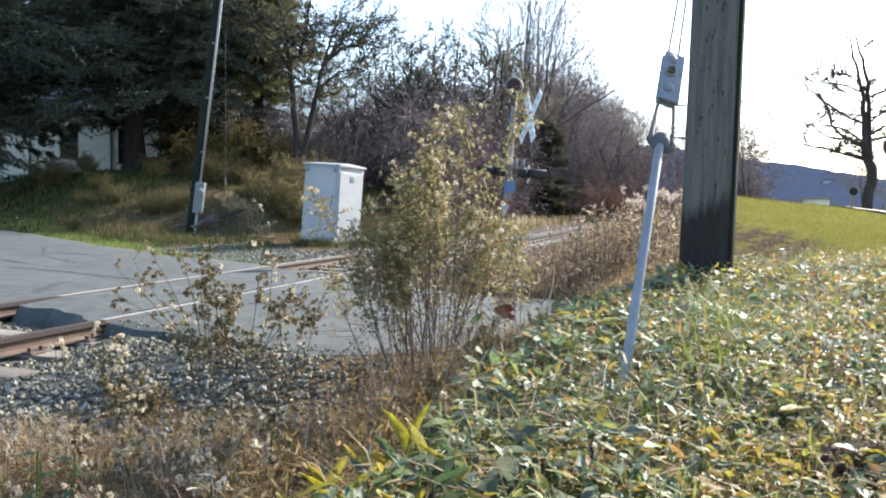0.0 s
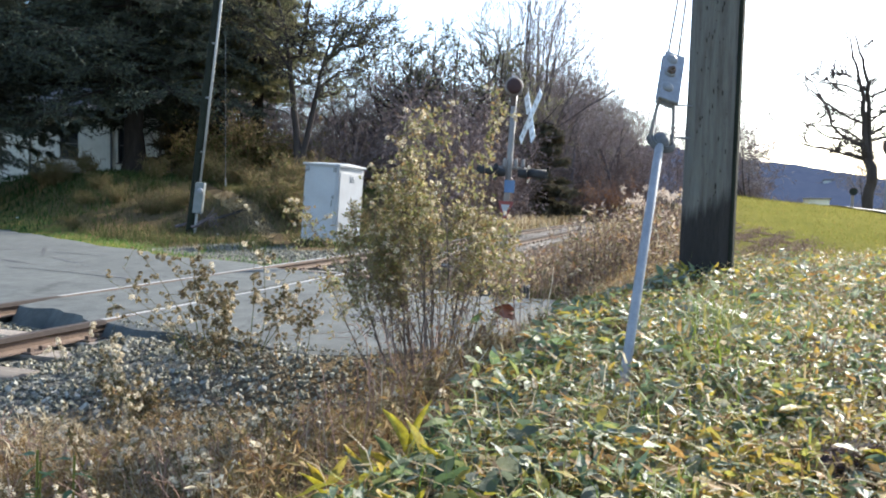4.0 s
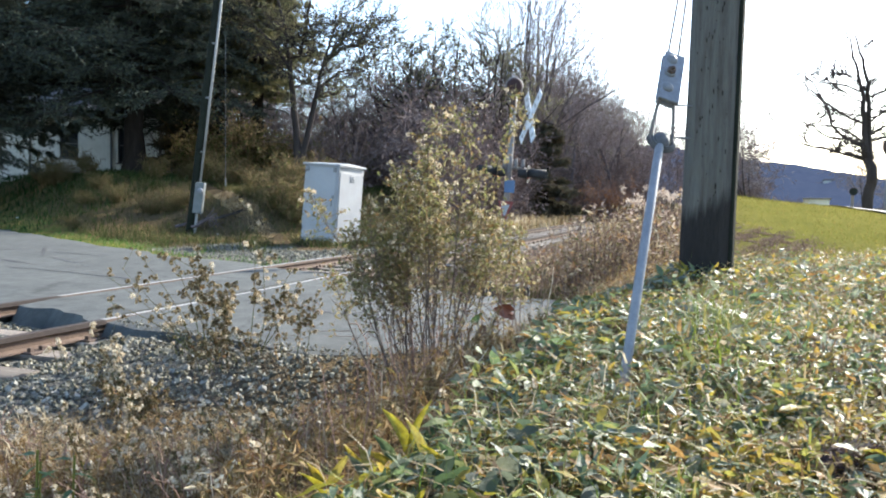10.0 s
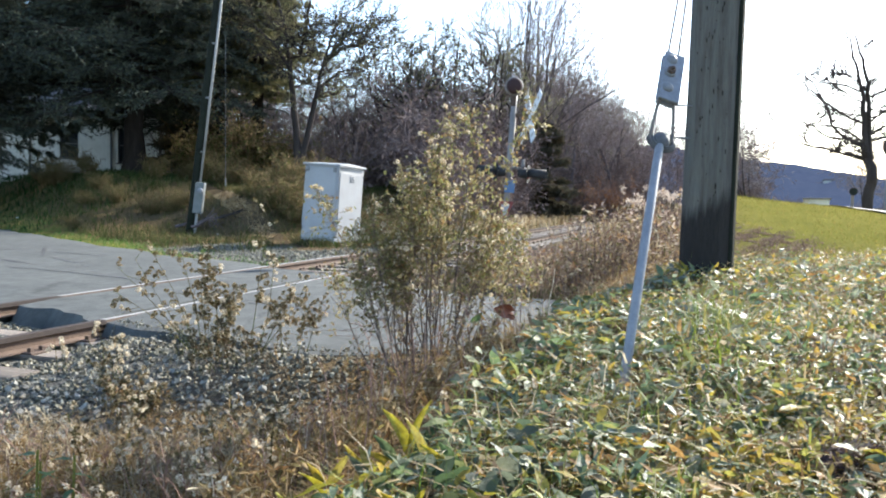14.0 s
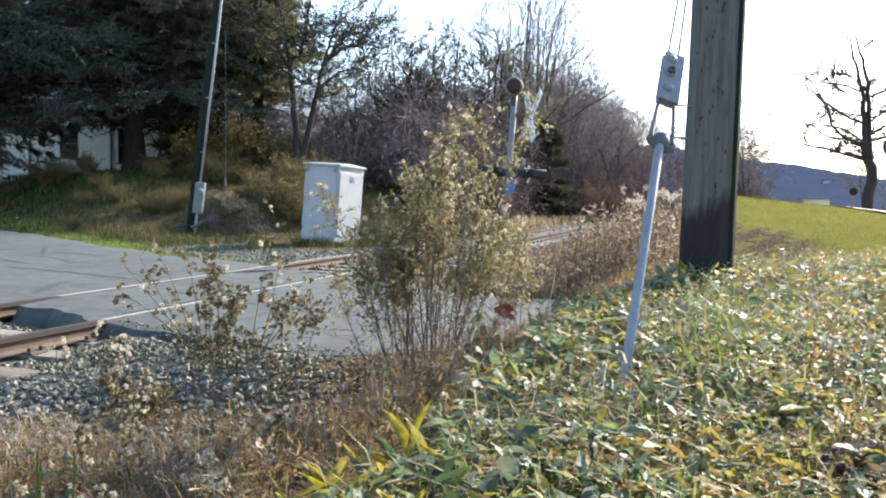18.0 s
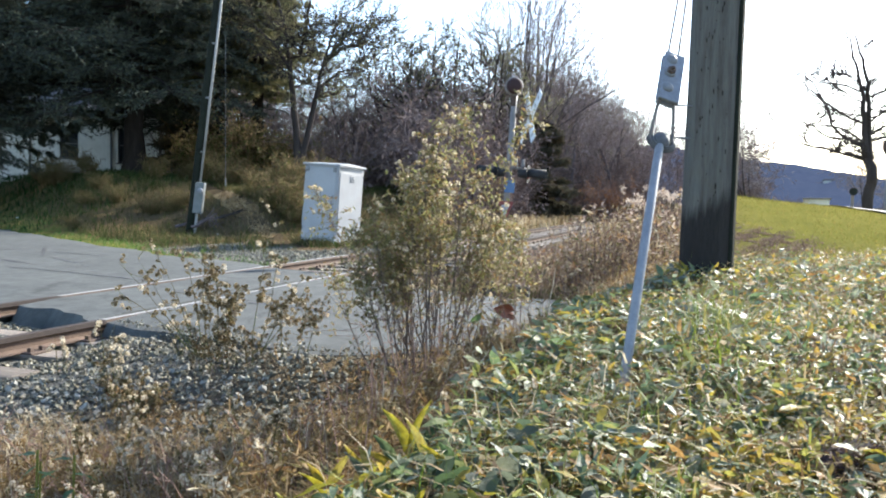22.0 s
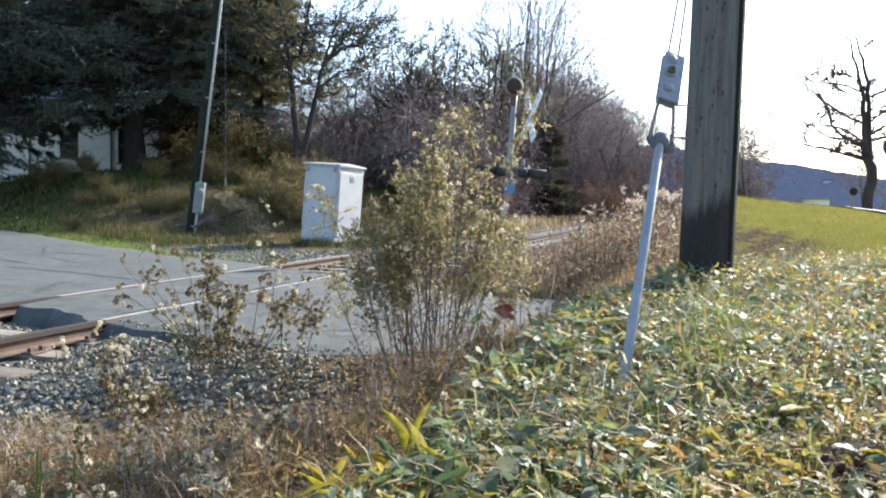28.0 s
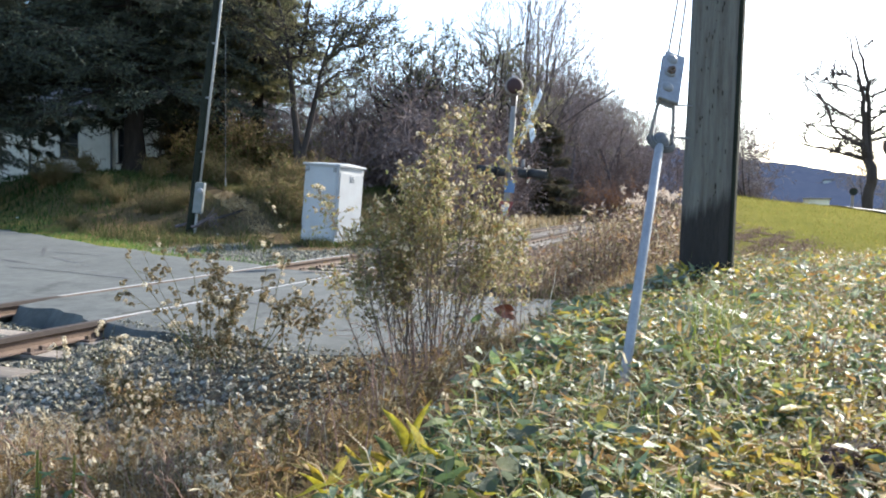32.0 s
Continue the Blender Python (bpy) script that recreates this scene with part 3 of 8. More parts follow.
def road_slab(n0, n1, cols, rows=12, ragged=True):
    rng = np.random.default_rng(int(abs(n0 * 10)))
    ns_ = np.linspace(n0, n1, cols)
    a, b = road_near(ns_), road_far(ns_)
    if ragged:
        a = a + rng.uniform(-0.06, 0.06, cols) + 0.05 * np.sin(ns_ * 3.1)
        b = b + rng.uniform(-0.08, 0.08, cols) + 0.08 * np.sin(ns_ * 2.3)
    t = np.linspace(0, 1, rows)
    N = np.repeat(ns_[:, None], rows, 1)
    S = a[:, None] * (1 - t) + b[:, None] * t
    x, y = to_xy(N, S)
    z = 0.008 * np.sin(x * 1.3) * np.cos(y * 1.1) - 0.02 * (np.abs(t - 0.5) > 0.49)[None, :]
    top = np.stack([x, y, z], -1).reshape(-1, 3)
    S2 = S.copy()
    S2[:, 0] -= 0.14
    S2[:, -1] += 0.12
    xl, yl = to_xy(N, S2)
    low = np.stack([xl, yl, z - 0.22], -1).reshape(-1, 3)
    i = (np.arange(cols - 1)[:, None] * rows + np.arange(rows - 1)[None, :]).ravel()
    f = np.stack([i, i + rows, i + rows + 1, i + 1], 1)
    ring = [c * rows for c in range(cols)] + [(cols - 1) * rows + r for r in range(1, rows)]
    ring += [c * rows + rows - 1 for c in range(cols - 2, -1, -1)] + [r for r in range(rows - 2, 0, -1)]
    ring = np.array(ring)
    nxt = np.roll(ring, -1)
    side = np.stack([ring, ring + len(top), nxt + len(top), nxt], 1)
    return np.concatenate([top, low]), np.concatenate([f, side])


def build_road():
    road = thing("road", pose(0, 0, 0), "narrow worn grey asphalt road crossing the track", "road", kind="structure")
    for name, n0, n1, cols in (("slab", -44, FAR_N - 0.055, 120), ("slab", FAR_N + 0.10, NEAR_N - 0.10, 10), ("slab", NEAR_N + 0.055, 40, 110)):
        v, f = road_slab(n0, n1, cols)
        put(name, [(v, f, M_ASPHALT)], road)
    # tar-filled seams across the lane
    rng = np.random.default_rng(3)
    for n0, s0, n1, s1 in ((-15.5, 11.4, -9.5, 10.2), (-13.5, 10.2, -9.3, 8.6), (-9.2, 8.1, -6.6, 7.7), (-11.8, 11.2, -10.4, 9.9), (-9.9, 9.6, -8.9, 9.1), (-4.2, 6.4, -2.4, 6.0)):
        k = 14
        t = np.linspace(0, 1, k)
        N, S = n0 + (n1 - n0) * t, s0 + (s1 - s0) * t + rng.normal(0, 0.03, k).cumsum() * 0.5
        w = rng.uniform(0.012, 0.03, k)
        xa, ya = to_xy(N, S - w)
        xb, yb = to_xy(N, S + w)
        za, zb = 0.008 * np.sin(xa * 1.3) * np.cos(ya * 1.1) + 0.004, 0.008 * np.sin(xb * 1.3) * np.cos(yb * 1.1) + 0.004
        v = np.concatenate([np.stack([xa, ya, za], 1), np.stack([xb, yb, zb], 1)])
        i = np.arange(k - 1)
        put("tar_seam", [(v, np.stack([i, i + 1, i + 1 + k, i + k], 1), M_TAR)], road, "black tar-filled crack")


RAIL_PROFILE = [(-0.035, 0.0), (0.035, 0.0), (0.037, -0.035), (0.012, -0.048), (0.009, -0.1), (0.06, -0.113), (0.06, -0.125),
                (-0.06, -0.125), (-0.06, -0.113), (-0.009, -0.1), (-0.012, -0.048), (-0.037, -0.035)]


def build_track():
    track = thing("railway_track", pose(0, 0, 0), "single railway track of rusty rails on weathered wooden ties", "track", kind="structure")
    ss = np.concatenate([np.arange(-12, 40, 1.0), np.arange(40, 161, 5.0)])
    k = len(RAIL_PROFILE)
    for nn in (NEAR_N, FAR_N):
        prof = np.array(RAIL_PROFILE)
        rows = []
        for s in ss:
            wob = 0.006 * math.sin(s * 0.9 + nn)
            x, y = to_xy(nn + prof[:, 0] + wob, np.full(k, s))
            rows.append(np.stack([x, y, prof[:, 1] + 0.004 + 0.006 * math.sin(s * 0.7)], 1))
        v = np.concatenate(rows)
        i = (np.arange(len(ss) - 1)[:, None] * k)
        j = np.arange(1, k)
        side = np.stack([i + j, i + (j + 1) % k, i + k + (j + 1) % k, i + k + j], -1).reshape(-1, 4)
        top = np.stack([i[:, 0], i[:, 0] + 1, i[:, 0] + 1 + k, i[:, 0] + k], 1)
        worn = (ss[:-1] > float(road_near(nn)) - 0.3) & (ss[:-1] < float(road_far(nn)) + 2.5)
        headside = side.reshape(len(ss) - 1, k - 1, 4)
        put("rail", [(v, headside[:, 1:-1].reshape(-1, 4), M_WEB), (v, headside[~worn][:, [0, -1]].reshape(-1, 4), M_RAILDULL), (v, headside[worn][:, [0, -1]].reshape(-1, 4), M_RUST), (v, top[worn], M_RAILTOP), (v, top[~worn], M_RAILDULL)], track, "rusty steel rail with a head worn bright in the road")
    # wooden ties
    rng = np.random.default_rng(5)
    tie_meshes = []
    for q in range(5):
        bm = box_bm(2.55, 0.22, 0.17, None, 0.012)
        for v in bm.verts:
            v.co += Vector(rng.normal(0, 0.006, 3))
        me = bpy.data.meshes.new("tie")
        bm.to_mesh(me)
        bm.free()
        me.materials.append(M_TIE)
        tie_meshes.append(me)
    plate = bpy.data.meshes.new("tie_plate")
    bm = box_bm(0.30, 0.18, 0.016, None, 0.004)
    for dx, dy in ((0.1, 0.05), (-0.1, -0.05), (0.1, -0.05), (-0.1, 0.05)):
        bmesh.ops.create_cube(bm, size=1.0, matrix=Matrix.Translation((dx, dy, 0.02)) @ Matrix.Diagonal((0.035, 0.028, 0.035, 1)))
    bm.to_mesh(plate)
    bm.free()
    plate.materials.append(M_RUST)
    s = -9.8
    while s < 120:
        mid = TRACK_N
        if not (road_near(mid) - 0.35 < s < road_far(mid) + 0.35):
            x, y = to_xy(mid + rng.normal(0, 0.03), s)
            ob = new("tie", tie_meshes[int(rng.integers(5))])
            ob.matrix_basis = pose(x, y, -0.212, 0, 0, -19 + rng.normal(0, 1.0))
            ob.parent = track
            if s < 40:
                for nn in (NEAR_N, FAR_N):
                    px, py = to_xy(nn, s)
                    pl = new("tie_plate", plate)
                    pl.matrix_basis = pose(px, py, -0.12, 0, 0, -19)
                    pl.parent = track
        s += 0.54 if s < 60 else 1.08
    # ballast: single stones by the road, the rest as one mass
    rng = np.random.default_rng(8)

    def ballast_spots(count, n0, n1, s0, s1):
        n, s = rng.uniform(n0, n1, count), rng.uniform(s0, s1, count)
        ok = (s < road_near(n) - 0.03) | (s > road_far(n) + 0.05)
        n, s = n[ok], s[ok]
        clear = (np.abs(n - NEAR_N) > 0.10) & (np.abs(n - FAR_N) > 0.10)
        n, s = n[clear], s[clear]
        x, y = to_xy(n, s)
        return np.stack([x, y, ground_z(x, y) + rng.uniform(-0.015, 0.015, len(x))], 1)

    shapes = []
    for q in range(12):
        v, f = stones(rng, np.zeros((1, 3)), np.array([1.0]))
        shapes.append(mesh_of("stone", [(v, f, M_STONE)]))
    for p in ballast_spots(340, -3.9, -2.4, 2.6, 4.7)[:300]:
        ob = new("stone", shapes[int(rng.integers(12))])
        c = rng.uniform(0.028, 0.05)
        ob.matrix_basis = Matrix.Translation(p + np.array([0, 0, 0.02])) @ Matrix.Rotation(rng.uniform(0, 6.28), 4, "Z") @ Matrix.Diagonal((c, c, c, 1))
        ob.parent = track
    near = ballast_spots(38000, -8.2, -1.7, 1.0, 6.2)
    beyond = ballast_spots(9000, -8.4, -2.6, 8.3, 26)
    allp = np.concatenate([near, beyond])
    v, f = stones(rng, allp, np.concatenate([rng.uniform(0.016, 0.041, len(near)), rng.uniform(0.05, 0.09, len(beyond))]))
    ob = put("ballast", [(v, f, M_STONES)], track, "loose blue-grey crushed stone ballast")
    tagged(ob, kind="stuff")
    behind = ballast_spots(9000, -8.2, -2.5, -9.0, 1.0)
    v, f = stones(rng, behind, rng.uniform(0.045, 0.08, len(behind)))
    tagged(put("ballast", [(v, f, M_STONES)], track, "loose blue-grey crushed stone ballast"), kind="stuff")
    # grit that has spread over the broken edge of the asphalt
    n = rng.uniform(-4.5, -1.5, 2600)
    s = road_near(n) + np.abs(rng.normal(0, 0.10, 2600)) - 0.16
    x, y = to_xy(n, s)
    into = s - road_near(n)
    z = np.where(into > 0, 0.002, into * 1.2)
    v, f = stones(rng, np.stack([x, y, z], 1), rng.uniform(0.008, 0.026, 2600))
    tagged(put("edge_grit", [(v, f, M_STONES)], track, "grit spread on the road edge"), kind="stuff")


# ---- the fittings beside the camera ----
def build_pole():
    pole = thing("utility_pole", pose(1.503, 4.40, 0.52, 0, 0.55, 0), "weathered grey wooden utility pole with a dark creosoted butt", "utility pole")
    rng = np.random.default_rng(11)

    def shell(z0, z1, rows, grow, mat, name, label=""):
        sides = 40
        zs = np.linspace(z0, z1, rows)
        ang = np.arange(sides) * 2 * np.pi / sides
        r = (0.1405 - 0.0035 * zs)[:, None] + grow + 0.0022 * np.sin(ang * 9 + 1)[None, :] + 0.0016 * np.sin(ang * 17)[None, :] + rng.normal(0, 0.0006, (rows, sides))
        v = np.stack([r * np.cos(ang), r * np.sin(ang), np.repeat(zs[:, None], sides, 1)], -1).reshape(-1, 3)
        i = (np.arange(rows - 1)[:, None] * sides)
        j = np.arange(sides)
        f = np.stack([i + j, i + (j + 1) % sides, i + sides + (j + 1) % sides, i + sides + j], -1).reshape(-1, 4)
        return put(name, [(v, f, mat)], pole, label, True)

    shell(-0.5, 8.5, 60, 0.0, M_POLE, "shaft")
    # ground-wire moulding down one side
    m = Matrix.Rotation(radians(-31), 4, "Z") @ Matrix.Translation((0.127, 0, 3.9)) @ Matrix.Rotation(radians(-0.2), 4, "Y")
    part("wire_moulding", box_bm(0.03, 0.075, 8.6, m, 0.01), M_MOULD, pole, "dark plastic ground-wire moulding")
    for z, l in ((1.06, 0.09), (0.88, 0.13)):
        mm = Matrix.Translation((-0.128, -0.05, z)) @ Matrix.Rotation(radians(-90), 4, "Y")
        part("step_bolt", rod_bm(0.006, 0.006, l, mm, 10), M_GALV_DARK, pole, "steel bolt")
    for q in range(58):
        a, z = radians(rng.normal(255, 16) if q % 3 else rng.uniform(205, 325)), rng.uniform(0.45, 1.9)
        c, si = math.cos(a), math.sin(a)
        mm = Matrix.Translation((c * (0.1385 - 0.0035 * z), si * (0.1385 - 0.0035 * z), z)) @ Matrix.Rotation(a, 4, "Z") @ Matrix.Diagonal((1, 1, rng.uniform(1.5, 6.5), 1)) @ Matrix.Rotation(radians(90), 4, "Y")
        g = rng.uniform(0.0016, 0.0042)
        part("wood_check", rod_bm(g, g * 0.7, 0.006, mm, 7), M_CREOSOTE, pole, "dark check in the wood")


def build_guy():
    base, top = Vector((0.515, 2.145, 0.50)), Vector((1.51, 4.36, 3.90))
    way = (top - base).normalized()
    # the frame of the guy: w along it, u across, f towards the viewer
    f = Vector((0.16, -1, 0.35))
    f = (f - way * f.dot(way)).normalized()
    u = way.cross(f).normalized()
    m = Matrix((u, f * -1, way)).transposed().to_4x4()
    if m.determinant() < 0:
        m = Matrix((u * -1, f * -1, way)).transposed().to_4x4()
    m.translation = base
    guy = thing("guy_anchor", m, "galvanised guy anchor rod with bolted clamp and strand", "guy anchor")
    part("anchor_rod", rod_bm(0.0148, 0.0148, 0.92, Matrix.Translation((0, 0, -0.02)), 20, 0.003), M_GALV, guy, smooth=True)
    # forged eye at the rod's end
    bm = bmesh.new()
    bmesh.ops.create_uvsphere(bm, u_segments=20, v_segments=12, radius=1.0, matrix=Matrix.Translation((0.004, 0, 0.915)) @ Matrix.Diagonal((0.031, 0.022, 0.033, 1)))
    part("anchor_eye", bm, M_EYE, guy, "worn forged eye", True)
    for k in range(3):
        t = np.linspace(-0.2, math.pi + 0.2, 16)
        rr = 0.038 + 0.006 * k
        pts = np.stack([0.006 + rr * np.cos(t), np.full(16, -0.006 + 0.006 * k), 0.915 - rr * np.sin(t) * 0.75], 1)
        v, fa = path_tube(pts, 0.0045, 8)
        put("thimble_strand", [(v, fa, M_EYE)], guy, smooth=True)
    # the strand passes through the eye, both legs go into the clamp
    for sx, x0 in ((-1, -0.036), (1, 0.040)):
        pts = [(x0, 0, 0.905), (x0 * 1.02, 0, 0.95), (x0 * 0.85, 0, 1.04), (x0 * 0.62, 0, 1.12)]
        v, fa = path_tube(pts, 0.0062, 10)
        put("strand_leg", [(v, fa, M_WIRE)], guy, smooth=True)
    cl = Matrix.Translation((0, -0.006, 1.190))
    part("clamp_plate", box_bm(0.075, 0.016, 0.225, cl @ Matrix.Translation((0, -0.012, 0)), 0.004), M_GALV, guy, "flat grey clamp plate")
    part("clamp_plate", box_bm(0.075, 0.016, 0.225, cl @ Matrix.Translation((0, 0.012, 0)), 0.004), M_GALV, guy, "flat grey clamp plate")
    for kz in (-0.056, 0.014, 0.078):
        at = cl @ Matrix.Translation((-0.012, -0.018, kz)) @ Matrix.Rotation(radians(90), 4, "X")
        bm = bmesh.new()
        bmesh.ops.create_uvsphere(bm, u_segments=18, v_segments=10, radius=1.0, matrix=at @ Matrix.Diagonal((0.022, 0.022, 0.013, 1)))
        bolt = part("bolt_head", bm, M_GALV_DARK, guy, "domed bolt head", True)
        if kz == 0.014:
            part("nut", rod_bm(0.016, 0.016, 0.014, at @ Matrix.Translation((0, 0, 0.006)), 6, 0.002), M_RUST, bolt, "rusty nut")
            part("bolt_end", rod_bm(0.007, 0.006, 0.014, at @ Matrix.Translation((0, 0, 0.018)), 12, 0.001), M_RUST, bolt)
    length = (top - base).length
    for x0 in (-0.019, 0.019):
        pts = [(x0, 0, 1.26), (x0, 0, 1.35), (x0 * 0.9 + 0.001, 0, 1.5), (x0 * 0.6, 0, 2.2), (x0 * 0.3, 0, length)]
        v, fa = path_tube(pts, 0.0042, 8)
        put("guy_wire", [(v, fa, M_WIRE)], guy, "thin twisted steel strand", True)


# ---- railway equipment across the track ----
def build_cabinet():
    m = pose(-3.02, 20.4, -0.26, 0, 3.6, 0) @ pose(0, 0, 0, 0, 0, -25)
    cab = thing("signal_cabinet", m, "white painted steel railway signal cabinet leaning slightly", "cabinet")
    W, D, H = 1.04, 1.22, 1.95
    part("body", box_bm(W, D, H, Matrix.Translation((0, 0, 0.16 + H / 2)), 0.012), M_CABINET, cab)
    bm = box_bm(W + 0.10, D + 0.10, 0.05, Matrix.Translation((0, 0, H + 0.185)), 0.006)
    bm2 = bmesh.new()
    for x in (-1, 1):
        for y in (-1, 1):
            bm2.verts.new((x * (W / 2 + 0.05), y * (D / 2 + 0.05), H + 0.21))
    vs = bm2.verts[:]
    ridge = [bm2.verts.new((x * (W / 2 - 0.1), 0, H + 0.265)) for x in (-1, 1)]
    for fc in ((vs[0], vs[2], ridge[1], ridge[0]), (vs[3], vs[1], ridge[0], ridge[1]), (vs[1], vs[0], ridge[0]), (vs[2], vs[3], ridge[1]), (vs[0], vs[1], vs[3], vs[2])):
        bm2.faces.new(fc)
    roof = part("roof", bm, M_CABINET, cab)
    part("roof_cap", bm2, M_CABINET, roof)
    door = part("door", box_bm(W - 0.1, 0.022, H - 0.14, Matrix.Translation((0, -D / 2 - 0.012, 0.16 + H / 2)), 0.006), M_CABINET, cab)
    part("handle", rod_bm(0.012, 0.012, 0.16, Matrix.Translation((W / 2 - 0.14, -D / 2 - 0.05, 1.08)), 10, 0.003), M_GALV_DARK, door, "steel handle")
    for z in (0.4, 1.15, 1.9):
        part("hinge", rod_bm(0.014, 0.014, 0.12, Matrix.Translation((-W / 2 + 0.045, -D / 2 - 0.03, z)), 10), M_GALV_DARK, door)
    part("side_panel", box_bm(0.02, D - 0.12, H - 0.3, Matrix.Translation((W / 2 + 0.011, 0, 0.16 + H / 2)), 0.006), M_CABINET, cab)
    for k in range(4):
        part("vent_slat", box_bm(0.016, 0.22, 0.02, Matrix.Translation((W / 2 + 0.028, 0.03, 1.75 + 0.045 * k)) @ Matrix.Rotation(radians(30), 4, "Y")), M_CABINET, cab, "white vent louvre")
    for x in (-0.4, 0.4):
        for y in (-0.5, 0.5):
            part("foot", box_bm(0.12, 0.12, 0.4, Matrix.Translation((x, y, -0.03)), 0.006), M_GALV_DARK, cab)
    for x in (-W / 2 + 0.1, W / 2 - 0.1):
        part("lifting_lug", box_bm(0.09, 0.03, 0.12, Matrix.Translation((x, -D / 2 - 0.035, H + 0.06)), 0.006), M_GALV_DARK, cab, "grey lifting lug under the roof")
    part("hasp", box_bm(0.06, 0.03, 0.09, Matrix.Translation((W / 2 - 0.12, -D / 2 - 0.035, 1.32)), 0.006), M_GALV_DARK, door)


def build_service_pole():
    x, y = -7.60, 23.0
    p = thing("service_pole", pose(x, y, float(ground_z(x, y)) - 0.1, 0, 6.8, 0), "leaning dark wooden service pole with a white conduit", "utility pole")
    part("shaft", rod_bm(0.15, 0.1, 9.5, None, 18, 0.01), M_MOULD, p, smooth=True)
    part("conduit", rod_bm(0.036, 0.036, 7.9, Matrix.Translation((0.15, -0.10, 1.65)), 14), M_CONDUIT, p, "pale metal conduit", True)
    part("lower_conduit", rod_bm(0.04, 0.04, 0.75, Matrix.Translation((0.16, -0.12, 0.05)), 12), M_CONDUIT, p, "pale metal conduit", True)
    meter = part("meter_box", box_bm(0.27, 0.20, 0.92, Matrix.Translation((0.2, -0.20, 1.24)), 0.02), M_METER, p, "grey electric meter box")
    mm = Matrix.Translation((0.24, -0.30, 1.46)) @ Matrix.Rotation(radians(90), 4, "X")
    part("meter_dial", rod_bm(0.085, 0.08, 0.08, mm, 20, 0.01), M_GALV, meter, "round glass meter", True)
    for z in (2.6, 4.2, 5.8):
        part("conduit_strap", box_bm(0.16, 0.05, 0.05, Matrix.Translation((0.09, -0.10, z)), 0.006), M_GALV_DARK, p)


def build_drop_wire():
    """A thin pale wire hanging straight down before the pines."""
    x, y = -7.95, 28.0
    z = float(ground_z(x, y))
    wire = thing("drop_wire", pose(x, y, z), "thin pale wire hanging down before the pines", "wire")
    part("strand", rod_bm(0.0045, 0.0045, 5.6, Matrix.Translation((0, 0, -0.05)), 8), M_GALV, wire)
    part("stake", rod_bm(0.025, 0.022, 0.5, Matrix.Translation((0, 0, -0.1)), 8, 0.004), M_GALV_DARK, wire, "short steel ground stake")


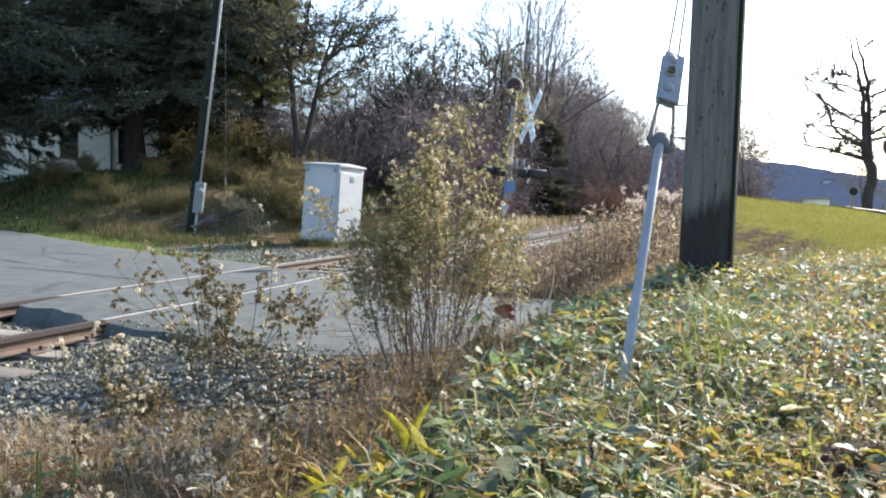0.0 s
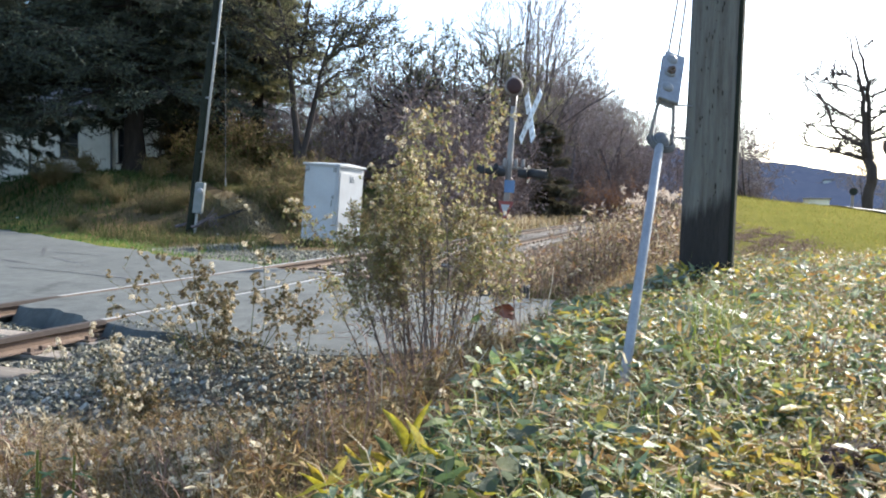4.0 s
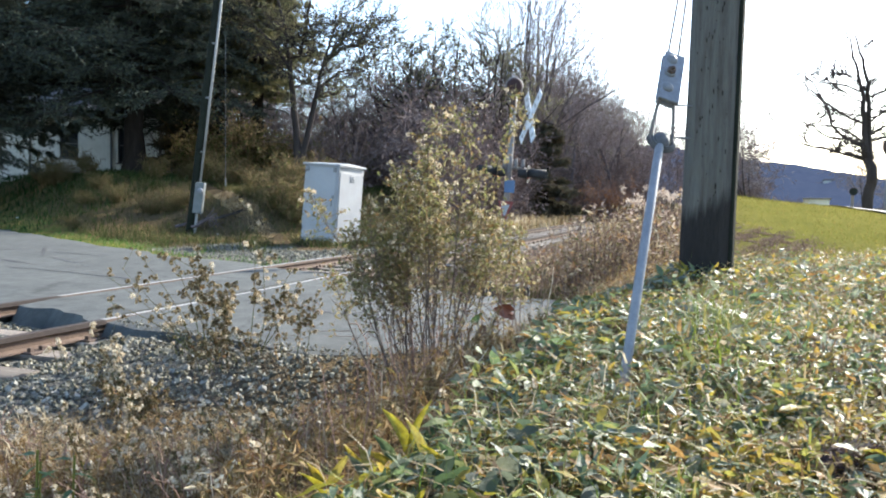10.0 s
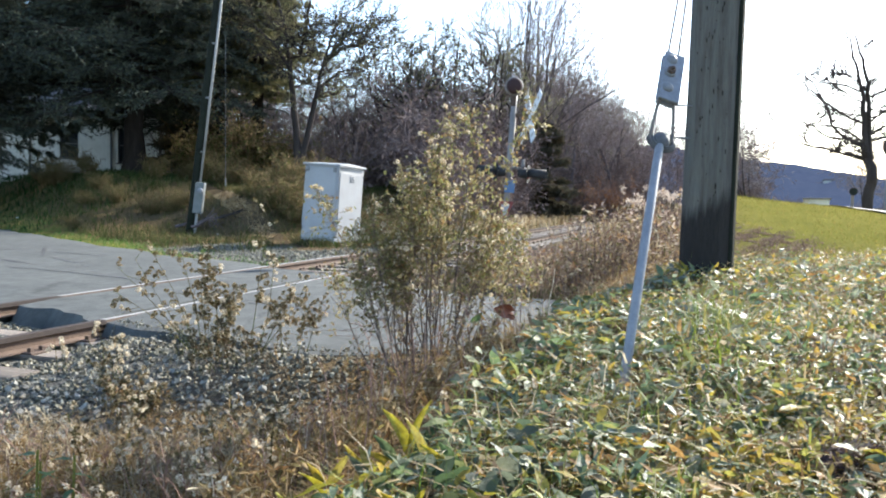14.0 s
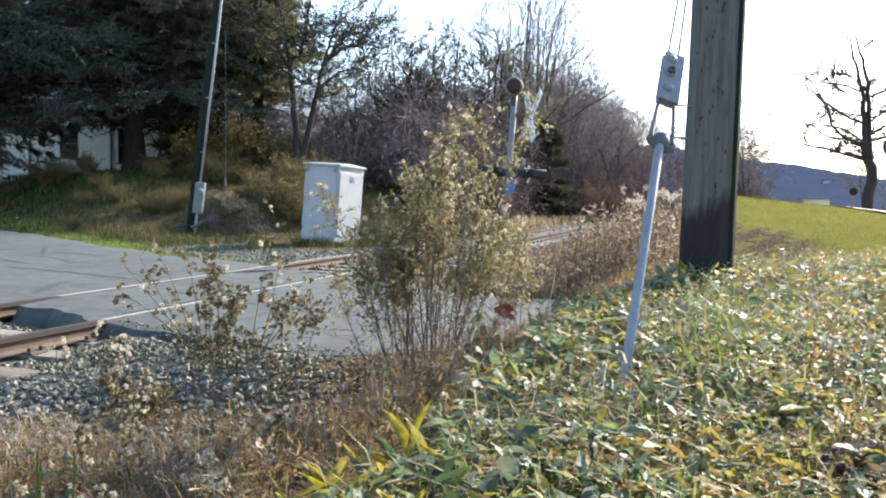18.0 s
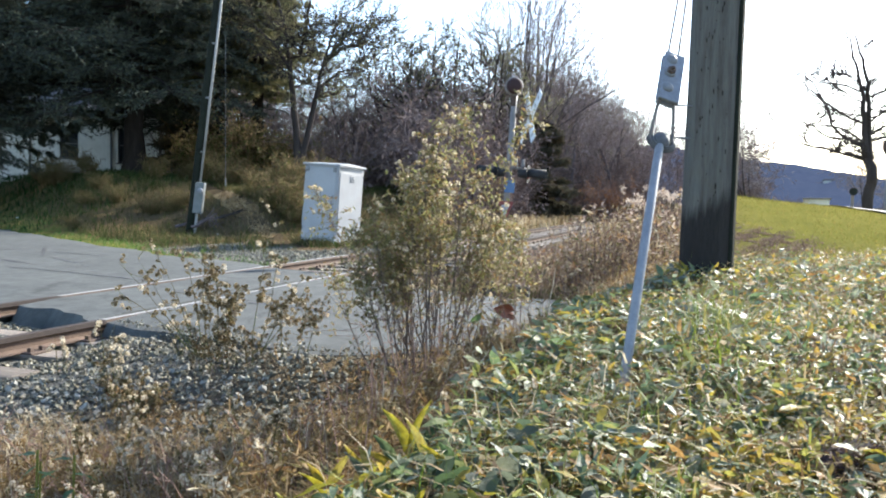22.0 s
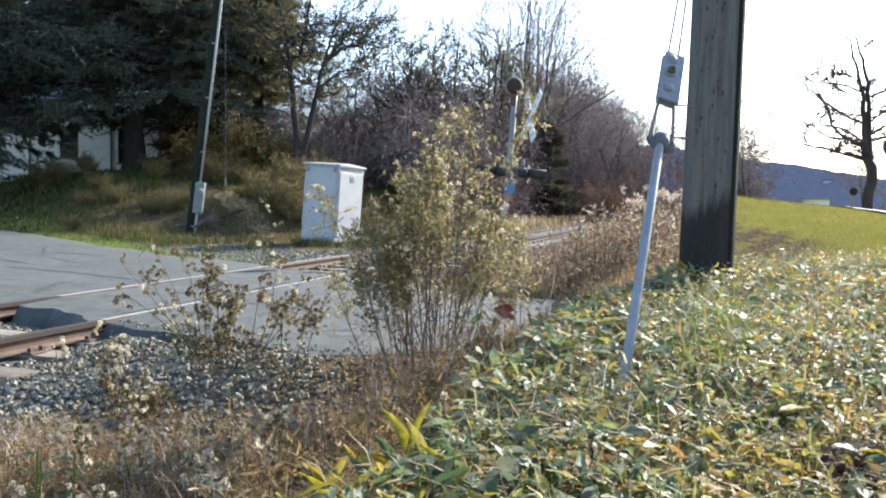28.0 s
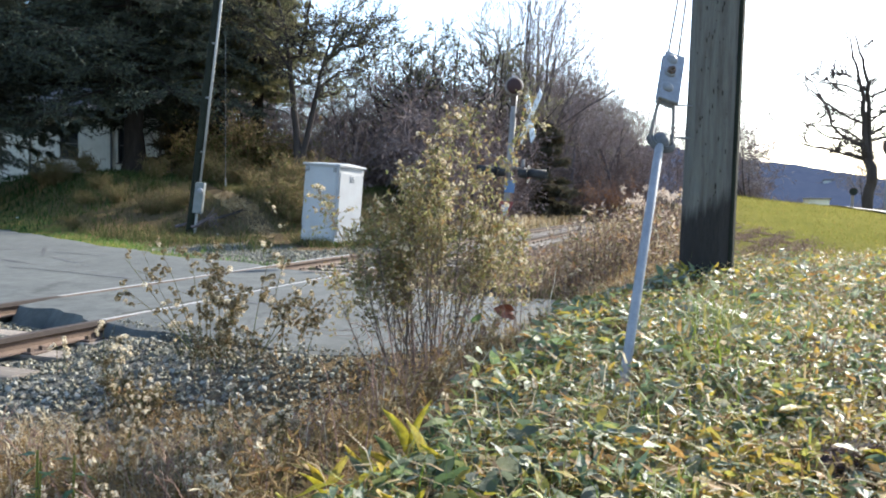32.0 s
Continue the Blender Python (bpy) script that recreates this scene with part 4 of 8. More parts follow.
def build_signal():
    x, y = 1.155, 15.0
    s = thing("crossing_signal", pose(x, y, float(ground_z(x, y)), 0, 3.2, 0), "weathered grade crossing signal mast with white crossbuck", "crossing signal")
    part("foundation", box_bm(0.42, 0.42, 0.5, Matrix.Translation((0, 0, -0.21)), 0.02), M_CONCRETE, s, "pale concrete foundation")
    mast = part("mast", rod_bm(0.062, 0.056, 3.25, Matrix.Translation((0, 0, 0.2)), 20), M_SILVER, s, "dull silver mast", True)
    part("junction_box", box_bm(0.15, 0.14, 0.26, Matrix.Translation((0, 0, 0.4)), 0.02), M_SILVER, mast)
    # gong on top, facing the viewer
    g = Matrix.Translation((-0.03, -0.1, 3.42)) @ Matrix.Rotation(radians(90), 4, "X")
    gong = part("gong", rod_bm(0.165, 0.13, 0.10, g, 28, 0.03), M_GONG, s, "rust-red round bell gong", True)
    part("gong_rim", rod_bm(0.182, 0.175, 0.03, g @ Matrix.Translation((0, 0, -0.03)), 28), M_SILVER, gong, "pale rim", True)
    part("bell_bracket", box_bm(0.09, 0.10, 0.3, Matrix.Translation((-0.02, -0.02, 3.2)), 0.01), M_RUST, gong)
    part("sign_bracket", box_bm(0.26, 0.05, 0.06, Matrix.Translation((0.16, -0.02, 2.88)), 0.008), M_RUST, mast)
    # two crossbuck blades turned to the road, seen at a slant
    cb = Matrix.Translation((0.33, -0.05, 2.86)) @ Matrix.Rotation(radians(4), 4, "Y") @ Matrix.Rotation(radians(-74.5), 4, "Z")
    for a, off in ((38, 0.0), (-38, 0.014)):
        mm = cb @ Matrix.Translation((0, -off, 0)) @ Matrix.Rotation(radians(a), 4, "Y")
        blade = part("crossbuck_blade", box_bm(0.21, 0.012, 1.16, mm, 0.004), M_SIGN, s, "white crossbuck blade")
        for k in range(6):
            z = -0.45 + 0.18 * k
            part("letter_bar", box_bm(0.1, 0.004, 0.06, mm @ Matrix.Translation((0, -0.0085, z))), M_LETTER, blade, "faded lettering bar")
    # flashing lamps on their cross-arm
    part("cross_arm", rod_bm(0.03, 0.03, 0.66, Matrix.Translation((-0.24, 0, 1.86)) @ Matrix.Rotation(radians(90), 4, "Y"), 12), M_SILVER, s, "silver cross-arm", True)
    for x0, turn in ((0.03, -76), (0.30, 72)):
        base = Matrix.Translation((x0 - 0.12, -0.10, 1.76)) @ Matrix.Rotation(radians(turn), 4, "Z") @ Matrix.Rotation(radians(90), 4, "X")
        lamp = part("lamp_housing", rod_bm(0.075, 0.095, 0.18, base, 20, 0.01), M_BLACK, s, "black lamp housing", True)
        part("background_disc", rod_bm(0.17, 0.17, 0.012, base @ Matrix.Translation((0, 0, 0.18)), 28), M_BLACK, lamp)
        part("lens", rod_bm(0.095, 0.08, 0.03, base @ Matrix.Translation((0, 0, 0.192)), 22), M_RED, lamp, "unlit red lens")
        bm = bmesh.new()
        bmesh.ops.create_cone(bm, cap_ends=False, segments=20, radius1=0.105, radius2=0.098, depth=0.36, matrix=base @ Matrix.Translation((0, 0, 0.37)))
        bmesh.ops.delete(bm, geom=[v for v in bm.verts if (base.inverted() @ v.co).y < -0.065], context="VERTS")
        bmesh.ops.solidify(bm, geom=bm.faces[:], thickness=0.006)
        part("hood", bm, M_BLACK, lamp, "black hood", True)
    for x0 in (-0.1, 0.12, 0.26):
        part("conduit_fitting", rod_bm(0.04, 0.03, 0.16, Matrix.Translation((x0, -0.06, 1.88)), 12, 0.01), M_SILVER, s, smooth=True)
    part("blue_plate", box_bm(0.20, 0.012, 0.24, Matrix.Translation((0.03, -0.075, 1.50)) @ Matrix.Rotation(radians(-10), 4, "Z"), 0.004), M_BLUE, s, "small blue notice plate")
    # yield sign, turned to the road
    ys = Matrix.Translation((-0.02, -0.085, 1.06)) @ Matrix.Rotation(radians(-60), 4, "Z")
    for name, r, mt, y0 in (("yield_sign", 0.30, M_RED, 0.0), ("yield_face", 0.17, M_CABINET, -0.006)):
        bm = bmesh.new()
        vs = [bm.verts.new((r * math.cos(radians(a)), y0, r * math.sin(radians(a)))) for a in (30, 150, 270)]
        fc = bm.faces.new(vs)
        ex = bmesh.ops.extrude_face_region(bm, geom=[fc])
        for q in ex["geom"]:
            if isinstance(q, bmesh.types.BMVert):
                q.co.y -= 0.005
        bm.transform(ys)
        if name == "yield_sign":
            board = part(name, bm, M_RED, s, "red and white triangular sign")
        else:
            part(name, bm, mt, board)
    for (x, y, sx, sz, rz) in ((0.48, 8.95, 0.26, 0.2, 12), (0.86, 9.0, 0.34, 0.16, -8)):
        ob = thing("stone_block", pose(x, y, float(ground_z(x, y)) + 0.0, 0, 0, rz), "dark weathered stone block at the road edge", "block", "blocks at the road edge")
        bm = box_bm(sx, 0.2, sz + 0.2, Matrix.Translation((0, 0, sz / 2)), 0.03)
        rng = np.random.default_rng(int(sx * 100))
        for v in bm.verts:
            v.co += Vector(rng.normal(0, 0.008, 3))
        part("block_body", bm, M_DARKSTONE, ob)


# ---- house behind the pines ----
def build_house():
    gx, gy = -22.1, 42.0
    h = thing("house", pose(gx, gy, 1.35, 0, 0, 4), "white sided house with a grey roof behind the pines", "house")
    # long front wall to the right of the corner, a shaded wing to the left, set back
    def wall_with_holes(w, hgt, holes, m, name):
        xs = sorted({0.0, w, *[q for hl in holes for q in (hl[0], hl[1])]})
        zs = sorted({0.0, hgt, *[q for hl in holes for q in (hl[2], hl[3])]})
        bm = bmesh.new()
        for a, b in zip(xs, xs[1:]):
            for c, d in zip(zs, zs[1:]):
                if any(hl[0] <= a and b <= hl[1] and hl[2] <= c and d <= hl[3] for hl in holes):
                    continue
                bmesh.ops.create_cube(bm, size=1.0, matrix=m @ Matrix.Translation(((a + b) / 2, 0.1, (c + d) / 2)) @ Matrix.Diagonal((b - a, 0.2, d - c, 1)))
        bmesh.ops.remove_doubles(bm, verts=bm.verts[:], dist=0.001)
        return part(name, bm, M_SIDING, h)

    front_holes = [(1.1, 2.1, 1.6, 3.2), (4.2, 4.62, 1.4, 3.3)]
    wall_with_holes(6.65, 4.2, front_holes, Matrix(), "front_wall")
    side = Matrix.Rotation(radians(90), 4, "Z")
    wing = Matrix.Translation((-8.0, 0.6, 0))
    wall_with_holes(8.0, 3.7, [(4.8, 5.8, 1.35, 2.9), (1.0, 2.0, 1.35, 2.9)], wing, "wing_wall")
    wall_with_holes(7.0, 4.2, [], Matrix.Translation((6.65, 0.2, 0)) @ side, "end_wall")
    wall_with_holes(7.0, 4.2, [], Matrix.Translation((0.2, 0.2, 0)) @ side, "end_wall")
    wall_with_holes(6.65, 4.2, [], Matrix.Translation((0, 7.2, 0)), "back_wall")
    wall_with_holes(8.0, 3.7, [], wing @ Matrix.Translation((0, 6.6, 0)), "wing_back_wall")
    def window(x0, x1, z0, z1, m):
        w = part("window", box_bm(x1 - x0, 0.03, z1 - z0, m @ Matrix.Translation(((x0 + x1) / 2, 0.13, (z0 + z1) / 2))), M_GLASS, h, "dark window pane")
        for cx, cz, sx, sz in (((x0 + x1) / 2, z0 + 0.03, x1 - x0, 0.06), ((x0 + x1) / 2, z1 - 0.03, x1 - x0, 0.06), (x0 + 0.03, (z0 + z1) / 2, 0.06, z1 - z0 - 0.12),
                               (x1 - 0.03, (z0 + z1) / 2, 0.06, z1 - z0 - 0.12), ((x0 + x1) / 2, (z0 + z1) / 2, x1 - x0 - 0.12, 0.05)):
            part("window_frame", box_bm(sx, 0.06, sz, m @ Matrix.Translation((cx, 0.085, cz)), 0.005), M_FRAME, w)
        part("sill", box_bm(x1 - x0 + 0.16, 0.12, 0.06, m @ Matrix.Translation(((x0 + x1) / 2, -0.03, z0 - 0.03)), 0.008), M_FRAME, w)
    for hl in front_holes:
        window(*hl, Matrix())
    for hl in ((4.8, 5.8, 1.35, 2.9), (1.0, 2.0, 1.35, 2.9)):
        window(*hl, wing)
    for m, w, d, z, name in ((Matrix(), 6.65, 7.4, 4.2, "roof"), (wing, 8.0, 6.8, 3.7, "wing_roof")):
        bm = bmesh.new()
        a, b = -0.4, w + 0.4
        pr = [(-0.5, z - 0.15), (d / 2, z + 1.7), (d + 0.5, z - 0.15), (d + 0.5, z - 0.35), (d / 2, z + 1.5), (-0.5, z - 0.35)]
        l = [bm.verts.new(m @ Vector((a, y, zz))) for y, zz in pr]
        r = [bm.verts.new(m @ Vector((b, y, zz))) for y, zz in pr]
        for i in range(6):
            j = (i + 1) % 6
            bm.faces.new((l[i], l[j], r[j], r[i]))
        for ring in (l, r):
            bm.faces.new(ring[0:2] + ring[4:6])
            bm.faces.new(ring[1:5])
        part(name, bm, M_ROOF, h)
    for x0, y0 in ((3.86, -0.06), (-0.7, 0.54), (6.5, -0.06)):
        part("downspout", box_bm(0.09, 0.08, 3.7, Matrix.Translation((x0, y0, 1.85)), 0.01), M_FRAME, h, "dark downspout")
    part("foundation", box_bm(6.65, 7.3, 0.8, Matrix.Translation((3.325, 3.7, -0.2))), M_CONCRETE, h)


# ---- far distance ----
def build_hill():
    rng = np.random.default_rng(17)
    az = np.radians(np.linspace(-80, 80, 260))
    # ridge height by bearing: high in the middle distance, falling to the right
    deg = np.degrees(az)
    ridge = np.interp(deg, [-80, -30, 0, 10, 16, 20.5, 27.6, 29.9, 36, 60, 80], [55, 70, 74, 72, 69, 57, 37, 31, 20, 14, 12])
    ridge = ridge + np.convolve(rng.normal(0, 2.2, 280), np.ones(5) / 5, "same")[10:270] * 0.7
    rows = []
    for k, (d, hh) in enumerate(((560, -0.5), (640, 0.12), (760, 0.5), (860, 0.85), (935, 1.0), (1100, 0.9), (1400, 0.0))):
        zz = np.maximum(ridge * hh, -2) + rng.normal(0, 1.0, len(az)) * (0.3 < hh)
        rows.append(np.stack([np.sin(az) * d, np.cos(az) * d, zz], 1))
    v = np.concatenate(rows)
    w = len(az)
    i = (np.arange(len(rows) - 1)[:, None] * w + np.arange(w - 1)[None]).ravel()
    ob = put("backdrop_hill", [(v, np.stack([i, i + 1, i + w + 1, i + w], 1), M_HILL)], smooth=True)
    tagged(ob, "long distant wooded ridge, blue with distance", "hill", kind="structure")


def build_lane():
    # pale lane beyond the crest of the lawn
    k = 40
    y = np.linspace(31, 10.5, k)
    x = 12.1 + 0.05 * (y - 20)
    rows = []
    for off in (0, 1.5, 3.0):
        rows.append(np.stack([x + off, y, ground_z(x + off, y) + 0.06], 1))
    v = np.concatenate(rows)
    i = (np.arange(2)[:, None] * k + np.arange(k - 1)[None]).ravel()
    ob = put("lane", [(v, np.stack([i, i + 1, i + k + 1, i + k], 1), M_CONCRETE)])
    tagged(ob, "pale concrete lane over the lawn", "road", kind="structure")
    x, y = 15.4, 29.0
    mb = thing("mailbox", pose(x, y, float(ground_z(x, y)) - 0.1, 0, 0, -28), "dark rural mailbox on a wooden post", "mailbox")
    part("post", box_bm(0.1, 0.1, 1.0, Matrix.Translation((0, 0, 0.4)), 0.01), M_TIE, mb)
    bm = rod_bm(0.14, 0.14, 0.55, Matrix.Translation((0.02, 0.25, 0.98)) @ Matrix.Rotation(radians(90), 4, "X"), 18, 0.01)
    part("box", bm, M_MOULD, mb, smooth=True)
    part("flag", box_bm(0.01, 0.16, 0.06, Matrix.Translation((0.17, 0.0, 1.12))), M_WHITE, mb)
    # back of a red road sign by the lane
    x, y = 17.22, 30.0
    sg = thing("road_sign", pose(x, y, float(ground_z(x, y)) - 0.1, 0, 0, 20), "dull red road sign on a steel post", "sign")
    part("post", rod_bm(0.03, 0.03, 3.3, None, 10), M_GALV_DARK, sg)
    part("sign_plate", rod_bm(0.38, 0.38, 0.012, Matrix.Translation((0, -0.035, 2.95)) @ Matrix.Rotation(radians(90), 4, "X") @ Matrix.Rotation(radians(22.5), 4, "Z"), 8), M_GONG, sg, "eight-sided red plate")
    for x, y, w, rz in ((275.0, 655.0, 8.0, 15), (349.5, 700.0, 9.0, -10)):
        fh = thing("far_house", pose(x, y, 9.5 if w < 8.5 else 21.0, 0, 0, rz), "tiny white house on the far slope", "house", "far houses")
        part("walls", box_bm(w, 4.5, 4.2, Matrix.Translation((0, 0, 1.2))), M_SIDING, fh)
        bm = bmesh.new()
        pr = [(-2.6, 3.2), (0, 5.0), (2.6, 3.2)]
        l = [bm.verts.new((-w / 2 - 0.3, q, z)) for q, z in pr]
        r = [bm.verts.new((w / 2 + 0.3, q, z)) for q, z in pr]
        for i in range(3):
            j = (i + 1) % 3
            bm.faces.new((l[i], l[j], r[j], r[i]))
        bm.faces.new(l)
        bm.faces.new(r)
        part("roof", bm, M_ROOF, fh)
    # a low pale building far beyond
    fb = thing("far_shed", pose(32.5, 68.0, 0.5, 0, 0, -10), "low white shed far beyond the lawn", "shed")
    part("walls", box_bm(1.7, 1.6, 2.0, Matrix.Translation((0.4, 0, 0.15)), 0.02), M_SIDING, fb)
    bm = box_bm(1.95, 1.9, 0.14, Matrix.Translation((0.4, 0, 1.21)), 0.02)
    part("roof", bm, M_SILVER, fb)


build_ground()
build_road()
build_track()
build_pole()
build_guy()
build_cabinet()
build_service_pole()
build_drop_wire()
build_signal()
build_house()
build_hill()
build_lane()


# ---- trees ----
def grow(rng, p, d, length, r, depth, segs, tips, up=0.12, wob=0.22, kids=(5, 5, 4), spread_=0.9, steps=5, taper=0.35, straight=0.35):
    """A limb that wanders and divides."""
    step = length / steps
    for i in range(steps):
        d = unit(d + rng.normal(0, wob if depth else wob * straight, 3) + np.array([0, 0, up]))
        q = p + d * step
        ra, rb = r * (1 - (1 - taper) * i / steps), r * (1 - (1 - taper) * (i + 1) / steps)
        segs.append((*p, *q, ra, rb, depth))
        if depth < len(kids) and i >= (1 if depth else steps // 3):
            c = kids[depth] / (steps - (1 if depth else steps // 3))
            for _ in range(int(c) + (rng.random() < c % 1)):
                side = rng.normal(size=3)
                side = unit(side - d * side.dot(d))
                nd = unit(d * rng.uniform(0.35, 0.9) + side * spread_)
                grow(rng, p + d * step * rng.random(), nd, length * rng.uniform(0.38, 0.62), rb * rng.uniform(0.4, 0.62), depth + 1, segs, tips, up, wob, kids, spread_, max(2, steps - 1), 0.35)
        p = q
    tips.append((*p, *d))


def make_tree(name, seed, height, radius, label, category, leaf=None, leaf_count=0, leaf_size=0.1, kids=(9, 6, 5), up=0.1, wob=0.16, thin=1.0, fork=0, twig=None, spread_=0.9, finest=0.0135, straight=0.35, bark=None):
    rng = np.random.default_rng(seed)
    segs, tips = [], []
    ob = thing(name, pose(0, 0, -60), label, category)
    for k in range(max(1, fork)):
        d = unit(np.array([rng.normal(0, 0.05), rng.normal(0, 0.05), 1.0]))
        grow(rng, np.array([0.12 * k - 0.06 * (fork - 1 if fork else 0), 0, -0.3]), d, height * rng.uniform(0.85, 1.0), radius * (1 if not fork else 0.75), 0, segs, tips, up, wob, kids, spread_, 9, 0.14, straight)
    segs = np.array(segs)
    main = segs[segs[:, 8] < 0.5]
    rest = segs[segs[:, 8] > 0.5].copy()
    rest[:, 6:8] = np.maximum(rest[:, 6:8] * thin, finest)
    for k in range(0, len(main), 9):
        chain = main[k:k + 9]
        pts = np.concatenate([chain[:1, :3], chain[:, 3:6]])
        v, f = path_tube(pts, np.concatenate([chain[:1, 6] * 1.25, chain[:, 7]]), 12)
        put("trunk", [(v, f, bark or M_BARK)], ob, smooth=True)
    big = rest[rest[:, 6] > 0.026]
    small = rest[rest[:, 6] <= 0.026]
    pieces = []
    if len(big):
        pieces.append((*tubes(big[:, :8], 5), bark or M_BARK))
    pieces.append((*tubes(small[:, :8], 3), twig or M_TWIG))
    if leaf:
        fine = rest[rest[:, 8] >= 2]
        pick = fine[rng.integers(len(fine), size=leaf_count)]
        t = rng.random((leaf_count, 1))
        pos = pick[:, :3] * (1 - t) + pick[:, 3:6] * t + rng.normal(0, leaf_size * 0.7, (leaf_count, 3))
        pieces.append((*blades(pos, random_dirs(rng, leaf_count, -0.4), random_dirs(rng, leaf_count, 0.5), rng.uniform(0.6, 1.3, leaf_count) * leaf_size, rng.uniform(0.4, 0.8, leaf_count) * leaf_size), leaf))
    put("crown", pieces, ob)
    return ob


def make_pine(name, seed, height, radius, label, base=3.2, reach=4.2, leaf=None, droop=0.25, dense=1.0):
    rng = np.random.default_rng(seed)
    ob = thing(name, pose(0, 0, -60), label, "tree")
    zs = np.linspace(-0.3, height, 16)
    line = np.stack([np.cumsum(rng.normal(0, 0.03, 16)), np.cumsum(rng.normal(0, 0.03, 16)), zs], 1)
    rad = radius * (1 - 0.9 * np.linspace(0, 1, 16))
    rad[0], rad[1] = rad[0] * 1.5, rad[1] * 1.12
    v, f = path_tube(line, rad, 14)
    put("trunk", [(v, f, M_PINEBARK)], ob, smooth=True)
    segs, pos, drc = [], [], []
    z = base * 0.72
    while z < height:
        k = (z - base) / (height - base)
        for a in rng.uniform(0, 2 * np.pi, int(rng.integers(4, 7) * (1 if k > 0 else 0.5) + 0.5)):
            l = reach * (1 - 0.75 * max(0, k) ** 1.3) * rng.uniform(0.6, 1.1) * (1 if k > 0 else 0.5)
            p = np.array([np.interp(z, zs, line[:, 0]), np.interp(z, zs, line[:, 1]), z])
            d = np.array([math.cos(a), math.sin(a), 0.12])
            n = 7
            r = 0.05 * l / reach + 0.015
            for i in range(n):
                d = unit(d + np.array([0, 0, -droop / n * (1.6 - i / n * 2.2)]) + rng.normal(0, 0.08, 3))
                q = p + d * l / n
                segs.append((*p, *q, r * (1 - i / n) + 0.006, r * (1 - (i + 1) / n) + 0.006))
                if i > 0:
                    for _ in range(int(3 * dense)):
                        sd = unit(np.cross(d, [0, 0, 1]) * rng.choice([-1, 1]) + d * rng.uniform(0.1, 0.9) + np.array([0, 0, rng.normal(-0.15, 0.25)]))
                        sl = l * rng.uniform(0.12, 0.3)
                        e = q + sd * sl
                        segs.append((*q, *e, 0.009, 0.004))
                        for t in np.linspace(0.08, 1.05, 15):
                            pos.append(q + sd * sl * t)
                            drc.append(sd + rng.normal(0, 0.45, 3))
                            pos.append(q + sd * sl * t)
                            drc.append(sd * 0.5 + rng.normal(0, 0.7, 3) + np.array([0, 0, -0.3]))
                p = q
        z += 0.42 * rng.uniform(0.7, 1.3)
    pos, drc = np.array(pos), np.array(drc)
    n = len(pos)
    v, f = blades(pos, drc, random_dirs(rng, n, 0.6), rng.uniform(0.12, 0.28, n), rng.uniform(0.03, 0.065, n), 0.3, 0.1)
    put("crown", [(*tubes(segs, 4), M_PINEBARK), (v, f, leaf or M_NEEDLE)], ob)
    return ob


def plant(master, spots, group, seed, lo=0.85, hi=1.15):
    """The master goes to the first spot, copies of it to the others."""
    rng = np.random.default_rng(seed)
    for i, (x, y) in enumerate(spots):
        c = rng.uniform(lo, hi)
        m = pose(x, y, float(ground_z(x, y)) - 0.05, 0, 0, rng.uniform(0, 360))
        ob = master if i == 0 else copy_thing(master, m)
        ob.matrix_basis = m @ Matrix.Diagonal((c, c, c, 1))
        tagged(ob, group=group)


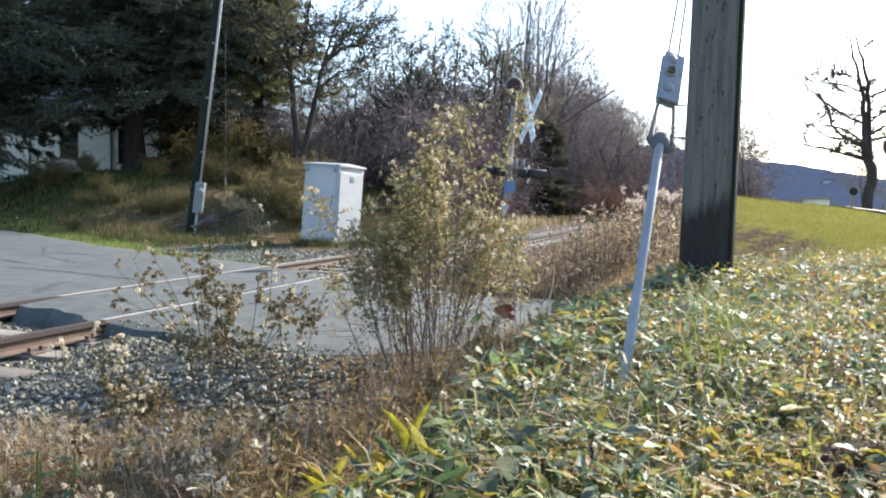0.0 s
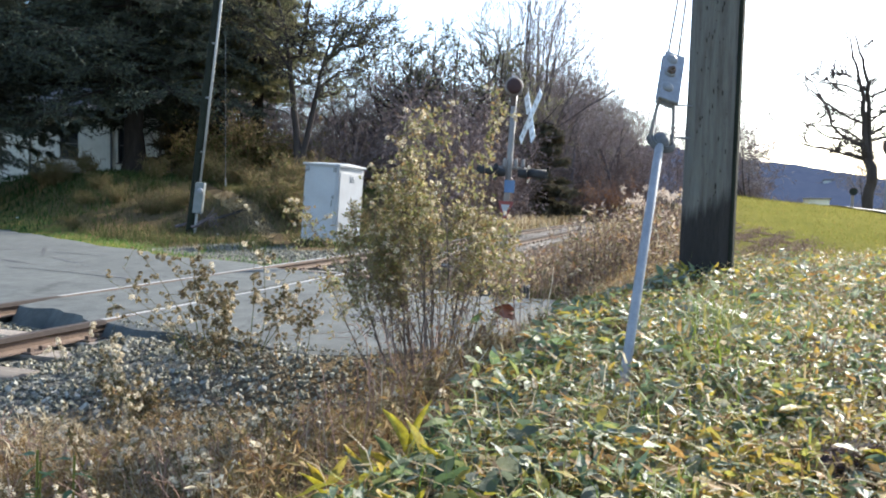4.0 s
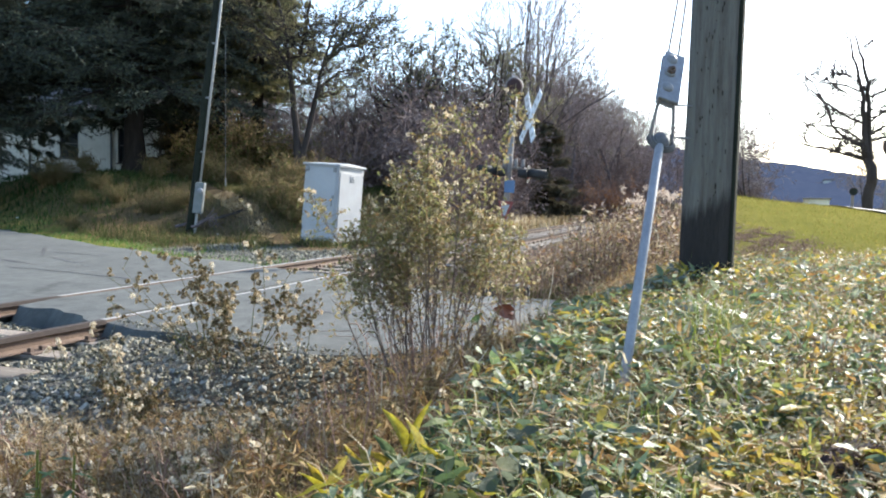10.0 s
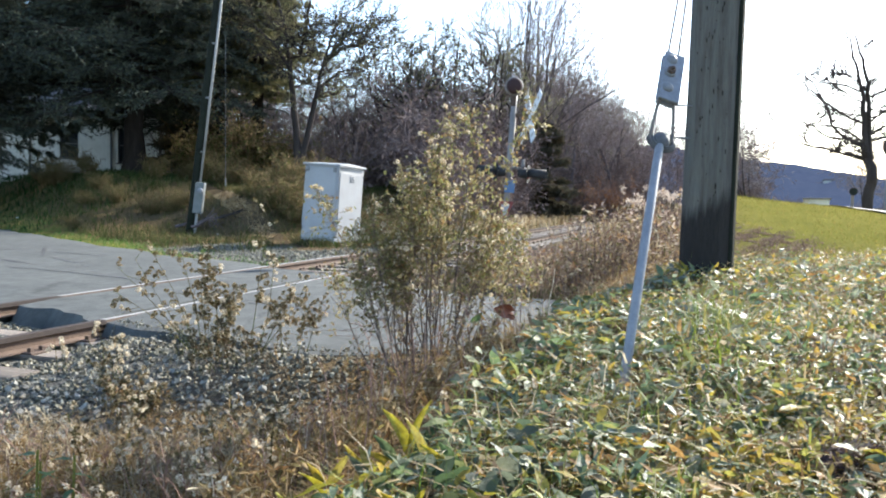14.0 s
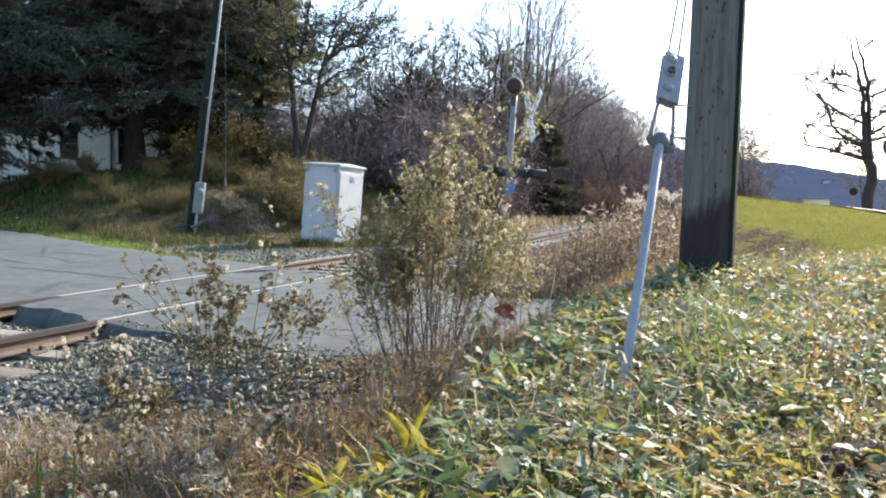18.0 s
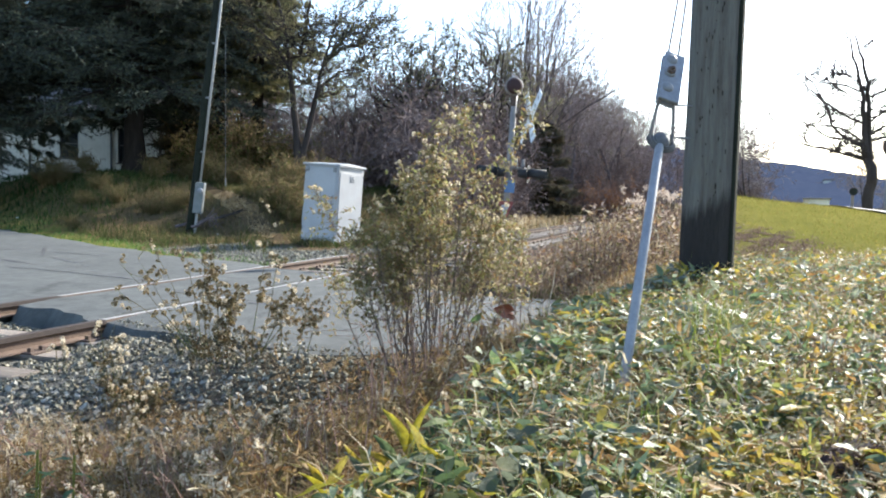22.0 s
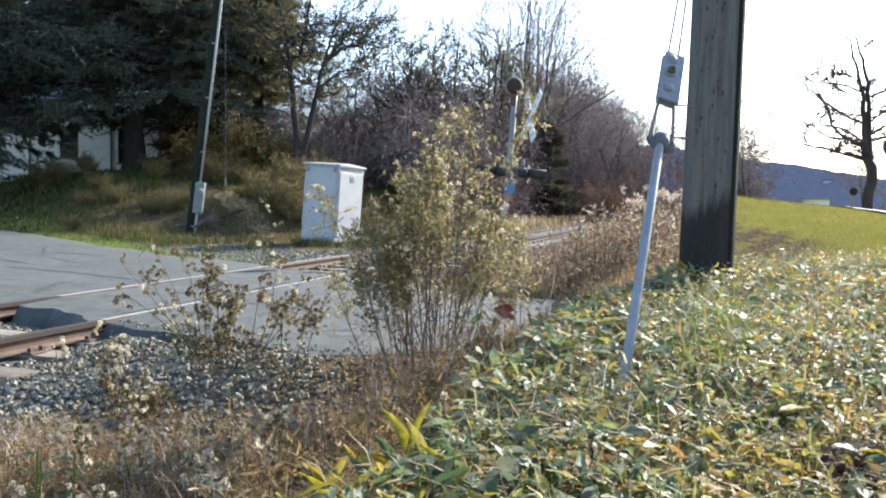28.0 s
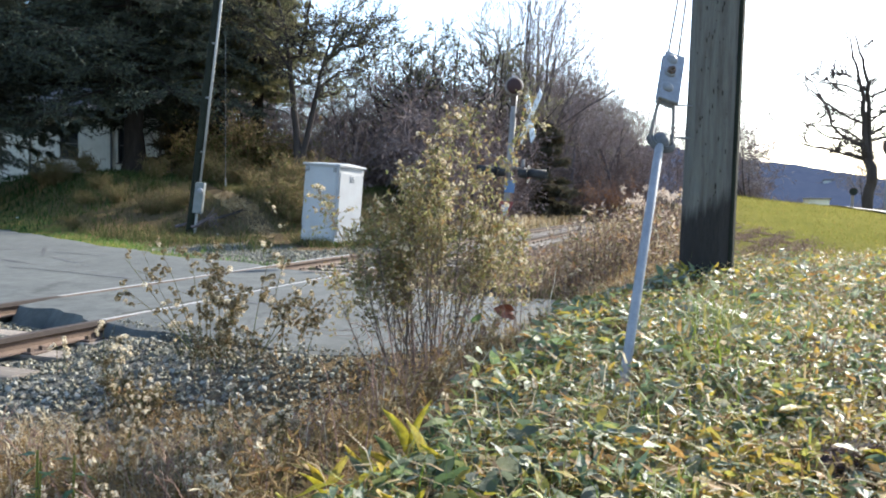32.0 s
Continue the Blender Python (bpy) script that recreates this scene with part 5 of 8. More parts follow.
def limbed_tree(name, seed, x, y, label, group, leaders, reach, bark, bias=0.0, per=13, finest=0.015, leaf=None, leaf_count=0, leaf_size=0.1, low=0.0, rise=0.05, sub=2, fine=3, stout=0.02, deep=0.03):
    """A tree of few main stems with long limbs. leaders: ((across, height) points, radius at foot and tip); reach: limb length by height; bias: limbs kept near the plane of the stems."""
    rng = np.random.default_rng(seed)
    ob = thing(name, pose(x, y, float(ground_z(x, y)) - 0.1), label, "tree", group)
    segs, tips = [], []
    for pts, r0, r1 in leaders:
        hs = np.linspace(0, 1, 14)
        ks = np.linspace(0, 1, len(pts))
        px, pz = np.interp(hs, ks, [p[0] for p in pts]), np.interp(hs, ks, [p[1] for p in pts])
        px[1:-1] = (px[:-2] + 2 * px[1:-1] + px[2:]) / 4
        line = np.stack([px + rng.normal(0, 0.02, 14), np.cumsum(rng.normal(0, deep, 14)), pz], 1)
        rad = r0 + (r1 - r0) * hs
        v, f = path_tube(line, rad, 12)
        put("trunk" if pts[0][1] < 0.5 else "limb", [(v, f, bark)], ob, smooth=True)
        for k in range(per):
            t = (k + rng.random()) / per
            z0 = float(np.interp(t, hs, pz))
            if z0 < low:
                continue
            p = np.array([np.interp(t, hs, line[:, 0]), np.interp(t, hs, line[:, 1]), z0])
            a = rng.choice([0, math.pi]) + rng.normal(0, 0.5) if rng.random() < bias else rng.uniform(0, 6.28)
            length = float(np.interp(z0, [q[0] for q in reach], [q[1] for q in reach])) * rng.uniform(0.7, 1.05)
            d = unit(np.array([math.cos(a), math.sin(a), 0.08 + 0.45 * t]))
            n, r = 8, max(stout, float(np.interp(t, hs, rad)) * 0.42)
            for i in range(n):
                d = unit(d + np.array([0, 0, rise * (0.6 + 1.2 * i / n)]) + rng.normal(0, 0.1, 3))
                q = p + d * length / n
                ra, rb = r * (1 - 0.85 * i / n), r * (1 - 0.85 * (i + 1) / n)
                segs.append((*p, *q, ra, rb, 1))
                if i > 0:
                    for _ in range(sub if length > 1.3 and t < 0.55 else 1):
                        w = rng.normal(size=3)
                        w = unit(w - d * w.dot(d))
                        grow(rng, q, unit(d * 0.9 + w * 0.6 + np.array([0, 0, 0.15])), length * rng.uniform(0.2, 0.5), rb * 0.6, 1, segs, tips, 0.07, 0.12, (0, fine), 0.7, 4)
                p = q
    segs = np.array(segs)
    segs[:, 6:8] = np.maximum(segs[:, 6:8], finest)
    pieces = [(*tubes(segs[:, :8], 4), bark)]
    if leaf:
        pick = segs[rng.integers(len(segs), size=leaf_count)]
        t = rng.random((leaf_count, 1))
        pos = pick[:, :3] * (1 - t) + pick[:, 3:6] * t + rng.normal(0, leaf_size, (leaf_count, 3))
        pieces.append((*blades(pos, random_dirs(rng, leaf_count, -0.4), random_dirs(rng, leaf_count, 0.5), rng.uniform(0.6, 1.3, leaf_count) * leaf_size, rng.uniform(0.4, 0.8, leaf_count) * leaf_size), leaf))
    put("crown", pieces, ob)
    return ob


CANOPY = ((-0.167, 0.131), (-0.138, 0.146), (-0.109, 0.159), (-0.073, 0.177), (-0.047, 0.195), (0.007, 0.203), (0.058, 0.198), (0.08, 0.186), (0.124, 0.178), (0.175, 0.167), (0.186, 0.144), (0.227, 0.139), (0.264, 0.106), (0.277, 0.072), (0.288, 0.045), (0.392, 0.021))


def canopy_scale(master, x, y):
    """How far to scale a tree so that it reaches the canopy, whose height is given by bearing as rise over run from the crossing."""
    top = max(float(np.percentile([v.co.z for v in c.data.vertices], 96)) for c in master.children)
    rise = float(np.interp(x / y, [q[0] for q in CANOPY], [q[1] for q in CANOPY]))
    return min(1.45, max(0.12, (1.03 + rise * y - float(ground_z(x, y))) / top))


def build_trees():
    # tall dark pines before the house
    a = make_pine("pine_tree", 21, 16, 0.42, "tall dark pine with drooping boughs before the house", 3.3, 6.6, None, 0.34, 2.2)
    plant(a, [(-12.95, 32.0), (-21.6, 32.0)], "pines by the road", 1, 0.98, 1.08)
    b = make_pine("pine_tree", 22, 14, 0.32, "dense dark pine with low boughs beside the road", 4.2, 4.6, None, 0.45, 1.8)
    plant(b, [(-24.5, 54.0), (-15.5, 53.0), (-30.0, 57.0), (-20.5, 56.0), (-20.4, 30.0), (-15.2, 43.0)], "pines by the road", 2, 0.95, 1.15)
    plant(copy_thing(b, pose(0, 0, 0)), [(-37.0, 60.0), (-32.0, 62.0), (-27.0, 61.0), (-22.5, 63.0), (-18.4, 61.0)], "tall pines behind the house", 6, 1.45, 1.65)
    c = make_pine("cedar_tree", 23, 11.5, 0.22, "olive-green evergreen at the edge of the pines", 6.2, 3.4, M_CEDAR, 0.3, 1.6)
    plant(c, [(-8.4, 35.0), (-11.0, 37.5), (-9.0, 36.3), (-9.9, 34.2)], "evergreens by the track", 3, 0.95, 1.1)
    d = make_pine("small_spruce", 24, 4.6, 0.1, "small dark brownish spruce beside the track", 0.4, 1.75, M_SPRUCE, 0.3, 1.9)
    plant(d, [(5.75, 43.0), (-12.9, 38.6), (-12.1, 39.5)], "evergreens by the track", 4, 1.0, 1.25)
    # half-bare tree with thin olive leaves, forking low
    limbed_tree("ash_tree", 31, -5.85, 31.0, "half-bare broadleaf tree with thin olive leaves, forked low", "half-bare trees",
                (([(-0.02, -0.2), (0.0, 1.6), (-0.22, 3.4), (-0.38, 5.2), (-0.6, 6.6), (-1.0, 8.6)], 0.19, 0.03), ([(0.05, 1.4), (0.34, 2.4), (0.62, 3.8), (0.95, 5.2), (1.8, 6.4), (2.7, 7.0)], 0.14, 0.016),
                 ([(-0.38, 5.0), (-0.9, 5.9), (-1.9, 6.8)], 0.09, 0.03), ([(0.6, 3.7), (0.9, 4.4), (1.7, 5.0), (2.5, 5.1)], 0.07, 0.025), ([(0.0, 5.4), (0.3, 6.8), (0.6, 8.8)], 0.07, 0.03), ([(1.0, 5.3), (1.7, 5.9), (2.6, 6.1), (3.3, 5.9)], 0.05, 0.014), ([(0.95, 5.2), (1.3, 6.4), (1.9, 8.0)], 0.06, 0.016)),
                [(2.0, 0.5), (4.0, 1.5), (6.0, 2.0), (9.0, 1.6)], M_BARK, 0.3, 15, 0.009, M_SPARSE, 7500, 0.085, 3.0, 0.03, 2)
    # bare woods along the far side of the track
    rng = np.random.default_rng(40)
    kinds = [make_tree("bare_tree", 41, 10.5, 0.16, "bare autumn tree with fine brown twigs", "tree", None, 0, 0.1, (11, 5, 3), 0.09, 0.18, finest=0.015, bark=M_BARK_GREY),
             make_tree("bare_tree", 42, 9.0, 0.13, "bare autumn tree with a wide twiggy crown", "tree", M_SPARSE, 1200, 0.14, (12, 5, 3), 0.05, 0.22, finest=0.015, bark=M_BARK_GREY),
             make_tree("bare_tree", 43, 12.5, 0.17, "tall slim bare tree with upright twigs", "tree", None, 0, 0.1, (13, 5, 4), 0.13, 0.15, 1.1, 0, None, 0.85, 0.0115, bark=M_BARK_GREY),
             make_tree("bare_tree", 44, 8.0, 0.12, "low bare tree with a dense brown crown", "tree", None, 0, 0.1, (14, 6, 3), 0.06, 0.2, finest=0.016, bark=M_BARK_GREY)]
    spots = [[], [], [], []]
    for s in np.arange(54, 150, 1.7):
        for row in range(3 if s < 75 else 2):
            n = TRACK_N - 5.0 - rng.uniform(0, 3) - row * rng.uniform(4, 8) - 0.02 * s
            x, y = to_xy(n, s + rng.uniform(-1.5, 1.5))
            spots[int(rng.integers(4))].append((x, y))
    for i, (k, sp) in enumerate(zip(kinds, spots)):
        if i == 2:
            for x, y, c, rz in ((3.7, 50.0, 1.18, 40), (4.8, 49.5, 1.32, 90), (5.9, 51.0, 1.32, 150), (7.0, 52.0, 1.15, 250), (8.2, 53.0, 1.0, 310)):
                tall = copy_thing(k, pose(x, y, 0.1, 0, 0, rz))
                tall.matrix_basis = pose(x, y, 0.1, 0, 0, rz) @ Matrix.Scale(c, 4)
                tagged(tall, group="bare woods along the track")
        for q, (x, y) in enumerate(sp):
            c = canopy_scale(k, x, y) * rng.uniform(0.72, 0.97) * (0.74 if -0.12 < x / y < 0.065 else 1)
            m = pose(x, y, float(ground_z(x, y)) - 0.05, 0, 0, rng.uniform(0, 360))
            ob = k if q == 0 else copy_thing(k, m)
            ob.matrix_basis = m @ Matrix.Scale(c, 4)
            tagged(ob, group="bare woods along the track")
    # broad dark-limbed trees at the front of the woods, a few olive leaves left on some
    o = make_tree("bare_oak", 45, 10.5, 0.26, "broad dark-limbed tree with a few olive leaves", "tree", M_SPARSE, 2600, 0.13, (9, 5, 5), 0.06, 0.26, 1.15, 0, None, 1.0, 0.0095, 0.6)
    o2 = make_tree("bare_oak", 46, 10.0, 0.2, "broad bare tree with a hazy twiggy crown", "tree", None, 0, 0.1, (13, 7, 5), 0.06, 0.24, 0.8, 0, None, 0.95, 0.0095, 0.5, M_BARK_GREY)
    leafy = ((-3.4, 45.0, 20), (-1.2, 45.5, 110), (1.0, 46.5, 200), (3.2, 46.0, 290))
    hazy = ((8.2, 50.0, 130), (9.6, 52.0, 170), (10.8, 53.0, 20), (12.2, 55.0, 330), (13.2, 54.0, 210), (14.4, 57.0, 80), (15.4, 58.5, 290), (7.4, 51.0, 100), (8.6, 53.0, 200), (6.4, 52.0, 10), (11.4, 51.0, 250), (-4.9, 48.0, 60), (-6.2, 47.0, 130), (-5.6, 44.0, 20), (-4.3, 46.5, 100), (-7.2, 45.5, 200), (-3.9, 50.0, 300), (-6.0, 50.5, 40), (-2.2, 51.0, 80), (-4.8, 42.5, 250), (-7.8, 48.0, 170))
    for master, places in ((o, leafy), (o2, hazy)):
        for i, (x, y, rz) in enumerate(places):
            m = pose(x, y, float(ground_z(x, y)) - 0.05, 0, 0, rz)
            ob = master if i == 0 else copy_thing(master, m)
            ob.matrix_basis = m @ Matrix.Scale(canopy_scale(master, x, y) * (rng.uniform(0.92, 1.0) if -0.12 < x / y < 0.065 else rng.uniform(1.0, 1.1)), 4)
            tagged(ob, group="dark-limbed trees at the front of the woods")
    for x, y, c, rz in ((-10.6, 44.0, 0.55, 10), (-12.3, 46.0, 0.62, 80), (-9.0, 45.0, 0.5, 160), (-11.4, 48.0, 0.66, 250), (-13.6, 47.0, 0.6, 310), (-9.8, 47.0, 0.72, 40), (-8.3, 49.0, 0.78, 100), (-7.2, 47.5, 0.74, 200)):
        m = pose(x, y, float(ground_z(x, y)) - 0.05, 0, 0, rz)
        ob = copy_thing(o2, m)
        ob.matrix_basis = m @ Matrix.Scale(c, 4)
        tagged(ob, group="dark-limbed trees at the front of the woods")
    for seed, x, y, c in ((71, 0.3, 41.0, 1.0), (72, -2.7, 42.5, 0.98), (73, 2.7, 43.5, 1.03), (74, -5.3, 45.0, 0.86)):
        oak = limbed_tree("spreading_oak", seed, x, y, "spreading dark-limbed tree with thin olive leaves at its top", "dark-limbed trees at the front of the woods",
                          (([(0, -0.2), (0.05, 1.0), (0.0, 2.0), (0.2, 3.4), (0.1, 5.4), (0.4, 8.2)], 0.2, 0.03), ([(0.0, 1.6), (-0.7, 2.6), (-1.7, 3.9), (-2.2, 5.6), (-3.1, 7.3)], 0.13, 0.025),
                           ([(0.02, 1.9), (0.8, 3.2), (1.5, 4.6), (2.3, 6.0), (2.6, 7.8)], 0.12, 0.025), ([(0.1, 3.2), (-0.6, 4.9), (-1.0, 6.6), (-0.9, 8.2)], 0.09, 0.02), ([(-1.6, 3.8), (-2.6, 4.3), (-3.9, 5.2)], 0.07, 0.02)),
                          [(2.0, 1.2), (4.0, 1.7), (6.0, 1.9), (9.0, 1.3)], M_BARK, 0.4, 15, 0.013, M_SPARSE, 5200, 0.095, 2.6, 0.04, 2)
        oak.matrix_basis = oak.matrix_basis @ pose(0, 0, 0, 0, 0, (seed - 71) * 140) @ Matrix.Scale(c, 4)
    # big bare tree on the lawn, and lesser ones by the lane
    limbed_tree("bare_maple", 80, 17.05, 31.0, "large bare twin-stemmed tree with long sweeping limbs by the lane", "trees by the lane",
                (([(0.02, -0.2), (0.02, 1.4), (0.0, 2.1), (-0.03, 2.75)], 0.21, 0.17), ([(-0.07, 2.5), (-0.27, 3.3), (-0.33, 4.2), (-0.44, 5.2), (-0.63, 5.85), (-0.92, 6.45), (-1.2, 7.3)], 0.125, 0.03),
                 ([(0.05, 2.5), (-0.04, 3.3), (-0.12, 4.8), (-0.25, 5.8), (-0.48, 6.6), (-0.75, 7.5)], 0.125, 0.03),
                 ([(-0.1, 2.5), (-0.96, 2.74), (-1.8, 2.95), (-2.48, 3.0), (-2.94, 3.2), (-3.45, 3.65)], 0.067, 0.021), ([(-0.2, 3.1), (-1.22, 3.45), (-1.71, 4.2), (-1.96, 4.8), (-2.3, 5.45), (-2.65, 5.95)], 0.067, 0.021),
                 ([(-0.3, 3.95), (-1.1, 4.25), (-1.73, 4.63), (-2.27, 4.9), (-2.8, 5.15)], 0.054, 0.019), ([(-0.45, 5.2), (-1.1, 5.43), (-1.62, 5.5), (-2.3, 5.48), (-2.8, 5.7)], 0.045, 0.018),
                 ([(-0.55, 5.8), (-1.2, 5.85), (-1.7, 5.7)], 0.038, 0.018), ([(-0.4, 4.75), (-0.85, 5.0), (-1.35, 5.3)], 0.040, 0.018), ([(-0.15, 2.9), (-0.9, 3.3), (-1.82, 3.36), (-2.3, 3.75), (-2.9, 4.0), (-3.35, 4.35)], 0.054, 0.019),
                 ([(-0.1, 2.6), (-1.4, 2.78), (-2.05, 2.65)], 0.045, 0.018), ([(-0.25, 3.2), (-1.0, 3.6), (-1.7, 3.8), (-2.6, 3.8), (-3.1, 3.7)], 0.049, 0.018),
                 ([(0.0, 3.5), (0.57, 3.85), (1.3, 4.1), (2.1, 4.7)], 0.054, 0.019), ([(-0.1, 5.0), (0.5, 5.27), (1.25, 5.8)], 0.045, 0.018), ([(0.0, 3.3), (0.67, 3.4), (1.6, 3.35)], 0.045, 0.018), ([(0.0, 4.05), (0.54, 4.5), (1.15, 4.95)], 0.045, 0.018)),
                [(2.3, 0.7), (3.5, 1.3), (5.0, 1.1), (6.0, 0.8), (8.5, 0.6)], M_BARK, 0.5, 7, 0.0115, None, 0, 0.1, 2.45, 0.06, 1, 2, 0.02, 0.07)
    t = make_tree("bare_sapling", 62, 6.0, 0.1, "small bare tree beyond the lawn", "tree", None, 0, 0.1, (12, 7, 5), 0.06, 0.22, 1.0, 2, None, 0.95, 0.014)
    plant(t, [(17.0, 43.0), (18.0, 45.0), (15.6, 52.0), (34.0, 62.0), (17.6, 47.0)], "trees by the lane", 61, 0.82, 0.95)


# ---- brush, reeds and grass ----
def make_bush(name, seed, height, width, label, stem_mat, leaf, leaf_count, leaf_size, stems=26, twigs=(5, 3)):
    rng = np.random.default_rng(seed)
    segs, tips = [], []
    for k in range(stems):
        a = rng.uniform(0, 2 * np.pi)
        p = np.array([math.cos(a), math.sin(a), 0]) * rng.uniform(0, width * 0.22)
        p[2] = -0.1
        d = unit(np.array([math.cos(a) * rng.uniform(0.1, 0.8), math.sin(a) * rng.uniform(0.1, 0.8), 1.0]))
        grow(rng, p, d, height * rng.uniform(0.3, 1.0), 0.012 * height, 0, segs, tips, 0.05, 0.18, twigs, 0.8, 4)
    segs = np.array(segs)
    segs[:, 6:8] = np.maximum(segs[:, 6:8], 0.0055 * height / 2)
    ob = thing(name, pose(0, 0, -60), label, "bush")
    put("twiggery", [(*tubes(segs[:, :8], 3), stem_mat)], ob)
    pick = segs[rng.integers(len(segs), size=leaf_count)]
    t = rng.random((leaf_count, 1))
    pos = pick[:, :3] * (1 - t) + pick[:, 3:6] * t + rng.normal(0, leaf_size * 0.6, (leaf_count, 3))
    pos[:, 2] = np.maximum(pos[:, 2], 0.02)
    put("foliage", [(*blades(pos, random_dirs(rng, leaf_count), random_dirs(rng, leaf_count, 0.3), rng.uniform(0.6, 1.3, leaf_count) * leaf_size, rng.uniform(0.35, 0.7, leaf_count) * leaf_size), leaf)], ob)
    return ob


def path_off(n, s):
    """How far a place lies from the trodden strip on the bank."""
    return np.abs(s - (18.36 + (-n - 11.4) * 0.917)) * 0.737


def worn(n, s):
    """Bare dark soil beside the trodden strip, on the side of the service pole."""
    off = 18.36 + (-n - 11.4) * 0.917 - s
    return 0.55 * ease(off, 0.2, 0.5) * (1 - ease(off, 1.6, 2.4)) * ease(-n, 12.0, 12.6)


def build_brush():
    rng = np.random.default_rng(70)
    a = make_bush("brush_thicket", 71, 2.6, 2.6, "dense brown leafless thicket", M_BRUSH, M_BRUSH, 1300, 0.13, 24, (4, 3))
    spots = []
    for s in np.arange(30, 120, 1.9):
        for row in range(2):
            n = TRACK_N - 3.8 - rng.uniform(0, 1.6) - row * rng.uniform(2, 5) - 0.015 * s
            spots.append(to_xy(n, s))
    for s in np.arange(36, 110, 1.7):
        for row in range(3):
            spots.append(to_xy(TRACK_N - 8.0 - rng.uniform(0, 20) - 0.02 * s, s))
    tall = len(spots)
    for s in np.arange(52, 120, 3.4):
        spots.append(to_xy(TRACK_N + 4.2 + rng.uniform(0, 2.5), s))
    low = [(x, 78 + rng.uniform(-6, 8)) for x in np.arange(27, 75, 2.6)]
    for i, (x, y) in enumerate(spots):
        c = min(rng.uniform(0.9, 1.9), canopy_scale(a, x, y) * rng.uniform(0.45, 0.8) * 1.5 if i >= 40 or x / y > 0.2 else 9)
        m = pose(x, y, float(ground_z(x, y)) - 0.05, 0, 0, rng.uniform(0, 360))
        ob = a if i == 0 else copy_thing(a, m)
        ob.matrix_basis = m @ Matrix.Scale(c, 4)
        tagged(ob, group="thickets along the track")
    for x, y in low:
        m = pose(x, y, float(ground_z(x, y)) - 0.05, 0, 0, rng.uniform(0, 360))
        ob = copy_thing(a, m)
        ob.matrix_basis = m @ Matrix.Scale(rng.uniform(0.4, 0.75), 4)
        tagged(ob, group="thickets along the track")
    for x, y, c in ((18.0, 46.0, 1.2), (19.0, 47.5, 1.0), (-11.0, 41.5, 1.3), (-9.6, 42.5, 1.4), (-12.4, 43.0, 1.5), (-8.4, 41.5, 1.2), (-13.6, 41.0, 1.3), (11.0, 52.0, 1.5), (12.4, 54.0, 1.5), (13.6, 55.0, 1.4), (15.0, 58.0, 1.3), (16.4, 59.0, 0.9), (18.4, 64.0, 0.7)):
        m = pose(x, y, float(ground_z(x, y)) - 0.05, 0, 0, rng.uniform(0, 360))
        ob = copy_thing(a, m)
        ob.matrix_basis = m @ Matrix.Scale(c, 4)
        tagged(ob, group="thickets along the track")
    b = make_bush("russet_bush", 73, 2.6, 1.8, "russet bush still holding dry leaves", M_BRUSH, M_RUSSET, 2600, 0.09, 22)
    plant(b, [(9.5, 43.0), (9.9, 44.0)], "russet bushes", 74, 0.85, 1.1)
    c = make_bush("bank_bush", 75, 1.5, 1.5, "tangled olive and brown bush on the bank", M_BANKBRUSH, M_BANKBRUSH, 3600, 0.072, 26)
    sp = []
    for k in range(40):
        n, far = rng.uniform(-24, -9.3), rng.uniform(1.8, 9.0)
        if n > -16.5:
            far = rng.uniform(8.0, 15)
        if n < -21.5 or (n < -18 and not 2.5 < far < 7):
            continue
        if path_off(n, float(road_far(n)) + far) < 1.0:
            continue
        sp.append(to_xy(n, float(road_far(n)) + far))
    plant(copy_thing(c, pose(0, 0, 0)), sp, "bushes on the bank", 77, 0.25, 0.55)
    sp = [(-4.7, 22.9), (-4.1, 22.6), (-5.0, 23.6), (-4.2, 23.9), (-3.6, 23.3), (-5.5, 24.7), (-4.7, 24.9), (-3.9, 24.6), (-6.2, 25.6), (-4.4, 26.5), (-5.3, 27.5), (-6.3, 29.0), (-7.3, 30.0), (-8.4, 30.0), (-9.3, 31.0), (-10.4, 31.0), (-4.0, 25.0), (-4.8, 25.2), (-5.0, 30.5), (-6.4, 31.5), (-7.9, 32.5), (-9.6, 33.0), (-11.2, 30.0)]
    plant(c, sp, "bushes on the bank", 76, 0.5, 1.0)
    for x, y, k in ((-8.8, 34.0, 2.3), (-9.9, 34.5, 2.0), (-7.6, 34.5, 2.2), (-10.8, 35.5, 1.8), (-9.3, 36.5, 2.0), (-7.0, 36.0, 1.8), (-5.0, 37.0, 1.6), (-14.6, 31.5, 0.7), (-15.6, 31.0, 0.9), (-16.4, 32.0, 0.8)):
        m = pose(x, y, float(ground_z(x, y)) - 0.05, 0, 0, rng.uniform(0, 360))
        ob = copy_thing(c, m)
        ob.matrix_basis = m @ Matrix.Scale(k * rng.uniform(0.85, 1.1), 4)
        tagged(ob, group="bushes on the bank")

    def field(name, count, n0, n1, s0, s1, length, width, bend, mat, label, lean=0.35, extra=None):
        n, s = rng.uniform(n0, n1, count), rng.uniform(s0, s1, count)
        ok = (s < road_near(n) - 0.02) | (s > road_far(n) + 0.05)
        if extra is not None:
            ok &= extra(n, s)
        tuft = 0.5 + 0.5 * np.sin(n * 3.1 + 2 * np.sin(s * 1.7)) * np.cos(s * 2.3 + n)
        ok &= rng.random(count) > shoulder(n, s - road_far(n)) * (1.0 - 0.7 * (tuft > 0.62))
        n, s = n[ok], s[ok]
        x, y = to_xy(n, s)
        pos = np.stack([x, y, ground_z(x, y) - 0.02], 1)
        d = rng.normal(0, lean, (len(n), 3))
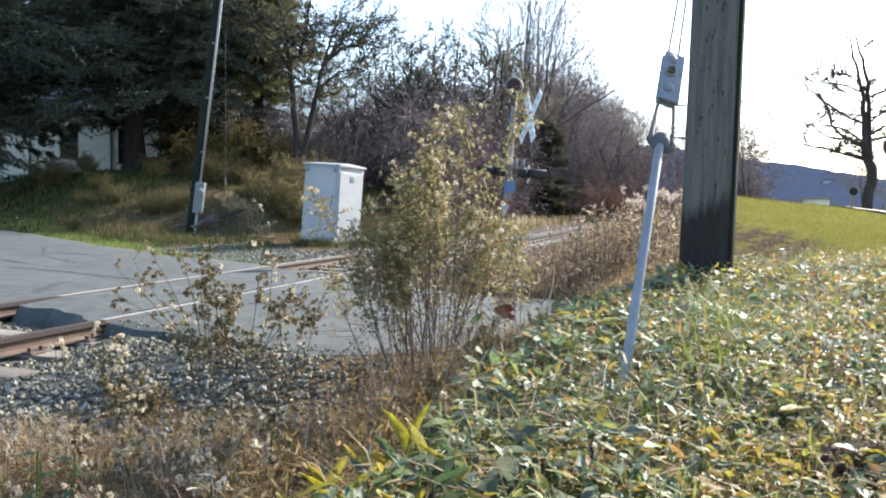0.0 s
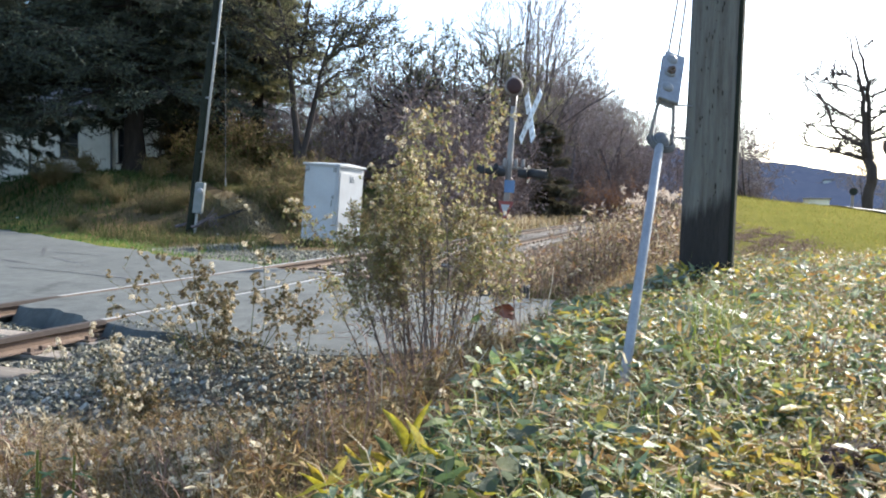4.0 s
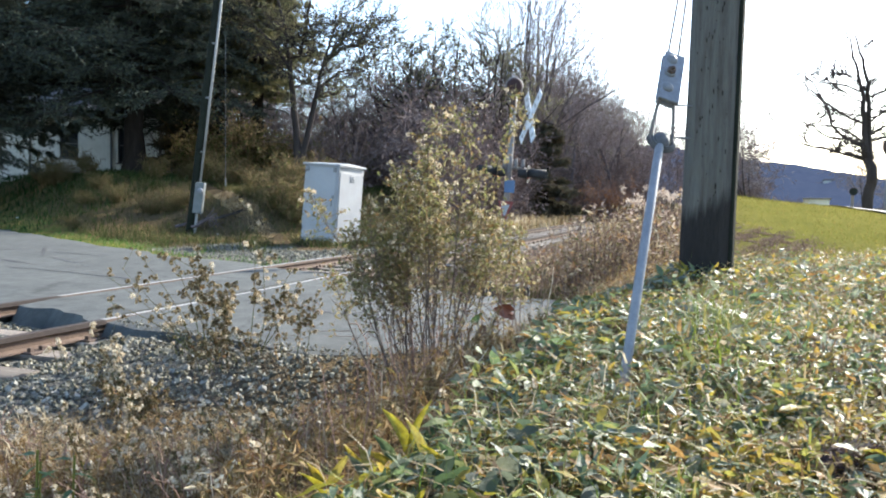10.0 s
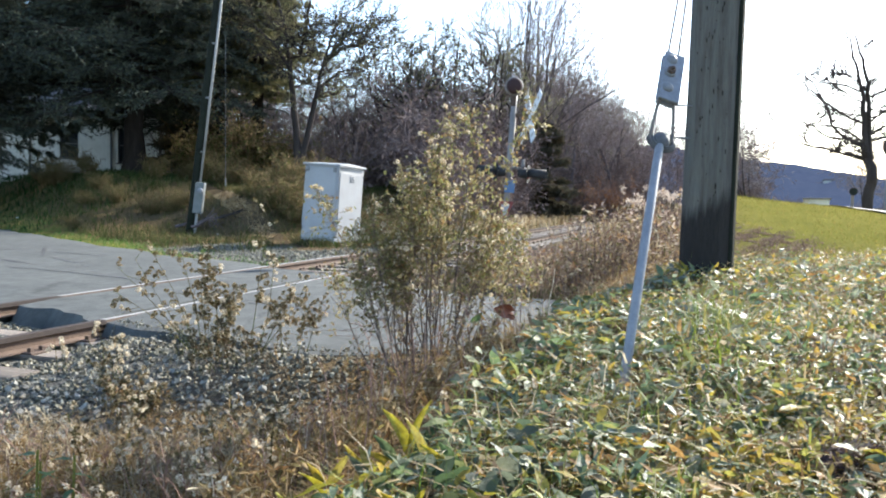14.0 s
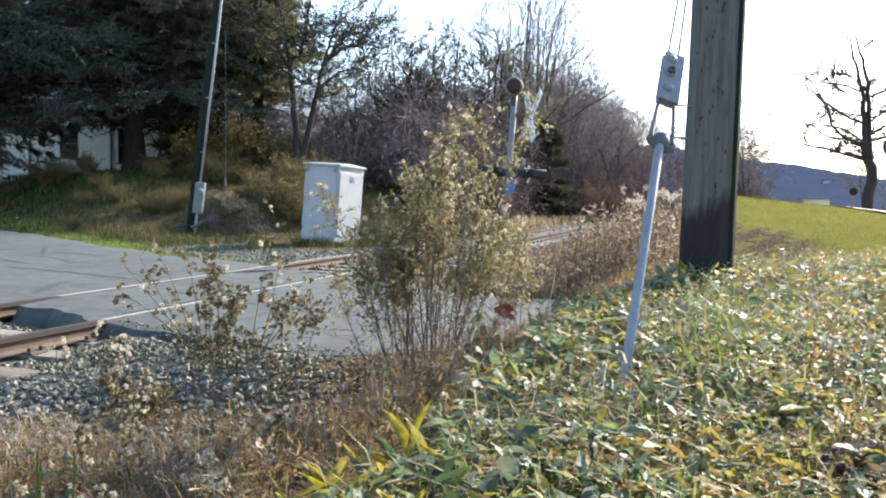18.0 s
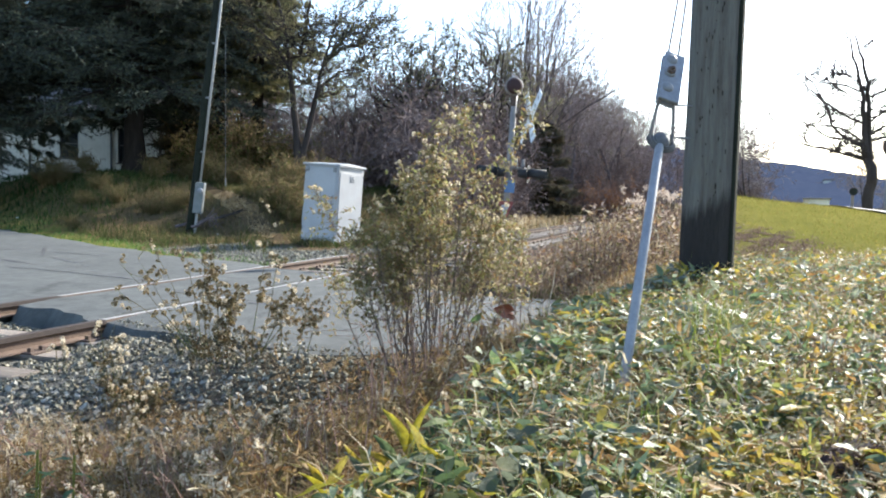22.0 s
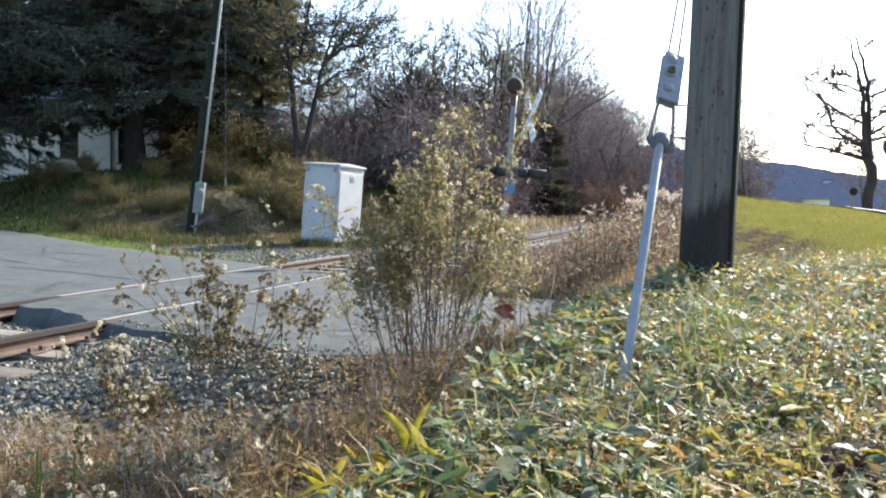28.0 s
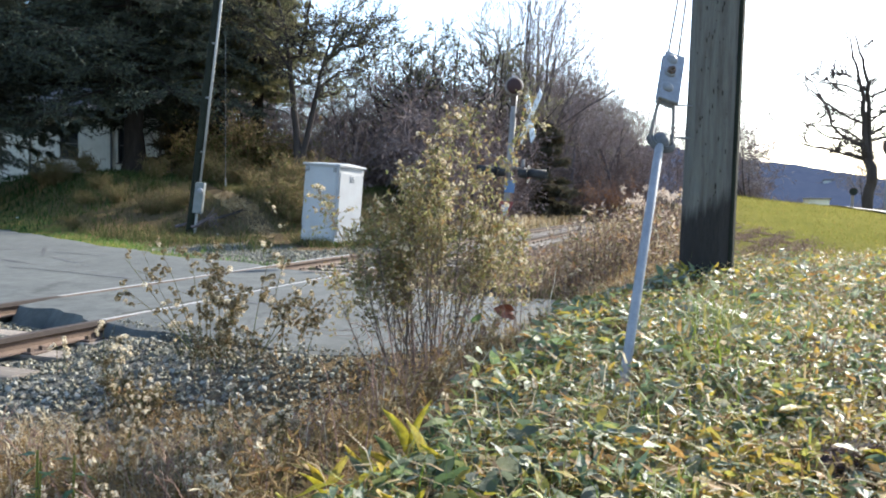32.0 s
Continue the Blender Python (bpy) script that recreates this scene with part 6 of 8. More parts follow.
        d[:, 2] = 1
        v, f = grass(pos, d, rng.uniform(*length, len(n)), rng.uniform(*width, len(n)), rng.uniform(0, bend, len(n)))
        ob = put(name, [(v, f, mat)])
        tagged(ob, label, "grass", kind="stuff")
        return ob

    field("verge_grass", 26000, -26, -6.9, 10, 24, (0.06, 0.2), (0.01, 0.02), 0.3, M_VERGE, "short green grass along the road verge", 0.4,
          lambda n, s: (s - road_far(n) < 2.2) & (s - road_far(n) > -0.1))
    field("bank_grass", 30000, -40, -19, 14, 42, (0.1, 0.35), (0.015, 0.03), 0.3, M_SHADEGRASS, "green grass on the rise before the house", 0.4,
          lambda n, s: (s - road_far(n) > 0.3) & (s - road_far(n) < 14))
    field("dry_bank_grass", 34000, -24, -8.5, 14, 34, (0.12, 0.45), (0.01, 0.025), 0.5, M_BANKGRASS, "matted olive and brown grass on the bank", 0.6,
          lambda n, s: (s - road_far(n) > 2.0) & (path_off(n, s) > 0.3) & (rng.random(len(n)) > worn(n, s)))
    field("rough_bank_grass", 42000, -16.5, -9.2, 16.5, 27, (0.1, 0.32), (0.008, 0.02), 0.5, M_BANKBRUSH, "rough olive and brown grass on the bank face", 0.5,
          lambda n, s: (s - road_far(n) > 2.4) & (path_off(n, s) > 0.3) & (rng.random(len(n)) > worn(n, s)) & (rng.random(len(n)) < 0.25 + 0.75 * (0.5 + 0.5 * np.sin(n * 2.3 + 1.5 * np.sin(s * 1.9)) * np.cos(s * 2.7))))
    # loose stones on the gravel apron
    k = 5200
    n, s = rng.uniform(-12.4, -7.4, k), rng.uniform(11.5, 18.5, k)
    ok = rng.random(k) < shoulder(n, s - road_far(n))
    x, y = to_xy(n[ok], s[ok])
    tagged(put("apron_stones", [(*stones(rng, np.stack([x, y, ground_z(x, y)], 1), rng.uniform(0.025, 0.06, len(x))), M_STONES)]), "loose grey gravel between the road and the bank", "gravel", kind="stuff")
    field("lawn", 60000, -2.0, 14, 9, 34, (0.04, 0.11), (0.008, 0.02), 0.3, M_LAWN, "sunlit yellow-green lawn", 0.45,
          lambda n, s: (s - road_far(n) > 3.5) & (n > -1.0) & (to_xy(n, s)[1] < 28.2) & (to_xy(n, s)[0] < 11.95 + 0.05 * (to_xy(n, s)[1] - 20)) & (rng.random(len(n)) > 0.8 * np.exp(-((to_xy(n, s)[0] - 6.1) / 0.9) ** 2 - ((to_xy(n, s)[1] - 14.6) / 1.4) ** 2)))
    field("worn_lawn_patch", 130000, -1.0, 3.4, 11.5, 20, (0.03, 0.1), (0.01, 0.022), 0.4, M_REED, "worn brown patch of dead grass on the lawn", 0.7,
          lambda n, s: rng.random(len(n)) < 0.8 * np.exp(-((to_xy(n, s)[0] - 6.1) / 0.85) ** 2 - ((to_xy(n, s)[1] - 14.6) / 1.3) ** 2) * (1 + np.sin(to_xy(n, s)[0] * 9 + 2 * np.sin(to_xy(n, s)[1] * 7))) - 0.12)
    field("trackside_straw", 30000, -3.9, 1.8, 8.3, 26, (0.06, 0.26), (0.006, 0.016), 0.6, M_REED, "dry straw-coloured grass beside the track", 0.55,
          lambda n, s: (s - road_far(n) > np.where(n < -1.5, 0.95, 0.15)) & ((n < -0.6) | (s - road_far(n) < 6.0)))
    field("roadside_grass", 9000, -3.6, -0.8, 8.2, 10.6, (0.05, 0.2), (0.006, 0.014), 0.5, M_OLIVE, "low olive grass where the track bed meets the road", 0.6,
          lambda n, s: (s - road_far(n) > 0.1) & (rng.random(len(n)) < 0.3 + 0.7 * (np.sin(n * 6 + 2 * np.sin(s * 4)) > -0.2)))
    field("trackside_straw", 7000, -10, -7.2, 17, 40, (0.12, 0.4), (0.01, 0.025), 0.6, M_BANKGRASS, "dry brown grass beside the track", 0.55)
    field("far_weeds", 12000, -9.5, -2.6, 26, 80, (0.3, 0.9), (0.02, 0.05), 0.5, M_STRAW, "tall dry weeds along the track", 0.4,
          lambda n, s: np.abs(n - TRACK_N) > 1.5)

    field("tan_bank_grass", 26000, -15.9, -11.2, 17.9, 22.8, (0.05, 0.17), (0.008, 0.02), 0.6, M_TANGRASS, "trodden strip of tan dry grass down the bank", 0.8,
          lambda n, s: path_off(n, s) < 0.26 + 0.12 * np.sin(n * 5) * np.sin(s * 3))
    # scrap of white paper on the shaded grass
    x, y = -14.67, 26.4
    v, f = stones(np.random.default_rng(5), np.array([[0, 0, 0.02]]), np.array([0.1]))
    scrap = put("paper_scrap", [(v * np.array([1, 0.7, 0.35]), f, M_WHITE)])
    scrap.matrix_basis = Matrix.Translation((x, y, float(ground_z(x, y)) + 0.06))
    tagged(scrap, "crumpled scrap of white paper on the grass", "litter")
    # pale stones strewn at the foot of the bank
    r3 = np.random.default_rng(83)
    for k in range(3):
        x, y = -6.5 + r3.normal(0, 0.55), 22.3 + r3.normal(0, 0.4)
        c = r3.uniform(0.06, 0.11)
        v, f = stones(r3, np.array([[0, 0, c * 0.25]]), np.array([c]))
        ob = put("pale_rock", [(v, f, M_CONCRETE)])
        ob.matrix_basis = Matrix.Translation((x, y, float(ground_z(x, y))))
        tagged(ob, "pale broken rock at the foot of the bank", "rock", "rocks by the service pole")
    # tall reeds with pale plumes near the pole
    segs, pos, drc, lp, ld = [], [], [], [], []
    for k in range(520):
        n, s = rng.uniform(-2.7, -0.4), rng.uniform(8.6, 15.0)
        if rng.random() < 0.35:
            n, s = rng.uniform(-1.6, -0.5), rng.uniform(8.6, 11)
        x, y = to_xy(n, s)
        h = rng.uniform(0.55, 1.3) * (0.42 + 0.58 * ease(n, -2.4, -1.0))
        p = np.array([x, y, float(ground_z(x, y)) - 0.03])
        d = unit(np.array([rng.normal(0, 0.13), rng.normal(0, 0.13), 1]))
        for i in range(4):
            d = unit(d + rng.normal(0, 0.08, 3))
            q = p + d * h / 4
            segs.append((*p, *q, 0.006 - 0.001 * i, 0.005 - 0.001 * i))
            for _ in range(6):
                lp.append(p + (q - p) * rng.random())
                ld.append(random_dirs(rng, 1, 0.4)[0])
            p = q
        for _ in range(int(rng.integers(0, 7)) if rng.random() < 0.45 else 0):
            pos.append(p + rng.normal(0, 0.035, 3) - d * rng.uniform(0, 0.12))
            drc.append(random_dirs(rng, 1, 0.2)[0])
    # tall plumed grass behind the guy
    fluff, fdir = [], []
    for k in range(34):
        y = rng.uniform(12.6, 15.5)
        x = (0.232 + 0.088 * rng.random()) * y
        z0 = float(ground_z(x, y)) - 0.03
        h = rng.uniform(0.95, 1.28) - z0
        p = np.array([x, y, z0])
        d = unit(np.array([rng.normal(0, 0.06), rng.normal(0, 0.06), 1]))
        for i in range(4):
            q = p + d * h / 4
            segs.append((*p, *q, 0.006, 0.005))
            d = unit(d + rng.normal(0, 0.07, 3))
            p = q
        c = rng.uniform(0.035, 0.075)
        for _ in range(46):
            e = random_dirs(rng, 1, 0.2)[0]
            fluff.append(p + e * c * rng.random() ** 0.5 * np.array([1, 1, 1.2]))
            fdir.append(e + rng.normal(0, 0.4, 3))
    nf = len(fluff)
    n = len(pos)
    reeds = put("reed_stand", [(*tubes(segs, 3), M_REED), (*blades(pos, drc, random_dirs(rng, n), rng.uniform(0.03, 0.06, n), rng.uniform(0.02, 0.04, n)), M_PLUME), (*blades(fluff, fdir, random_dirs(rng, nf), rng.uniform(0.02, 0.05, nf), rng.uniform(0.01, 0.022, nf)), M_FLUFF),
                               *[(*blades(lp[a::6], ld[a::6], random_dirs(rng, len(lp[a::6])), rng.uniform(0.04, 0.11, len(lp[a::6])), rng.uniform(0.01, 0.024, len(lp[a::6]))), mat) for a, mat in enumerate((M_REED, M_STRAW, M_REED, M_OLIVE, M_STRAW, M_SHRUB_DRY))]])
    tagged(reeds, "stand of dry reddish weeds with pale plumes", "weeds", kind="stuff")
    # fallen boughs and pale stones by the service pole
    for k, (x, y, l, rz, ry) in enumerate(((-6.8, 22.6, 1.3, -8, 84), (-6.6, 22.9, 1.3, -20, 78), (-7.6, 23.1, 0.9, 30, 70))):
        bough = thing("fallen_bough", pose(x, y, float(ground_z(x, y)) + 0.12 + 0.05 * k, 0, 0, rz), "fallen dark bough beside the service pole", "branch", "fallen boughs")
        r2 = np.random.default_rng(80 + k)
        sg, tp = [], []
        grow(r2, np.array([-l / 2, 0, 0.0]), unit(np.array([1, 0, 0.25])), l, 0.05, 0, sg, tp, -0.02, 0.34, (7, 4), 0.9, 9)
        put("wood", [(*tubes(np.array(sg)[:, :8], 6), M_BARK if k % 2 else M_BARK_GREY)], bough)


build_trees()
build_brush()


# ---- foreground: ground cover on the bank ----
def bank_edge(s):
    """Where the leafy cover ends towards the track."""
    return -0.62 + 0.05 * np.sin(s * 5.0) + 0.04 * np.sin(s * 13) + 0.46 * ease(s, 3.0, 5.2)


def build_cover():
    rng = np.random.default_rng(90)
    cover = thing("ground_cover", pose(0, 0, 0), "low glossy green and yellowing leaf cover on the bank", "plants", kind="stuff")

    def spots(count, near=0.75, far=5.3):
        y = near + (far - near) * rng.random(count) ** 1.25
        x = rng.uniform(-0.5, 0.66, count) * y * 1.0 + rng.uniform(-0.3, 0.3, count)
        n, s = to_ns(x, y)
        ok = (n > bank_edge(s) + np.abs(rng.normal(0, 0.13, count)) - 0.04) & (s < road_near(n) - 0.05)
        # a dark hollow in the cover beside the guy's foot
        ok &= ((x - 0.62) / 0.075) ** 2 + ((y - 2.76) / 0.2) ** 2 > rng.uniform(0.6, 1.2, count)
        x, y = x[ok], y[ok]
        return x, y

    def leaves(count, hgt, size, ratio, mat, lift, flat, droop=0.1, near=0.75, far=5.3, drift=None):
        x, y = spots(count, near, far)
        if drift is not None:
            q = 0.5 + 0.3 * np.sin(x * 6.3 + 2.0 * np.sin(y * 3.7 + drift) + drift) + 0.3 * np.cos(y * 7.9 + 1.7 * np.sin(x * 4.1) + 2 * drift)
            keep = rng.random(len(x)) < np.clip(q, 0.12, 1)
            x, y = x[keep], y[keep]
        k = len(x)
        patch = 0.5 + 0.5 * np.sin(x * 5.1 + 1.3 * np.sin(y * 4)) * np.cos(y * 4.3 + x)
        tuft = 0.5 + 0.5 * np.sin(x * 17 + 2 * np.sin(y * 9)) * np.cos(y * 15 + x * 6)
        z = ground_z(x, y) + hgt[0] + (hgt[1] - hgt[0]) * rng.random(k) ** 0.7 * (0.25 + 0.4 * patch + 0.65 * tuft)
        d = rng.normal(size=(k, 3))
        d[:, 2] = rng.normal(lift, 0.35, k)
        up = rng.normal(0, flat, (k, 3))
        up[:, 2] += 1
        L = rng.uniform(*size, k)
        return blades(np.stack([x, y, z], 1), d, up, L, L * rng.uniform(*ratio, k), rng.uniform(0.05, 0.3), droop)

    pieces = [(*leaves(15000, (0.01, 0.08), (0.022, 0.055), (0.34, 0.55), M_GREEN, 0.25, 0.5, drift=0.4), M_GREEN),
              (*leaves(12000, (0.02, 0.1), (0.028, 0.075), (0.18, 0.32), M_GREEN, 0.3, 0.5, 0.35, drift=1.7), M_GREEN),
              (*leaves(15000, (0.01, 0.09), (0.016, 0.05), (0.28, 0.5), M_YELLOW, 0.3, 0.6, drift=2.9), M_YELLOW),
              (*leaves(24000, (0.01, 0.07), (0.01, 0.034), (0.3, 0.6), M_STRAW, 0.1, 0.7, drift=5.0), M_STRAW)]
    # the far side is drier, with more straw and yellow
    for size, mat, dr in (((0.012, 0.036), M_STRAW, 1.1), ((0.014, 0.04), M_YELLOW, 3.8)):
        v, f = leaves(22000, (0.03, 0.12), size, (0.3, 0.6), mat, 0.15, 0.6, drift=dr)
        side = v.reshape(-1, 5, 3)
        side = side[side[:, 0, 0] > 0.34 * side[:, 0, 1]]
        f = (np.arange(len(side)) * 5)[:, None, None] + np.array([[0, 1, 4], [1, 2, 4], [2, 3, 4], [3, 0, 4]])[None]
        pieces.append((side.reshape(-1, 3), f.reshape(-1, 3), mat))
    x, y = spots(9000)
    k = len(x)
    d = rng.normal(0, 0.7, (k, 3))
    d[:, 2] = 1
    g = grass(np.stack([x, y, ground_z(x, y)], 1), d, rng.uniform(0.08, 0.2, k), rng.uniform(0.002, 0.004, k), rng.uniform(0.1, 0.8, k))
    pieces.append((*g, M_GRASS))
    x, y = spots(7000)
    k = len(x)
    d = rng.normal(0, 1.0, (k, 3))
    d[:, 2] = 0.8
    g = grass(np.stack([x, y, ground_z(x, y) + 0.02], 1), d, rng.uniform(0.06, 0.2, k), rng.uniform(0.0015, 0.0035, k), rng.uniform(0.1, 0.6, k))
    pieces.append((*g, M_STRAW))
    # a tuft of fresh green grass in the cover, and matted dead blades at its near corner
    for k, cx, cy, rx, ry, mat, hgt in ((420, 0.93, 2.55, 0.07, 0.42, M_GRASS, (0.07, 0.17)), (160, 0.36, 1.12, 0.06, 0.12, M_GRASS, (0.06, 0.12)), (420, 0.82, 1.36, 0.14, 0.14, M_WEED, (0.04, 0.09)), (260, 1.3, 2.5, 0.35, 0.5, M_STRAW, (0.06, 0.14))):
        x, y = cx + rng.normal(0, rx, k), cy + rng.normal(0, ry, k)
        x = x + (y - cy) * 0.33
        d = rng.normal(0, 0.6, (k, 3))
        d[:, 2] = 1
        pieces.append((*grass(np.stack([x, y, ground_z(x, y) + 0.05], 1), d, rng.uniform(*hgt, k), rng.uniform(0.003, 0.007, k), rng.uniform(0.1, 0.8, k)), mat))
    # bleached dead leaves lying along the near edge
    k = 130
    y = rng.uniform(1.05, 2.3, k)
    x = rng.uniform(-0.16, 0.34, k) * y
    n, s = to_ns(x, y)
    ok = n > bank_edge(s) - 0.03
    x, y = x[ok], y[ok]
    d = rng.normal(0, 1, (len(x), 3))
    d[:, 2] = rng.normal(0.15, 0.2, len(x))
    g = grass(np.stack([x, y, ground_z(x, y) + rng.uniform(0.05, 0.11, len(x))], 1), d, rng.uniform(0.04, 0.09, len(x)), rng.uniform(0.004, 0.008, len(x)), rng.uniform(0.1, 0.6, len(x)))
    pieces.append((*g, M_STRAW))
    put("small_leaves", pieces, cover)
    near = []
    for count, far, size, mat, side in ((3300, 2.6, (0.03, 0.066), M_GREEN, -1), (2900, 2.6, (0.028, 0.058), M_YELLOW, 0), (2700, 2.4, (0.022, 0.046), M_DEAD, 1), (2600, 4.4, (0.042, 0.09), M_GREEN, -1), (1800, 4.4, (0.035, 0.07), M_YELLOW, 0), (2200, 4.4, (0.025, 0.05), M_DEAD, 1)):
        x, y = spots(count, 0.85 if far < 3 else 2.3, far)
        # green prevails towards the track, dead leaves away from it, in drifts
        away = ease(x / y, 0.12, 0.46)
        drift = 0.5 + 0.5 * np.sin(x * 4.3 + 1.9 * np.sin(y * 2.6) + 2 * side) * np.cos(y * 3.4 + 1.1 * np.sin(x * 3.7) + side)
        keep = rng.random(len(x)) < np.clip((0.45 + 0.75 * drift) * {-1: 1.15 - 0.45 * away, 0: 0.75, 1: 0.4 + 0.3 * away}[side], 0.06, 1)
        near.append((*scattered_leaves(rng, x[keep], y[keep], size, 0.105), mat))
    tagged(put("bowed_leaves", near, cover, smooth=True), kind="stuff")
    # the cover and the dry slope go on beside and behind the camera
    rim = np.random.default_rng(91)
    k = 42000
    x, y = rim.uniform(-3.0, 7.0, k), rim.uniform(-5.0, 5.6, k)
    n, s = to_ns(x, y)
    ok = (s < road_near(n) - 0.1) & (n > -2.6) & ((y < 0.72) | (x > 0.66 * y + 0.3)) & (np.hypot(x, y) > 0.35)
    x, y, n, s = x[ok], y[ok], n[ok], s[ok]
    green = n > bank_edge(s) + rim.normal(0, 0.12, len(n))
    pos = np.stack([x, y, ground_z(x, y) + rim.uniform(0.01, 0.08, len(x))], 1)
    tone = rim.integers(3, size=len(x))
    rest = []
    for here, mat in ((green & (tone == 0), M_GREEN), (green & (tone == 1), M_YELLOW), (green & (tone == 2), M_STRAW)):
        k = int(here.sum())
        rest.append((*blades(pos[here], random_dirs(rim, k, 0.2), rim.normal(0, 0.5, (k, 3)) + np.array([0, 0, 1]), rim.uniform(0.04, 0.09, k), rim.uniform(0.02, 0.045, k), 0.2, 0.15), mat))
    k = int((~green).sum())
    rest.append((*grass(pos[~green] - np.array([0, 0, 0.02]), random_dirs(rim, k, 0.7), rim.uniform(0.08, 0.24, k), rim.uniform(0.003, 0.007, k), rim.uniform(0, 0.6, k)), M_WEED))
    tagged(put("outer_leaves", rest, cover), kind="stuff")
    # single large leaves where the camera stands closest
    shapes = []
    for mat in (M_GREEN_PIECE, M_GREEN_PIECE, M_YELLOW_PIECE):
        for q in range(4):
            shapes.append(big_leaf(rng, mat))
    x, y = spots(1200, 0.85, 1.75)
    for i in range(min(300, len(x))):
        ob = new("leaf", shapes[int(rng.integers(len(shapes)))])
        c = rng.uniform(0.04, 0.082)
        m = pose(x[i], y[i], float(ground_z(x[i], y[i])) + rng.uniform(0.06, 0.11), rng.normal(-15, 25), rng.normal(0, 22), rng.uniform(0, 360))
        ob.matrix_basis = m @ Matrix.Diagonal((c, c, c, 1))
        ob.parent = cover


def leaf_shape(rng):
    """An oval pointed leaf, one unit long, bowed and folded on its rib."""
    k = 9
    t = np.linspace(0, 1, k)
    w = rng.uniform(0.13, 0.23) * np.sin(np.pi * t ** 0.8) ** 0.85 * rng.uniform(0.75, 1.15)
    bow, fold = rng.uniform(0.1, 0.4), rng.uniform(0.1, 0.35)
    z = -bow * t ** 2
    mid = np.stack([0 * t, t, z], 1)
    left = np.stack([-w, t, z + fold * w + 0.02 * np.sin(t * 14)], 1)
    right = np.stack([w, t, z + fold * w + 0.02 * np.cos(t * 13)], 1)
    v = np.concatenate([left, mid, right])
    i = np.arange(k - 1)
    f = np.concatenate([np.stack([i, i + k, i + k + 1, i + 1], 1), np.stack([i + k, i + 2 * k, i + 2 * k + 1, i + k + 1], 1)])
    return v, f


def big_leaf(rng, mat):
    v, f = leaf_shape(rng)
    v = v * np.array([1.5, 1, 1])
    return mesh_of("leaf", [(v, f, mat)], True)


def scattered_leaves(rng, x, y, size, lift):
    """Many bowed leaves as one mass, each turned its own way."""
    shapes = [leaf_shape(rng) for _ in range(14)]
    vs, fs, k = [], [], 0
    for a, b in zip(x, y):
        v, f = shapes[int(rng.integers(14))]
        c = rng.uniform(*size)
        tuft = 0.5 + 0.5 * math.sin(a * 17 + 2 * math.sin(b * 9)) * math.cos(b * 15 + a * 6)
        m = pose(a, b, float(ground_z(a, b)) + lift * (0.35 + 0.65 * tuft) * rng.uniform(0.7, 1.1), rng.normal(8, 28), rng.normal(0, 26), rng.uniform(0, 360))
        m = np.array(m @ Matrix.Scale(c, 4))
        vs.append(v @ m[:3, :3].T + m[:3, 3])
        fs.append(f + k)
        k += len(v)
    return np.concatenate(vs), np.concatenate(fs)


def puff(rng, pos, size, count=22):
    """A fluffy seed head of short hairs round a point."""
    d = random_dirs(rng, count, 0.25)
    return np.repeat(np.asarray(pos)[None], count, 0) + d * size * 0.15, d, np.full(count, size * 0.5), np.full(count, size * 0.34)


class Spray:
    """Gathers stems, leaves and puffs of one swaying piece."""

    def __init__(self):
        self.segs, self.pos, self.drc, self.len, self.wid, self.puffs, self.heads = [], [], [], [], [], [], []

    def leaf(self, p, d, l, w):
        self.pos.append(p), self.drc.append(d), self.len.append(l), self.wid.append(w)

    def pieces(self, rng, stem, leaf):
        out = [(*tubes(self.segs, 4), stem)]
        if self.pos:
            n = len(self.pos)
            out.append((*blades(np.array(self.pos), np.array(self.drc), random_dirs(rng, n, 0.4), np.array(self.len), np.array(self.wid), 0.2, 0.1), leaf))
        if self.puffs:
            q = [puff(rng, p, s) for p, s in self.puffs]
            a, b, c, d = (np.concatenate([w[i] for w in q]) for i in range(4))
            out.append((*blades(a, b, random_dirs(rng, len(a)), c, d, 0.2), M_PUFF))
        if self.heads:
            q = [puff(rng, p, s, 12) for p, s in self.heads]
            a, b, c, d = (np.concatenate([w[i] for w in q]) for i in range(4))
            out.append((*blades(a, b, random_dirs(rng, len(a)), c * 0.95, d * 2.0, 0.3), M_HEAD))
        return out


SWAYING = []


